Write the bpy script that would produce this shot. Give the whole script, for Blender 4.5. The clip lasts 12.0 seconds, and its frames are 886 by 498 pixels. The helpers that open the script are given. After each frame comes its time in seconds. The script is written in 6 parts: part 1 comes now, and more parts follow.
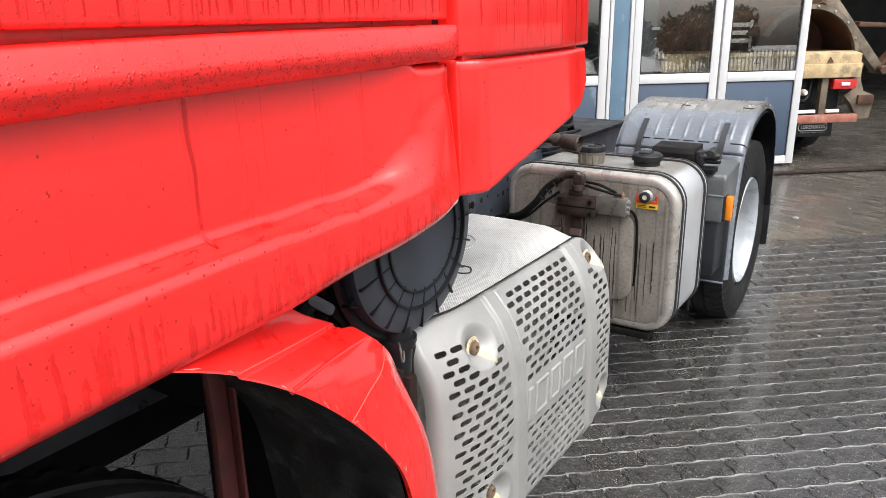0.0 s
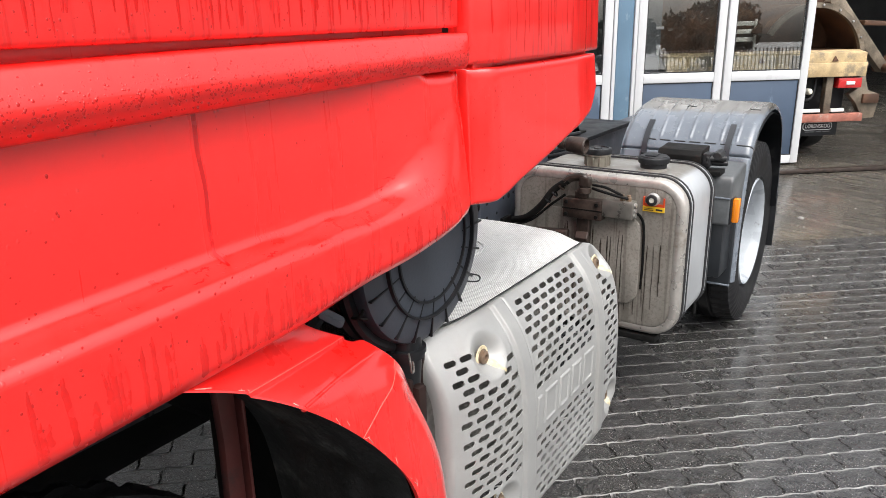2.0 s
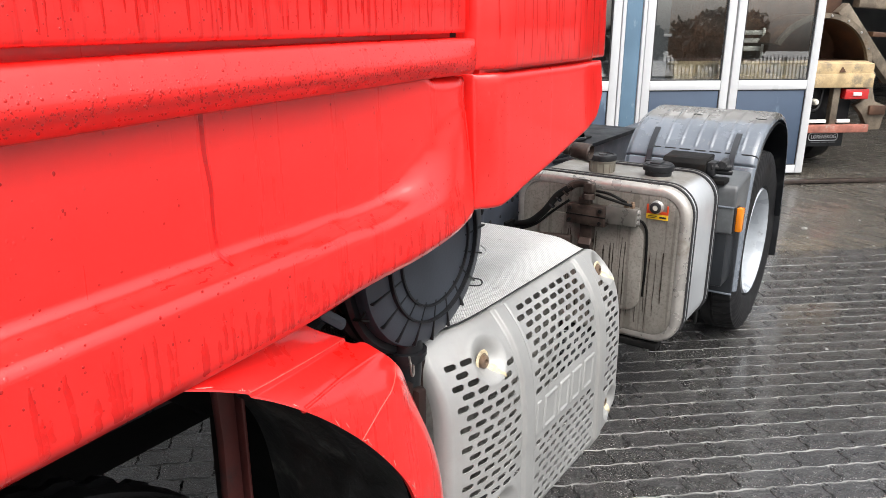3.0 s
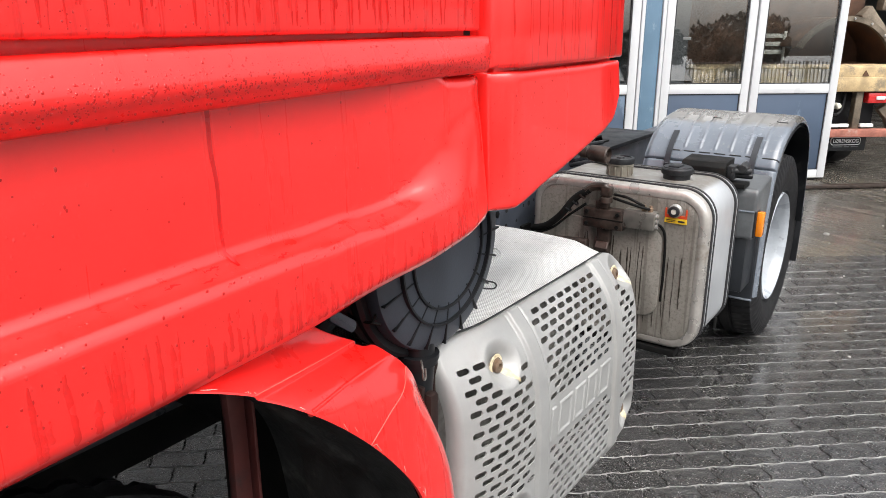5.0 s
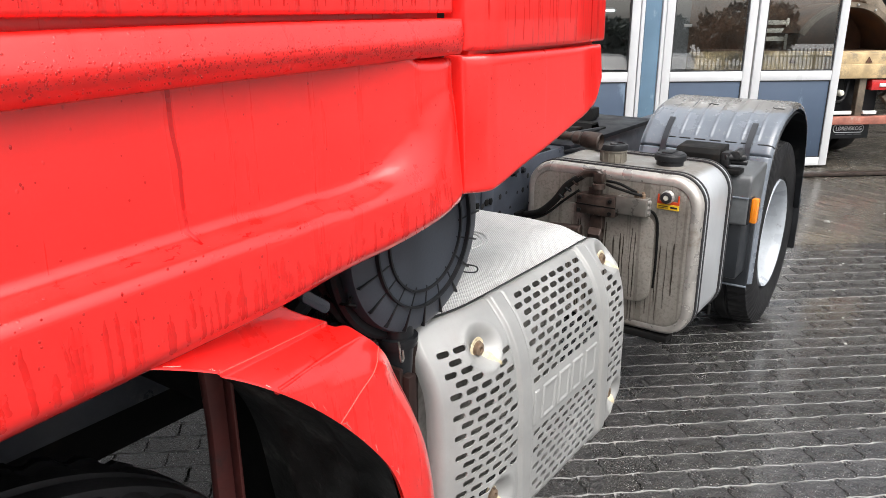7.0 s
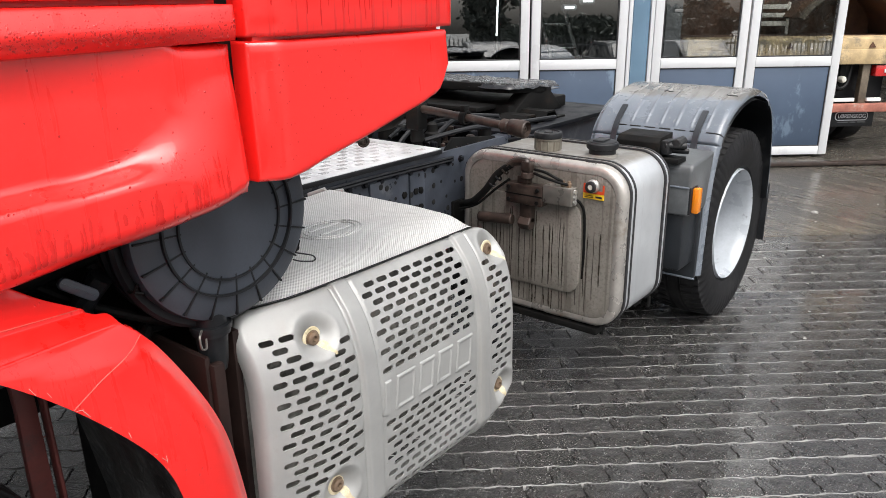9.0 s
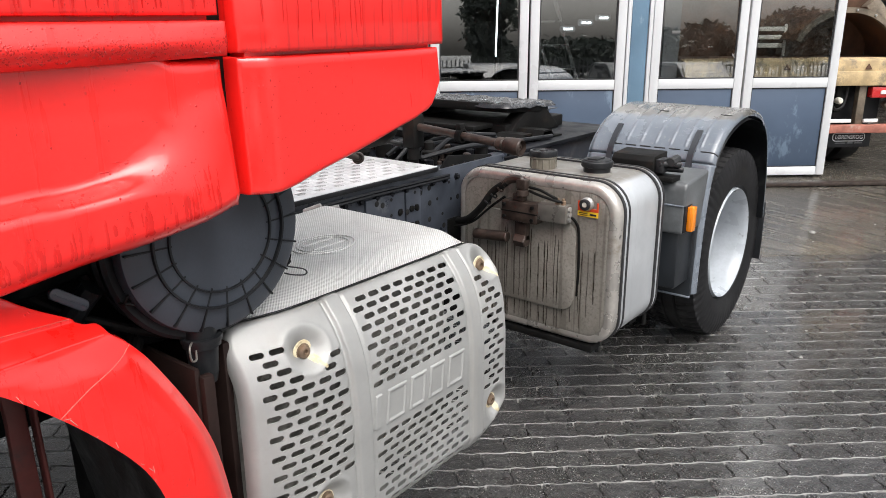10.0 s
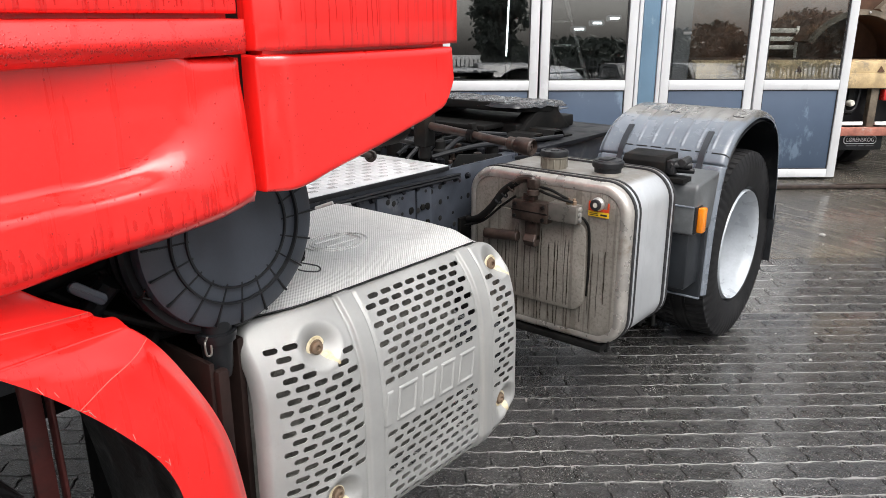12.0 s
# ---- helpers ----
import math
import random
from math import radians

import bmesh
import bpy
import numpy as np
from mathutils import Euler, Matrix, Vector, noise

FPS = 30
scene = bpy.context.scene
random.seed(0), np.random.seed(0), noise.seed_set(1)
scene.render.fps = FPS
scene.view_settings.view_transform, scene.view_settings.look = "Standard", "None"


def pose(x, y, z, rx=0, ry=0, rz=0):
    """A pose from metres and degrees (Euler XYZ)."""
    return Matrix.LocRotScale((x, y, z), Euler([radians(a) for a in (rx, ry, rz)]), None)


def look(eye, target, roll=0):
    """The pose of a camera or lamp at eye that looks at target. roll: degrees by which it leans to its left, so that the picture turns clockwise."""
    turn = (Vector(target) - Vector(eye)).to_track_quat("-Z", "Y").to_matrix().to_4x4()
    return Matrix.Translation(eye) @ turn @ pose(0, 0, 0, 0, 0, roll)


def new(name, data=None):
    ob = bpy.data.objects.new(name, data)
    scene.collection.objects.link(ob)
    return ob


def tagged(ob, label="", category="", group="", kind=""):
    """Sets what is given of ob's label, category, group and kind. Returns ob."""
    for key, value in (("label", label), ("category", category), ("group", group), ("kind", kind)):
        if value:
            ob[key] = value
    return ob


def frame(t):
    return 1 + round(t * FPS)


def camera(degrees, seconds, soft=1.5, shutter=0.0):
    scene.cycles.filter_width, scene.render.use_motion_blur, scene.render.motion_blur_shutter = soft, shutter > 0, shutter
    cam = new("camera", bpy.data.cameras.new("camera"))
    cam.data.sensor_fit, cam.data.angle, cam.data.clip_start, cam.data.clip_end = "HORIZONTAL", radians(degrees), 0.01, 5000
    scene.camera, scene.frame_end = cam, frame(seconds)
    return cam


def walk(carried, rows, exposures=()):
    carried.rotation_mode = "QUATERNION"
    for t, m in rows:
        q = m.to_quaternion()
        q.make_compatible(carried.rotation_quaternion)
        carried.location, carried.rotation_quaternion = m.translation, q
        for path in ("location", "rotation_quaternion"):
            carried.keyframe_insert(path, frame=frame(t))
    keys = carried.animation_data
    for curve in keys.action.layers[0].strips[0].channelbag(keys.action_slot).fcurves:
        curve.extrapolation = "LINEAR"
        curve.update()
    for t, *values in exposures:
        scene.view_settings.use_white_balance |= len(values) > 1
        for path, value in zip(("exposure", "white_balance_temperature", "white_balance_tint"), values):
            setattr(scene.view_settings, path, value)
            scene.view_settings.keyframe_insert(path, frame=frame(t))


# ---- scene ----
# ---- camera and its way ----
cam = camera(61.0, 12.0, soft=0.3)
PATH = [
    (0, (0.791, -1.34, 1.606), (-0.251, 0.26, 1.01), -0.8),
    (0.5, (0.78, -1.362, 1.604), (-0.176, 0.287, 1.0), -0.4),
    (1, (0.779, -1.362, 1.619), (-0.242, 0.247, 1.012), -0.5),
    (1.5, (0.775, -1.353, 1.626), (-0.264, 0.248, 1.026), -0.8),
    (2, (0.766, -1.33, 1.624), (-0.278, 0.265, 1.022), -0.9),
    (2.5, (0.77, -1.332, 1.63), (-0.276, 0.262, 1.026), 0.1),
    (4.5, (0.751, -1.321, 1.62), (-0.317, 0.266, 1.035), 0.3),
    (5, (0.762, -1.31, 1.617), (-0.329, 0.26, 1.031), 0.2),
    (5.5, (0.755, -1.317, 1.612), (-0.332, 0.255, 1.021), 0.0),
    (6, (0.751, -1.327, 1.617), (-0.338, 0.243, 1.026), 0.2),
    (6.5, (0.761, -1.325, 1.613), (-0.327, 0.243, 1.016), 0.1),
    (8.5, (1.099, -1.039, 1.592), (-0.075, 0.444, 0.943), -0.5),
    (9, (1.162, -1.005, 1.599), (-0.018, 0.478, 0.96), -0.6),
    (9.5, (1.181, -0.996, 1.591), (-0.008, 0.499, 0.997), -0.6),
    (10, (1.192, -1.003, 1.591), (-0.001, 0.49, 1.003), -0.4),
    (10.5, (1.192, -1.015, 1.598), (-0.003, 0.477, 1.01), -0.2),
    (11, (1.19, -1.02, 1.599), (-0.011, 0.467, 1.011), -0.1),
    (11.5, (1.191, -1.022, 1.596), (-0.016, 0.461, 1.009), -0.0),
    (12, (1.189, -1.019, 1.592), (-0.019, 0.462, 1.002), 0.0),
]
walk(cam, [(t, look(eye, target, roll)) for t, eye, target, roll in PATH], [(0.0, 1.0), (6.5, 1.0), (8.5, 0.86), (12.0, 0.88)])

# ---- overcast daylight ----
world = bpy.data.worlds.new("overcast_sky")
scene.world = world
world.use_nodes = True
wn, wl = world.node_tree.nodes, world.node_tree.links
wn.clear()
sky = wn.new("ShaderNodeTexSky")
sky.sky_type, sky.sun_disc = "NISHITA", False
sky.sun_elevation, sky.sun_rotation = radians(60), radians(118)
sky.air_density, sky.dust_density, sky.ozone_density = 1.0, 6.0, 0.6
grey = wn.new("ShaderNodeHueSaturation")
grey.inputs["Saturation"].default_value = 0.30
back = wn.new("ShaderNodeBackground")
back.inputs["Strength"].default_value = 0.13
wout = wn.new("ShaderNodeOutputWorld")
wl.new(sky.outputs[0], grey.inputs["Color"])
wl.new(grey.outputs[0], back.inputs["Color"])
wl.new(back.outputs[0], wout.inputs["Surface"])

sun_data = bpy.data.lights.new("sun", "SUN")
sun_data.energy, sun_data.angle, sun_data.color = 1.3, radians(60), (1.0, 0.98, 0.95)
sun = new("sun", sun_data)
sun.matrix_world = look((4.6, -2.4, 9.0), (0.0, 0.0, 0.0))


# ---- materials ----
class Nodes:
    """A Principled material with short ways to chain nodes."""

    def __init__(self, name):
        self.material = bpy.data.materials.new(name)
        self.material.use_nodes = True
        self.tree = self.material.node_tree
        self.bsdf = self.tree.nodes["Principled BSDF"]
        self.coord = self.tree.nodes.new("ShaderNodeTexCoord").outputs["Object"]

    def node(self, kind, **links):
        n = self.tree.nodes.new(kind)
        for key, value in links.items():
            self.put(n.inputs[key.replace("_", " ")], value)
        return n

    def put(self, socket, value):
        if isinstance(value, bpy.types.NodeSocket):
            self.tree.links.new(value, socket)
        else:
            socket.default_value = value

    def scaled(self, sx, sy, sz):
        m = self.node("ShaderNodeMapping", Vector=self.coord)
        m.inputs["Scale"].default_value = (sx, sy, sz)
        return m.outputs[0]

    def noise(self, scale=5.0, detail=4.0, rough=0.55, vector=None):
        n = self.node("ShaderNodeTexNoise", Vector=vector or self.coord)
        n.inputs["Scale"].default_value, n.inputs["Detail"].default_value, n.inputs["Roughness"].default_value = scale, detail, rough
        return n.outputs["Fac"]

    def ramp(self, fac, lo, hi, a=0.0, b=1.0):
        n = self.node("ShaderNodeMapRange", Value=fac)
        n.inputs["From Min"].default_value, n.inputs["From Max"].default_value = lo, hi
        n.inputs["To Min"].default_value, n.inputs["To Max"].default_value = a, b
        n.interpolation_type = "SMOOTHSTEP"
        return n.outputs[0]

    def math(self, op, a, b=0.0):
        n = self.tree.nodes.new("ShaderNodeMath")
        n.operation = op
        self.put(n.inputs[0], a)
        self.put(n.inputs[1], b)
        return n.outputs[0]

    def mix(self, fac, a, b):
        n = self.tree.nodes.new("ShaderNodeMix")
        n.data_type = "RGBA"
        self.put(n.inputs[0], fac)
        for socket, value in ((n.inputs[6], a), (n.inputs[7], b)):
            self.put(socket, (*value, 1.0) if isinstance(value, tuple) else value)
        return n.outputs[2]

    def bump(self, height, strength=0.3, distance=0.01, normal=None):
        n = self.node("ShaderNodeBump", Height=height)
        n.inputs["Strength"].default_value, n.inputs["Distance"].default_value = strength, distance
        if normal is not None:
            self.put(n.inputs["Normal"], normal)
        return n.outputs[0]

    def set(self, **values):
        for key, value in values.items():
            key = {"base": "Base Color", "rough": "Roughness", "metal": "Metallic", "normal": "Normal", "coat": "Coat Weight",
                   "coat_rough": "Coat Roughness", "coat_ior": "Coat IOR", "spec": "Specular IOR Level", "emit": "Emission Color", "power": "Emission Strength"}[key]
            self.put(self.bsdf.inputs[key], (*value, 1.0) if isinstance(value, tuple) else value)
        return self.material


def surface(name, base, rough=0.5, metal=0.0, vary=0.25, scale=6.0, grain=80.0, relief=0.15, stain=None, stain_at=(0.55, 0.75), coat=0.0, per_piece=0.0, spec=0.5):
    """A plain worn surface: colour and gloss vary at two scales, with a fine relief and, where given, stains of another colour."""
    m = Nodes(name)
    wide, fine = m.noise(scale, 5), m.noise(grain, 3)
    dark = tuple(c * (1 - vary) for c in base)
    light = tuple(min(1, c * (1 + vary * 0.6)) for c in base)
    colour = m.mix(m.ramp(wide, 0.3, 0.7), dark, light)
    colour = m.mix(m.ramp(fine, 0.35, 0.75, 0, 0.35), colour, dark)
    if stain:
        colour = m.mix(m.ramp(m.noise(scale * 0.7, 7, 0.7), *stain_at), colour, stain)
    if per_piece:
        info = m.tree.nodes.new("ShaderNodeObjectInfo").outputs["Random"]
        island = m.tree.nodes.new("ShaderNodeNewGeometry").outputs["Random Per Island"]
        both = m.math("FRACT", m.math("ADD", info, island))
        colour = m.mix(m.math("MULTIPLY", both, per_piece), colour, tuple(c * 0.45 for c in base))
    return m.set(base=colour, rough=m.ramp(wide, 0.25, 0.75, max(0.03, rough - 0.12), min(1, rough + 0.12)), metal=metal, coat=coat, spec=spec,
                 normal=m.bump(fine, relief, 0.002))


def red_paint(name, across, low, high, strength):
    """Wet red truck paint with runs of rain and fine drops."""
    m = Nodes(name)
    runs = m.noise(1.0, 5, 0.6, m.scaled(across, across, 1.3))
    grime = m.noise(3.0, 6, 0.65)
    colour = m.mix(m.ramp(runs, low, high, 0, strength), RED, RED_DEEP)
    colour = m.mix(m.ramp(grime, 0.55, 0.8, 0, 0.12), colour, RED_DEEP)
    cells = m.node("ShaderNodeTexVoronoi", Vector=m.scaled(1, 1, 0.7))
    cells.inputs["Scale"].default_value = 95.0
    spots = m.ramp(cells.outputs["Distance"], 0.10, 0.22, 1, 0)
    chosen = m.ramp(m.noise(14.0, 2), 0.55, 0.62)
    drops = m.math("MULTIPLY", spots, chosen)
    colour = m.mix(m.math("MULTIPLY", drops, 0.5), colour, RED_DEEP)
    peel = m.noise(220.0, 2)
    normal = m.bump(peel, 0.03, 0.002)
    normal = m.bump(m.ramp(runs, 0.52, 0.66), 0.08, 0.002, normal)
    normal = m.bump(drops, 0.35, 0.002, normal)
    return m.set(base=colour, rough=m.ramp(runs, 0.45, 0.7, 0.42, 0.22), coat=0.85, coat_rough=0.09, coat_ior=1.52, spec=0.5, normal=normal)


def fender_plastic():
    """Wet blue-grey plastic, its crown filmed with brown road dirt that ends in a ragged edge."""
    m = Nodes("wet_grey_mudguard_plastic")
    cloud, ragged = m.noise(5.0, 6, 0.6), m.noise(7.0, 6, 0.75)
    split = m.node("ShaderNodeSeparateXYZ", Vector=m.coord)
    colour = m.mix(m.ramp(cloud, 0.3, 0.7), (0.125, 0.145, 0.172), (0.165, 0.188, 0.220))
    height = m.math("ADD", split.outputs[2], m.math("MULTIPLY", ragged, 0.07))
    colour = m.mix(m.ramp(height, 1.165, 1.180, 0, 0.8), colour, (0.115, 0.105, 0.088))
    colour = m.mix(m.ramp(m.noise(60.0, 5, 0.7), 0.56, 0.70, 0, 0.35), colour, (0.30, 0.29, 0.27))
    return m.set(base=colour, rough=m.ramp(cloud, 0.3, 0.7, 0.20, 0.32), coat=0.4, normal=m.bump(m.noise(120.0, 3), 0.08, 0.002))


RED, RED_DEEP = (0.80, 0.012, 0.009), (0.52, 0.005, 0.004)
M_RED, M_RED_RUNS = red_paint("wet_red_paint", 26, 0.56, 0.8, 0.16), red_paint("rain_streaked_red_paint", 62, 0.53, 0.57, 0.5)
M_DROP = surface("rain_drop_on_red", (0.46, 0.006, 0.005), 0.12, vary=0.15, relief=0.0, coat=0.4)
M_FILM = surface("running_water_on_red", (0.56, 0.006, 0.005), 0.2, vary=0.12, scale=20, relief=0.02, coat=0.5)
M_WETFACE = surface("wet_sheet_on_red", (0.66, 0.008, 0.006), 0.24, vary=0.15, scale=30, relief=0.02, coat=0.6)
M_RUN = surface("deep_water_on_red", (0.50, 0.005, 0.005), 0.22, vary=0.12, scale=20, relief=0.02, coat=0.3)
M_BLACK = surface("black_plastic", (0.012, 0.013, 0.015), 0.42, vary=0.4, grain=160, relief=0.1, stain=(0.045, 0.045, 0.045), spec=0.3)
M_FILTER = surface("grey_black_filter_plastic", (0.043, 0.050, 0.063), 0.40, vary=0.25, grain=200, relief=0.12)
# Near-black metal, also used as painted shade behind gaps and under the cab.
M_DARK = surface("near_black_metal", (0.008, 0.008, 0.0078), 0.6, vary=0.5, scale=12, stain=(0.022, 0.016, 0.012), spec=0.12)
M_RUBBER = surface("worn_tyre_rubber", (0.009, 0.009, 0.010), 0.55, vary=0.4, grain=140, relief=0.2, stain=(0.024, 0.024, 0.024), spec=0.3)
M_FENDER = fender_plastic()
M_BOX = surface("grey_weathered_plastic", (0.105, 0.112, 0.117), 0.42, vary=0.3, scale=9, stain=(0.08, 0.075, 0.07))
M_SKIRT = surface("dark_grey_skirt_plastic", (0.014, 0.017, 0.021), 0.4, vary=0.25)
M_CHASSIS = surface("wet_grey_chassis_paint", (0.010, 0.011, 0.014), 0.5, vary=0.4, scale=8, stain=(0.028, 0.028, 0.03), spec=0.18)
M_STEEL = surface("bright_steel", (0.46, 0.455, 0.44), 0.34, 0.55, vary=0.25, stain=(0.25, 0.2, 0.15))
M_RUST = surface("rusty_brown_steel", (0.045, 0.031, 0.025), 0.45, 0.2, vary=0.6, scale=22, stain=(0.085, 0.068, 0.058))
M_BRACKET = surface("dull_red_brown_bracket", (0.13, 0.032, 0.028), 0.6, vary=0.4, scale=10, stain=(0.05, 0.03, 0.03))
M_BRASS = surface("rusty_bolt_metal", (0.20, 0.14, 0.095), 0.5, 0.25, vary=0.4, scale=25, stain=(0.15, 0.07, 0.03))
M_RIM = surface("white_wheel_paint", (0.40, 0.43, 0.465), 0.32, 0.0, vary=0.15, scale=9, stain=(0.13, 0.12, 0.11), stain_at=(0.58, 0.70), coat=0.3)
M_ORANGE = surface("orange_lens", (0.85, 0.25, 0.01), 0.18, vary=0.1, coat=0.6)
M_REDLENS = surface("red_lens", (0.55, 0.02, 0.02), 0.2, vary=0.1, coat=0.5)
M_WHITELENS = surface("white_lens_and_glint", (0.8, 0.8, 0.78), 0.25, vary=0.1)
M_YELLOW = surface("yellow_sticker", (0.85, 0.55, 0.03), 0.45, vary=0.1)
M_STICKRED = surface("red_sticker", (0.62, 0.07, 0.02), 0.45, vary=0.1)
M_PLATEBROWN = surface("brown_black_sheet", (0.018, 0.010, 0.0085), 0.6, vary=0.4, scale=8, stain=(0.03, 0.017, 0.014), spec=0.2)
M_MUDRUN = surface("dark_mud_run", (0.05, 0.042, 0.034), 0.3, vary=0.3, scale=20)
M_GREASE = surface("wet_black_grease", (0.018, 0.018, 0.020), 0.25, vary=0.6, scale=18, grain=45, relief=1.0, stain=(0.05, 0.05, 0.05), coat=0.5)
M_SENDER = surface("dirty_beige_plastic", (0.17, 0.155, 0.125), 0.5, vary=0.3, scale=14, stain=(0.08, 0.07, 0.055))
M_STRAP = surface("dark_grey_strap_plastic", (0.024, 0.028, 0.034), 0.45, vary=0.2)
M_RAIL = surface("blue_grey_rail_paint", (0.050, 0.058, 0.075), 0.38, vary=0.35, scale=10, stain=(0.11, 0.115, 0.125))
M_HOLE = surface("painted_hole_shade", (0.004, 0.004, 0.004), 0.9)
M_BRIGHT = surface("machined_block", (0.22, 0.21, 0.19), 0.35, 0.5, vary=0.3, scale=20, stain=(0.15, 0.13, 0.1))
M_LINER = surface("rough_black_liner", (0.022, 0.022, 0.022), 0.4, vary=0.6, scale=14, grain=60, relief=1.0, stain=(0.09, 0.09, 0.085), stain_at=(0.52, 0.72))
M_CREAM = surface("cream_plastic", (0.7, 0.68, 0.6), 0.4, vary=0.12)


def cover_metal():
    """Silver-grey painted sheet, wet and lightly dirty."""
    m = Nodes("silver_cover_sheet")
    runs, cloud = m.noise(1.0, 5, 0.6, m.scaled(16, 16, 2.2)), m.noise(5.0, 6, 0.6)
    colour = m.mix(m.ramp(cloud, 0.3, 0.75), (0.305, 0.307, 0.300), (0.39, 0.392, 0.384))
    colour = m.mix(m.ramp(runs, 0.54, 0.72, 0, 0.5), colour, (0.36, 0.35, 0.33))
    colour = m.mix(m.ramp(m.noise(60.0, 6, 0.7), 0.52, 0.7, 0, 0.35), colour, (0.33, 0.32, 0.30))
    return m.set(base=colour, rough=m.ramp(cloud, 0.3, 0.7, 0.44, 0.58), metal=0.35, normal=m.bump(m.noise(260, 3, 0.7), 0.12, 0.0015))


def shield_metal():
    """Embossed aluminium heat shield: a fine even weave of dimples, dented in places."""
    m = Nodes("embossed_aluminium")
    split = m.node("ShaderNodeSeparateXYZ", Vector=m.coord)
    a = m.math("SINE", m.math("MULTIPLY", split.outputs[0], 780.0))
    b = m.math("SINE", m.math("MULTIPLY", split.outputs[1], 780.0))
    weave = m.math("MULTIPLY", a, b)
    cloud = m.noise(6.0, 6, 0.6)
    colour = m.mix(m.ramp(cloud, 0.3, 0.75), (0.74, 0.74, 0.725), (0.86, 0.86, 0.84))
    # Shade in the dimples is painted into the colour, besides the bump.
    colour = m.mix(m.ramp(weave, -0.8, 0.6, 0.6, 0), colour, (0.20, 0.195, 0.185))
    colour = m.mix(m.ramp(m.noise(38.0, 5, 0.7), 0.58, 0.72, 0, 0.4), colour, (0.30, 0.29, 0.27))
    normal = m.bump(weave, 0.6, 0.0015)
    normal = m.bump(m.noise(9.0, 3), 0.35, 0.02, normal)
    return m.set(base=colour, rough=0.38, metal=0.3, normal=normal)


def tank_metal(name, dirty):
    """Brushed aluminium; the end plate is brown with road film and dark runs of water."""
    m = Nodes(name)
    cloud, speck = m.noise(4.0, 6, 0.65), m.noise(90.0, 4, 0.7)
    runs = m.noise(1.0, 3, 0.5, m.scaled(46, 46, 0.7))
    if dirty:
        colour = m.mix(m.ramp(cloud, 0.3, 0.7), (0.215, 0.20, 0.175), (0.35, 0.33, 0.295))
        colour = m.mix(m.ramp(speck, 0.45, 0.7, 0, 0.6), colour, (0.15, 0.135, 0.115))
        colour = m.mix(m.ramp(runs, 0.56, 0.60, 0, 0.4), colour, (0.10, 0.09, 0.072))
        return m.set(base=colour, rough=0.5, metal=0.35, normal=m.bump(speck, 0.12, 0.002))
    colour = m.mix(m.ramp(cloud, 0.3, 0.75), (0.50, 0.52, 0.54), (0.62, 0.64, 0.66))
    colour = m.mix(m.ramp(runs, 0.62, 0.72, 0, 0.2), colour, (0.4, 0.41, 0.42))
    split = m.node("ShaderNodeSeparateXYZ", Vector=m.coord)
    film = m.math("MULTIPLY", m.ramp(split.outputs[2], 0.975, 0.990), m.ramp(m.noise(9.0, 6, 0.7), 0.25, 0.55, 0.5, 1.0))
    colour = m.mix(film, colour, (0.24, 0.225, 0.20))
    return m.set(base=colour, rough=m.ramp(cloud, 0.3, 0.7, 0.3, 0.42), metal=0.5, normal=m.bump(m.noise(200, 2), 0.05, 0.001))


# Paler copy of the end plate's metal, painting the rolled edge's highlight.
M_TANKRIM = surface("highlit_aluminium_rim", (0.50, 0.475, 0.44), 0.3, 0.6, vary=0.25, scale=8, stain=(0.3, 0.26, 0.21))
M_COVER, M_SHIELD = cover_metal(), shield_metal()
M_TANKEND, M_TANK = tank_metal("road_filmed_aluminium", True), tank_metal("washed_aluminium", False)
M_PLATE = surface("tread_plate_aluminium", (0.74, 0.75, 0.76), 0.42, 0.5, vary=0.15, scale=5, stain=(0.5, 0.5, 0.49))
M_SILENCER = surface("ribbed_silencer_metal", (0.30, 0.29, 0.27), 0.45, 0.4, vary=0.5, scale=14, stain=(0.05, 0.045, 0.04))


def wet_paving(name, base, per_piece, brushed=False):
    """Wet dark concrete paving: glossy where water stands, with pale grit and painted glints."""
    m = Nodes(name)
    pool, grit = m.noise(1.6, 6, 0.6), m.noise(150.0, 3, 0.7)
    cells = m.node("ShaderNodeTexVoronoi", Vector=m.coord)
    cells.inputs["Scale"].default_value = 120.0
    colour = m.mix(m.ramp(pool, 0.3, 0.72), tuple(c * 0.75 for c in base), tuple(c * 1.3 for c in base))
    colour = m.mix(m.ramp(m.noise(150.0, 3, 0.85), 0.53, 0.62, 0, 0.9), colour, tuple(c * 8.0 for c in base))
    colour = m.mix(m.ramp(cells.outputs["Color"], 0.80, 0.95, 0, 0.6), colour, (0.22, 0.215, 0.20))
    small = m.node("ShaderNodeTexVoronoi", Vector=m.coord)
    small.inputs["Scale"].default_value = 210.0
    # pale flecks paint wet glints into the colour
    glint = m.math("MULTIPLY", m.ramp(small.outputs["Color"], 0.78, 0.86), m.ramp(small.outputs["Distance"], 0.25, 0.50, 1, 0))
    colour = m.mix(glint, colour, (0.62, 0.61, 0.59))
    if brushed:
        turned = m.node("ShaderNodeMapping", Vector=m.coord)
        turned.inputs["Rotation"].default_value, turned.inputs["Scale"].default_value = (0, 0, radians(-41)), (0.9, 22.0, 1.0)
        streaks = m.noise(1.0, 6, 0.65, turned.outputs[0])
        colour = m.mix(m.ramp(streaks, 0.42, 0.68, 0, 0.85), colour, tuple(c * 4.0 for c in base))
        pool = m.math("ADD", m.math("MULTIPLY", pool, 0.5), m.math("MULTIPLY", streaks, 0.5))
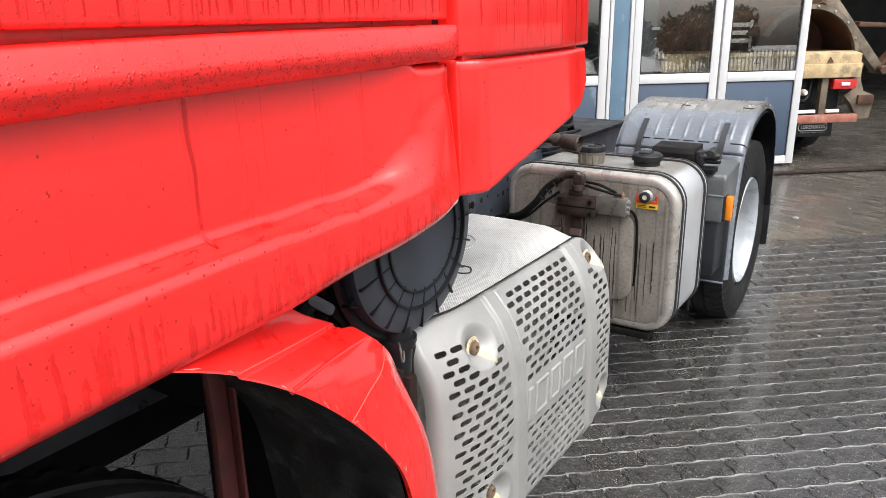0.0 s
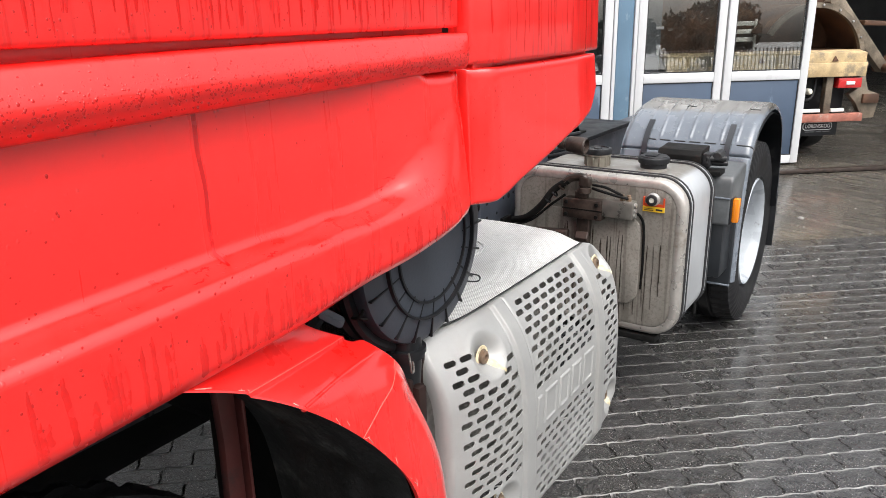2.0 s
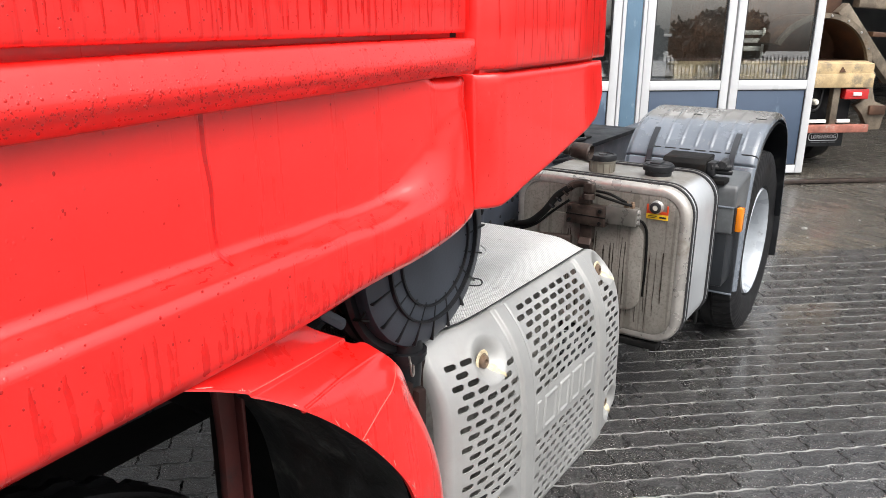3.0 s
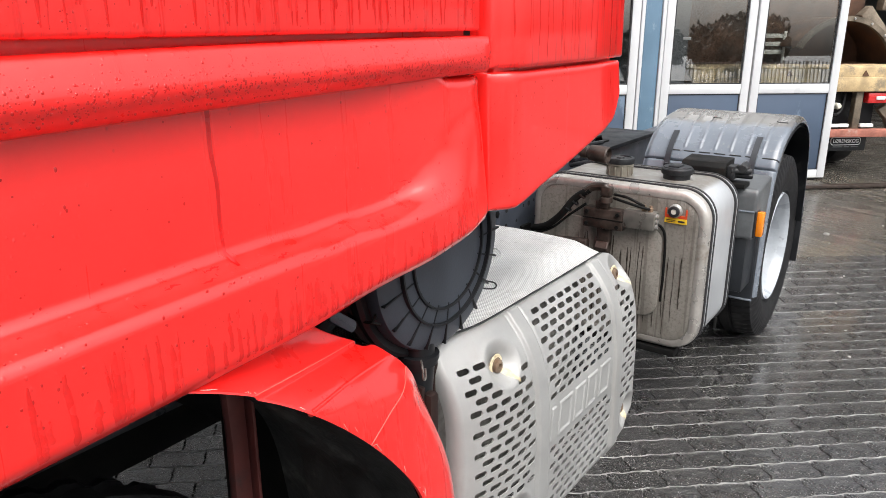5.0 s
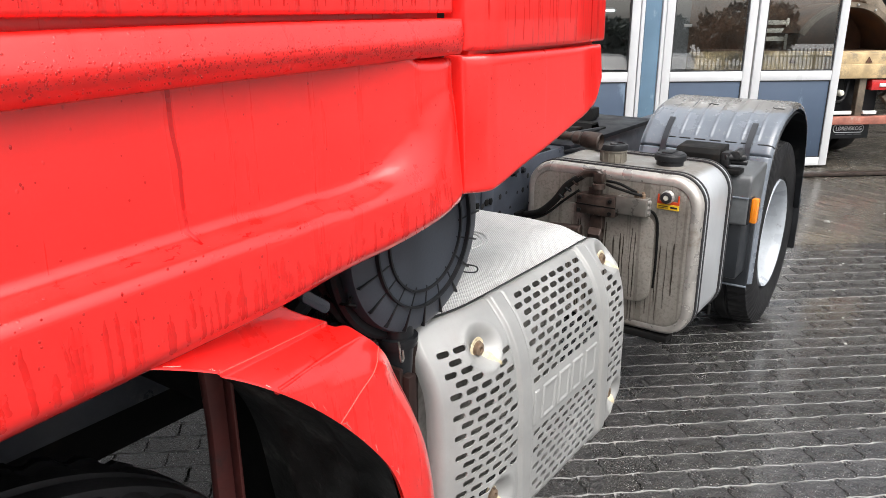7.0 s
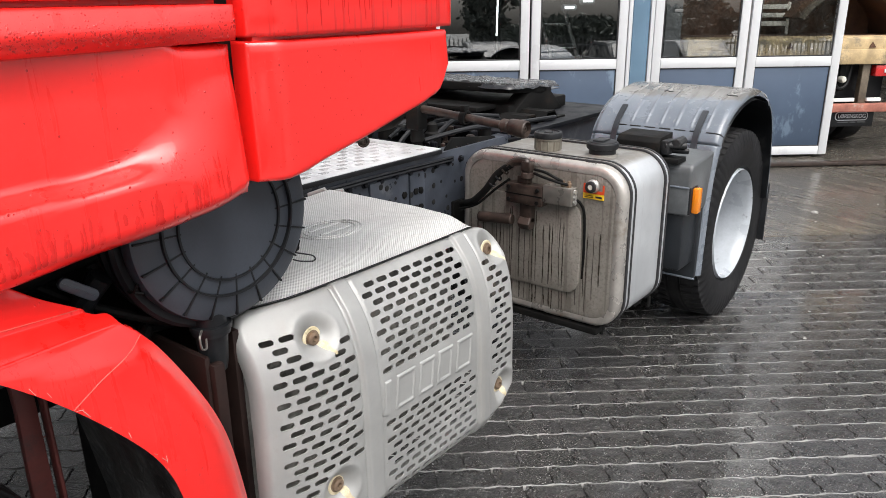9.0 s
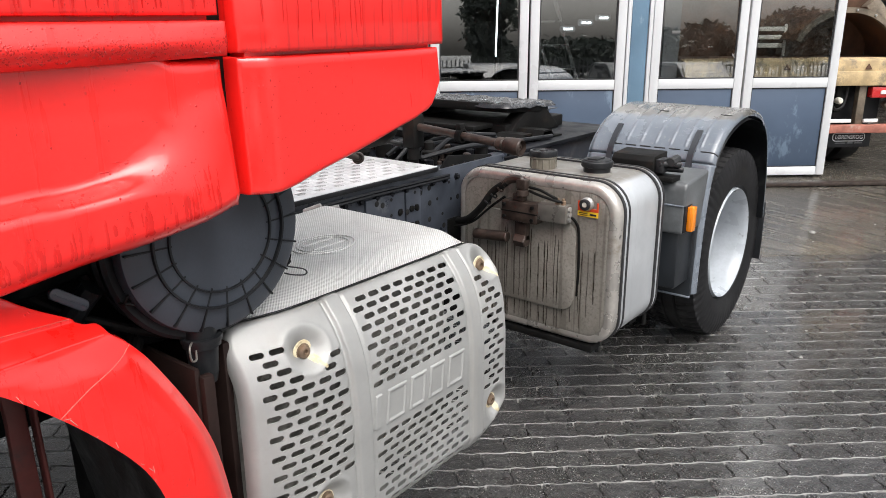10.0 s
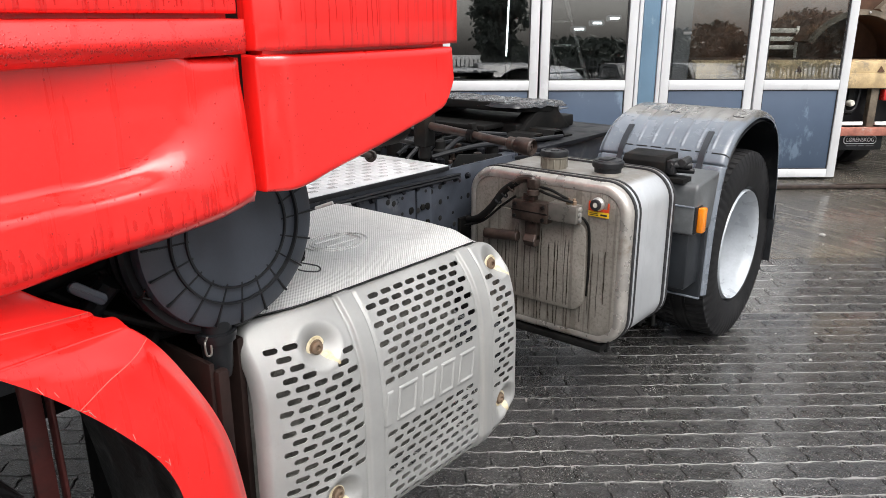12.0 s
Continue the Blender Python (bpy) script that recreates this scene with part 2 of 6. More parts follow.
        grit = m.math("ADD", m.math("MULTIPLY", grit, 0.3), streaks)
    if per_piece:
        info = m.tree.nodes.new("ShaderNodeObjectInfo").outputs["Random"]
        island = m.tree.nodes.new("ShaderNodeNewGeometry").outputs["Random Per Island"]
        both = m.math("FRACT", m.math("ADD", info, island))
        colour = m.mix(m.math("MULTIPLY", both, per_piece), colour, tuple(c * 0.5 for c in base))
    normal = m.bump(grit, 0.8, 0.007)
    normal = m.bump(m.ramp(cells.outputs["Distance"], 0.1, 0.7, 1, 0), 0.9, 0.010, normal)
    return m.set(base=colour, rough=m.ramp(pool, 0.35, 0.68, 0.34, 0.18), spec=1.0, coat=0.8, coat_rough=0.15, normal=normal)


M_PAVER = wet_paving("wet_paver_concrete", (0.0225, 0.0212, 0.0203), 0.4)
M_APRON = wet_paving("wet_apron_concrete", (0.036, 0.031, 0.024), 0.0, True)
M_YARD = wet_paving("wet_yard_surface", (0.055, 0.053, 0.05), 0.0)
# Joint sand lightened to paint in the wet glint along the rows.
M_JOINT = surface("glinting_joint_sand", (0.30, 0.295, 0.285), 0.3, vary=0.5, scale=9, grain=220, relief=0.4)
M_FRAME = surface("white_door_frame", (0.63, 0.645, 0.66), 0.35, vary=0.06, scale=3, stain=(0.6, 0.61, 0.6), stain_at=(0.66, 0.9))
M_PLAINBLACK = surface("plain_black", (0.02, 0.02, 0.022), 0.6)


def blue_panel(name, base, worn):
    m = Nodes(name)
    cloud, scuff = m.noise(1.6, 5, 0.6), m.noise(2.2, 8, 0.72, m.scaled(1, 1, 0.55))
    colour = m.mix(m.ramp(cloud, 0.3, 0.7), tuple(c * 0.88 for c in base), tuple(c * 1.12 for c in base))
    colour = m.mix(m.ramp(scuff, 0.57, 0.64, 0, 0.6), colour, worn)
    return m.set(base=colour, rough=m.ramp(cloud, 0.3, 0.7, 0.3, 0.5), normal=m.bump(m.noise(60, 3), 0.06, 0.002))


M_BLUE = blue_panel("faded_blue_panel", (0.058, 0.085, 0.132), (0.17, 0.235, 0.31))
M_POST = blue_panel("worn_blue_post", (0.13, 0.22, 0.31), (0.28, 0.38, 0.46))
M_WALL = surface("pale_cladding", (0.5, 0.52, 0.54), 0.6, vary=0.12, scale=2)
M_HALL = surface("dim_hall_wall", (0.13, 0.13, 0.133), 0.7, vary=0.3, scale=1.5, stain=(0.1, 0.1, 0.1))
M_TIMBER = surface("weathered_yellow_beam", (0.50, 0.37, 0.20), 0.6, vary=0.35, scale=7, stain=(0.25, 0.20, 0.13), stain_at=(0.5, 0.62))
M_PLOUGH = surface("rusty_plough_steel", (0.12, 0.06, 0.035), 0.6, 0.2, vary=0.5, scale=5, stain=(0.22, 0.12, 0.06))
M_PLOUGHEDGE = surface("grey_brown_steel", (0.19, 0.155, 0.115), 0.55, 0.2, vary=0.5, scale=9, stain=(0.09, 0.055, 0.03))
M_REDBAR = surface("faded_red_timber", (0.38, 0.14, 0.10), 0.6, vary=0.4, scale=12, stain=(0.4, 0.33, 0.28))
M_LETTER = surface("pale_lettering", (0.72, 0.73, 0.74), 0.5, vary=0.05)


def pane_glass():
    m = Nodes("window_glass")
    tree = m.tree
    tree.nodes.remove(m.bsdf)
    out = tree.nodes["Material Output"]
    clear = tree.nodes.new("ShaderNodeBsdfTransparent")
    clear.inputs["Color"].default_value = (0.86, 0.89, 0.90, 1)
    gloss = tree.nodes.new("ShaderNodeBsdfGlossy")
    gloss.inputs["Roughness"].default_value = 0.01
    both = tree.nodes.new("ShaderNodeMixShader")
    both.inputs[0].default_value = 0.27
    tree.links.new(clear.outputs[0], both.inputs[1])
    tree.links.new(gloss.outputs[0], both.inputs[2])
    tree.links.new(both.outputs[0], out.inputs["Surface"])
    return m.material


def lamp_glow(name, colour, power):
    m = Nodes(name)
    return m.set(base=(0.8, 0.8, 0.8), emit=colour, power=power)


M_GLASS = pane_glass()
M_TUBE = lamp_glow("white_glow", (0.95, 1.0, 0.98), 3.0)


# ---- mesh tools ----
def finish(bm, name, material, sharp=0.6):
    bmesh.ops.recalc_face_normals(bm, faces=bm.faces)
    for f in bm.faces:
        f.smooth = True
    for e in bm.edges:
        if len(e.link_faces) == 2 and e.calc_face_angle(0) > sharp:
            e.smooth = False
    data = bpy.data.meshes.new(name)
    bm.to_mesh(data)
    bm.free()
    data.materials.append(material)
    return data


def part(name, bm, material, parent=None, label="", sharp=0.6):
    """Links a bmesh as one mesh object, under a thing or a part where one is given."""
    ob = new(name, finish(bm, name, material, sharp))
    if parent:
        ob.parent = parent
        ob.matrix_parent_inverse = parent.matrix_world.inverted()
    if label:
        tagged(ob, label=label)
    return ob


def thing(name, at, label, category, group="", kind=""):
    ob = new(name)
    ob.empty_display_size = 0.1
    ob.matrix_world = Matrix.LocRotScale(at.translation, at.to_quaternion(), None) if isinstance(at, Matrix) else Matrix.Translation(at)
    bpy.context.view_layer.update()
    return tagged(ob, label, category, group, kind)


def merge(*parts_):
    out = bmesh.new()
    for b in parts_:
        data = bpy.data.meshes.new("join")
        b.to_mesh(data)
        b.free()
        out.from_mesh(data)
        bpy.data.meshes.remove(data)
    return out


def moved(bm, m):
    bm.transform(m)
    return bm


def block(lo, hi, bevel=0.0, segments=2, turn=None):
    """A box between two corners with rounded edges."""
    bm = bmesh.new()
    lo, hi = Vector(lo), Vector(hi)
    bmesh.ops.create_cube(bm, size=1.0, matrix=Matrix.Translation((lo + hi) / 2) @ Matrix.Diagonal((*(hi - lo), 1)))
    if bevel:
        bmesh.ops.bevel(bm, geom=bm.edges[:], offset=bevel, segments=segments, profile=0.5, affect="EDGES")
    if turn is not None:
        mid = Matrix.Translation((lo + hi) / 2)
        bm.transform(mid @ turn @ mid.inverted())
    return bm


def axis_matrix(centre, axis):
    """Turns local z onto the axis, at the centre."""
    return Matrix.Translation(centre) @ Vector(axis).to_track_quat("Z", "Y").to_matrix().to_4x4()


def lathe(profile, centre, axis=(0, 0, 1), seg=40, start=0.0, sweep=2 * math.pi):
    """Turns (radius, height) points about an axis."""
    bm = bmesh.new()
    full = abs(sweep - 2 * math.pi) < 1e-6
    steps = seg if full else seg + 1
    rings = []
    for k in range(steps):
        a = start + sweep * k / seg
        rings.append([bm.verts.new((r * math.cos(a), r * math.sin(a), h)) for r, h in profile])
    for k in range(seg if full else seg):
        a, b = rings[k], rings[(k + 1) % steps]
        for i in range(len(profile) - 1):
            bm.faces.new((a[i], b[i], b[i + 1], a[i + 1]))
    bmesh.ops.remove_doubles(bm, verts=bm.verts, dist=1e-6)
    bm.transform(axis_matrix(centre, axis))
    return bm


def rod(a, b, r, seg=16, bevel=0.15):
    """A solid round bar from a to b with softened ends."""
    a, b = Vector(a), Vector(b)
    n, e = (b - a).length, r * bevel
    return lathe([(0, 0), (r - e, 0), (r, e), (r, n - e), (r - e, n), (0, n)], a, b - a, seg)


def hose(points, r, seg=10, steps=6):
    """A round hose along a smooth line through the points."""
    pts = [Vector(p) for p in points]
    line = []
    for i in range(len(pts) - 1):
        p0, p1, p2, p3 = pts[max(i - 1, 0)], pts[i], pts[i + 1], pts[min(i + 2, len(pts) - 1)]
        for k in range(steps):
            t = k / steps
            line.append(0.5 * (2 * p1 + (p2 - p0) * t + (2 * p0 - 5 * p1 + 4 * p2 - p3) * t * t + (3 * p1 - p0 - 3 * p2 + p3) * t ** 3))
    line.append(pts[-1])
    bm = bmesh.new()
    up, rings = Vector((0.13, 0.31, 0.94)), []
    for i, p in enumerate(line):
        d = (line[min(i + 1, len(line) - 1)] - line[max(i - 1, 0)]).normalized()
        u = d.cross(up).normalized()
        v = u.cross(d)
        up = v
        rings.append([bm.verts.new(p + r * (math.cos(2 * math.pi * k / seg) * u + math.sin(2 * math.pi * k / seg) * v)) for k in range(seg)])
    for a, b in zip(rings, rings[1:]):
        for k in range(seg):
            bm.faces.new((a[k], a[(k + 1) % seg], b[(k + 1) % seg], b[k]))
    bm.faces.new(rings[0][::-1])
    bm.faces.new(rings[-1])
    return bm


def sheet(fn, nu, nv, close_u=False):
    """A grid of faces from fn(u, v), u and v running from 0 to 1."""
    bm = bmesh.new()
    rows = [[bm.verts.new(fn(i / nu, j / nv)) for j in range(nv + 1)] for i in range(nu + (0 if close_u else 1))]
    for i in range(nu):
        a, b = rows[i], rows[(i + 1) % len(rows)]
        for j in range(nv):
            bm.faces.new((a[j], b[j], b[j + 1], a[j + 1]))
    return bm


def prism(outline, lo, hi, axis="x", bevel=0.0, segments=2):
    """A flat outline pushed from lo to hi along an axis; its corners are given in the two other axes in order."""
    place = {"x": lambda a, b, c: (c, a, b), "y": lambda a, b, c: (a, c, b), "z": lambda a, b, c: (a, b, c)}[axis]
    bm = bmesh.new()
    one = [bm.verts.new(place(a, b, lo)) for a, b in outline]
    two = [bm.verts.new(place(a, b, hi)) for a, b in outline]
    bm.faces.new(one[::-1])
    bm.faces.new(two)
    for i in range(len(outline)):
        j = (i + 1) % len(outline)
        bm.faces.new((one[i], one[j], two[j], two[i]))
    bmesh.ops.recalc_face_normals(bm, faces=bm.faces)
    if bevel:
        rim = [e for e in bm.edges if e.calc_face_angle(0) > 0.5]
        bmesh.ops.bevel(bm, geom=rim, offset=bevel, segments=segments, profile=0.5, affect="EDGES")
    return bm


def rounded(w, h, r, n=6, at=(0.0, 0.0)):
    """The outline of a rectangle with round corners, about a point."""
    out = []
    for cx, cy, a0 in ((w / 2 - r, h / 2 - r, 0), (-w / 2 + r, h / 2 - r, 90), (-w / 2 + r, -h / 2 + r, 180), (w / 2 - r, -h / 2 + r, 270)):
        for k in range(n + 1):
            a = radians(a0 + 90 * k / n)
            out.append((at[0] + cx + r * math.cos(a), at[1] + cy + r * math.sin(a)))
    return out


def curve(points):
    """A function through (x, y) points, smooth between them."""
    xs, ys = np.array([p[0] for p in points], float), np.array([p[1] for p in points], float)
    slope = np.gradient(ys, xs)

    def at(x):
        x = min(max(x, xs[0]), xs[-1])
        i = min(max(int(np.searchsorted(xs, x)) - 1, 0), len(xs) - 2)
        h = xs[i + 1] - xs[i]
        t = (x - xs[i]) / h
        return float((2 * t**3 - 3 * t**2 + 1) * ys[i] + (t**3 - 2 * t**2 + t) * h * slope[i] + (3 * t**2 - 2 * t**3) * ys[i + 1] + (t**3 - t**2) * h * slope[i + 1])

    return at


def smooth01(a, b, x):
    t = min(max((x - a) / (b - a), 0.0), 1.0)
    return t * t * (3 - 2 * t)

# ---- the ground and the workshop front ----
PAVING = Matrix.Translation((-0.534, 7.296, 0.0)) @ Matrix.Rotation(radians(41.0), 4, "Z")  # x along the rows of blocks, y towards the workshop
NEAR = 0.83
FACADE = Matrix.Translation((1.192, -1.015, 1.598)) @ Matrix.Scale(NEAR, 4) @ Matrix.Translation((-1.192, 1.015, -1.598)) @ PAVING @ Matrix.Translation((0.06, 0.0, 0.0))  # x along the front, y into the hall
RISE, RAMP_FOOT, RAMP_HEAD, APRON = FACADE.translation.z, 3.5, 1.26, 2.8


def in_front(u, v, z=0.0):
    """A place v metres before the line of the paving's head."""
    return PAVING @ Vector((u, -v, z))


def ramp(v):
    """The paving is level under the truck and climbs to the workshop doors."""
    return RISE * min(1.0, max(0.0, (RAMP_FOOT - v) / (RAMP_FOOT - RAMP_HEAD)))


fall = curve([(-400, -0.03), (8.5, -0.03), (12, -0.15), (18, -0.5), (22, -0.55), (30, -0.62), (400, -0.8)])


def yard_sheet():
    us = [-400, -120, -40, -15, -6, 0, 6, 15, 40, 120, 400]
    vs = [-400, -60, -15, 0, RAMP_HEAD, RAMP_FOOT, 8.5, 10, 12, 14, 16, 18, 20, 22, 25, 30, 60, 150, 400]
    bm = bmesh.new()
    rows = [[bm.verts.new(in_front(u, v, ramp(v) - 0.03 if v < 8.5 else fall(v))) for u in us] for v in vs]
    for a, b in zip(rows, rows[1:]):
        for i in range(len(us) - 1):
            bm.faces.new((a[i], a[i + 1], b[i + 1], b[i]))
    return bm


tagged(part("ground", yard_sheet(), M_YARD), "wet dark yard surface sloping away from the workshop", "ground", kind="structure")


def apron_slab():
    """The concrete apron: the upper half of the ramp."""
    out = [(APRON, ramp(APRON) - 0.03), (RAMP_HEAD - 0.1, RISE - 0.03), (RAMP_HEAD - 0.1, RISE + 0.003), (RAMP_HEAD, RISE + 0.003), (APRON, ramp(APRON) + 0.003)]
    return moved(prism([(-v, z) for v, z in out], -9.5, 7.0, "x"), PAVING)


tagged(part("pavement_apron", apron_slab(), M_APRON), "wet brown-grey concrete apron before the workshop doors", "pavement", kind="structure")
tagged(part("trim_threshold", moved(block((-9.0, -0.30, -0.02), (9.0, -0.22, 0.012), 0.003), FACADE), M_RUST),
       "rusty steel channel edge along the doors", "trim", kind="structure")
tagged(part("floor", moved(block((-12.0, 0.0, -0.06), (12.0, 14.0, 0.002), 0.0), FACADE), M_APRON), "dark wet concrete floor of the open bay and workshop", "floor", kind="structure")


def wall(name, lo, hi, material, label, category="wall"):
    return tagged(part(name, moved(block(lo, hi), FACADE), material), label, category, kind="structure")


M_FENCE = surface("galvanised_fence", (0.17, 0.175, 0.17), 0.5, 0.3, vary=0.2)
DOOR_TOP = 3.7
LEAN = 1.2  # the panes lean back a little in their frames
wall("wall_front_left", (-12.0, 0.0, -0.03), (-4.02, 0.25, 6.0), M_WALL, "pale clad workshop wall beside the doors")
wall("wall_front_top", (-4.02, 0.0, DOOR_TOP), (0.0, 0.25, 6.0), M_WALL, "pale clad workshop wall above the doors")
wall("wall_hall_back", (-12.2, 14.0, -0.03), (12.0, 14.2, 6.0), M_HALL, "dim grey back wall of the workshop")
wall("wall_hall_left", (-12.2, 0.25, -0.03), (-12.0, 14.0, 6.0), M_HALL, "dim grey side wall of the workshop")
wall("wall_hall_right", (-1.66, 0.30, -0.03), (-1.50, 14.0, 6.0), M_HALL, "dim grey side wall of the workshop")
# Unseen roof and side wall, added to keep daylight out of the bay.
wall("ceiling_bay_shade", (-1.50, 2.6, 4.2), (12.0, 14.0, 4.4), M_HALL, "unseen roof added to darken the back of the open bay", "ceiling")
wall("wall_bay_shade", (12.0, 2.6, -0.03), (12.2, 14.2, 4.4), M_HALL, "unseen side wall added to darken the open bay")
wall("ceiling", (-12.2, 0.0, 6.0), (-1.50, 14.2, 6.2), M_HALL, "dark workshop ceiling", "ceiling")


def frame_bar(lo, hi, parent, name="frame_bar"):
    return part(name, moved(block(lo, hi, 0.008), FACADE), M_FRAME, parent)


def door_leaf(name, u0, u1, label):
    """A tall glazed door leaf: white stiles and rails, a blue panel below, two panes above."""
    leaf = thing(name, FACADE @ Matrix.Translation(((u0 + u1) / 2, 0.03, 0.03)), label, "door", "folding workshop doors", "structure")
    s = 0.085
    frame_bar((u0, 0.0, 0.03), (u0 + s, 0.06, DOOR_TOP), leaf, "stile")
    frame_bar((u1 - s, 0.0, 0.03), (u1, 0.06, DOOR_TOP), leaf, "stile")
    for z0, z1 in ((0.03, 0.115), (0.905, 1.0), (2.25, 2.34), (DOOR_TOP - 0.09, DOOR_TOP)):
        frame_bar((u0 + s, 0.002, z0), (u1 - s, 0.058, z1), leaf, "rail")
    part("lower_panel", moved(block((u0 + s + 0.008, 0.018, 0.123), (u1 - s - 0.008, 0.045, 0.897), 0.003), FACADE), M_BLUE, leaf, "faded blue panel with pale scuffs")
    for z0, z1 in ((1.0, 2.25), (2.34, DOOR_TOP - 0.09)):
        pane = part("pane", moved(block((u0 + s, -0.004, (z0 - z1) / 2), (u1 - s, 0.004, (z1 - z0) / 2)), FACADE @ Matrix.Translation((0, 0.030, (z0 + z1) / 2)) @ Matrix.Rotation(radians(-LEAN), 4, "X")), M_GLASS, leaf, "rain-specked window glass")
        pane.visible_shadow = False
        g = 0.012
        for lo, hi in (((u0 + s, 0.012, z0), (u0 + s + g, 0.024, z1)), ((u1 - s - g, 0.012, z0), (u1 - s, 0.024, z1)),
                       ((u0 + s + g, 0.012, z0), (u1 - s - g, 0.024, z0 + g)), ((u0 + s + g, 0.012, z1 - g), (u1 - s - g, 0.024, z1))):
            part("gasket", moved(block(lo, hi), FACADE), M_PLAINBLACK, pane)
    for z0, z1 in ((0.115, 0.905),):
        part("gasket", moved(merge(block((u0 + s, 0.012, z0), (u0 + s + 0.008, 0.03, z1)), block((u1 - s - 0.008, 0.012, z0), (u1 - s, 0.03, z1)),
                                   block((u0 + s, 0.012, z0), (u1 - s, 0.03, z0 + 0.008)), block((u0 + s, 0.012, z1 - 0.008), (u1 - s, 0.03, z1))), FACADE), M_PLAINBLACK, leaf)
    return leaf


LEAF = "white-framed glazed workshop door with a faded blue lower panel"
door_leaf("door_1", -4.00, -3.065, LEAF)
door_leaf("door_2", -3.045, -2.125, LEAF)
leaf = door_leaf("door_3", -1.865, -0.945, LEAF)
# Pale bar in place of lettering that shows on this pane.
part("sticker", moved(block((-1.675, 0.0175, 1.428), (-1.595, 0.0205, 1.455), 0.001), FACADE), M_FENCE, leaf, "small pale bar on the glass in place of lettering")
door_leaf("door_4", -0.925, 0.0, LEAF + ", last leaf before the open bay")
post = thing("door_post", FACADE @ Matrix.Translation((-1.99, 0.0, 0.0)), "worn pale blue steel post between the white doors", "post", kind="structure")
part("post_face", moved(block((-2.075, 0.010, 0.0), (-1.915, 0.24, DOOR_TOP), 0.006), FACADE), M_POST, post)
for u in (-2.118, -1.908):
    part("door_jamb", moved(block((u, -0.004, 0.0), (u + 0.036, 0.12, DOOR_TOP), 0.005), FACADE), M_FRAME, post, "white door jamb")


# ---- inside the hall ----
def hall_tube(u, y, z, n, turn=0.0, upright=False):
    lamp = thing("tube_lamp", FACADE @ Matrix.Translation((u, y, z)), "bright fluorescent tube lamp in the dim workshop", "lamp", "workshop tube lamps")
    d = Vector((0, 0, 1)) if upright else Vector((math.cos(turn), math.sin(turn), 0))
    a = Vector((u, y, z))
    part("tube", moved(rod(a - d * n / 2, a + d * n / 2, 0.012), FACADE), M_TUBE, lamp)
    part("housing", moved(rod(a - d * (n / 2 + 0.03) + Vector((0, 0.05, 0.0)), a + d * (n / 2 + 0.03) + Vector((0, 0.05, 0.0)), 0.035), FACADE), M_WALL, lamp)
    return lamp


for u, z in ((-2.44, 1.46), (-2.24, 1.525), (-2.05, 1.575)):
    hall_tube(u, 1.2, z, 0.11, 0.35)
# Glowing strip on a made-up stand, in place of a lit gap inside.
work = thing("lit_gap_strip", FACADE @ Matrix.Translation((-3.31, 0.6, 0.0)), "glowing upright strip standing in for a lit gap in the workshop", "lamp")
part("strip_stand", moved(merge(rod((-3.31, 0.6, 0.01), (-3.31, 0.6, 1.2), 0.012), lathe([(0.0, 0.02), (0.12, 0.015), (0.14, 0.0)], (-3.31, 0.6, 0.0), (0, 0, 1), 24)), FACADE), M_DARK, work)
part("tube", moved(rod((-3.31, 0.6, 1.2), (-3.29, 0.6, 2.0), 0.009), FACADE), M_TUBE, work)
ladder = thing("ladder", FACADE @ Matrix.Translation((-2.4, 2.2, 0)), "aluminium ladder leaning inside the workshop", "ladder")
for du in (0.0, 0.32):
    part("ladder_rail", moved(hose([(-2.25 + du, 1.6, 0.0), (-2.62 + du, 2.0, 1.3), (-2.95 + du, 2.35, 2.6)], 0.025, 8, 2), FACADE), M_STEEL, ladder)
for k in range(9):
    t = (k + 0.6) / 9.5
    u, y, z = -2.25 - 0.7 * t, 1.6 + 0.75 * t, 2.6 * t
    part("rung", moved(rod((u, y, z), (u + 0.32, y, z), 0.014, 8), FACADE), M_STEEL, ladder)


# ---- the snow plough truck in the open bay ----
def plough_truck():
    d, SLATS_U = 0.35, -0.56
    t = thing("plough_truck", FACADE @ Matrix.Translation((0.2, d + 1.5, 0.0)), "dirty work truck with a yellow beam and rusty plough", "truck")
    put = lambda bm: moved(bm, FACADE)
    part("rear_beam", put(prism([(d - 0.14, 0.985), (d + 0.12, 0.985), (d + 0.12, 1.13), (d + 0.02, 1.175), (d - 0.14, 1.150)], -1.45, 0.80, "x", 0.010)), M_TIMBER, t, "weathered yellow beam across the rear")
    part("beam_ledge", put(block((-1.45, d - 0.150, 0.900), (0.81, d - 0.10, 1.045), 0.006)), M_TIMBER, t, "dirty lower plank of the beam")
    for u in (-0.41, 0.43):
        part("beam_notch", put(prism([(u - 0.035, 1.062), (u + 0.035, 1.062), (u - 0.005, 1.118)], d - 0.152, d - 0.139, "y")), M_PLOUGH, t, "dark triangular cleat")
    part("beam_joint", put(block((-0.06, d - 0.158, 0.93), (0.04, d - 0.12, 1.13), 0.006)), M_PLOUGHEDGE, t, "grey steel joint plate on the beam")
    part("chassis_frame", put(merge(block((-0.75, d + 0.15, 0.52), (-0.62, d + 3, 0.88), 0.01), block((0.35, d + 0.15, 0.52), (0.48, d + 3, 0.88), 0.01),
                                    block((-1.40, d + 0.05, 0.50), (0.72, d + 0.12, 0.90), 0.01))), M_BLACK, t, "black rear frame")
    part("upright", put(block((0.395, d - 0.10, 0.50), (0.475, d - 0.02, 0.91), 0.006)), M_PLOUGHEDGE, t, "grey steel upright")
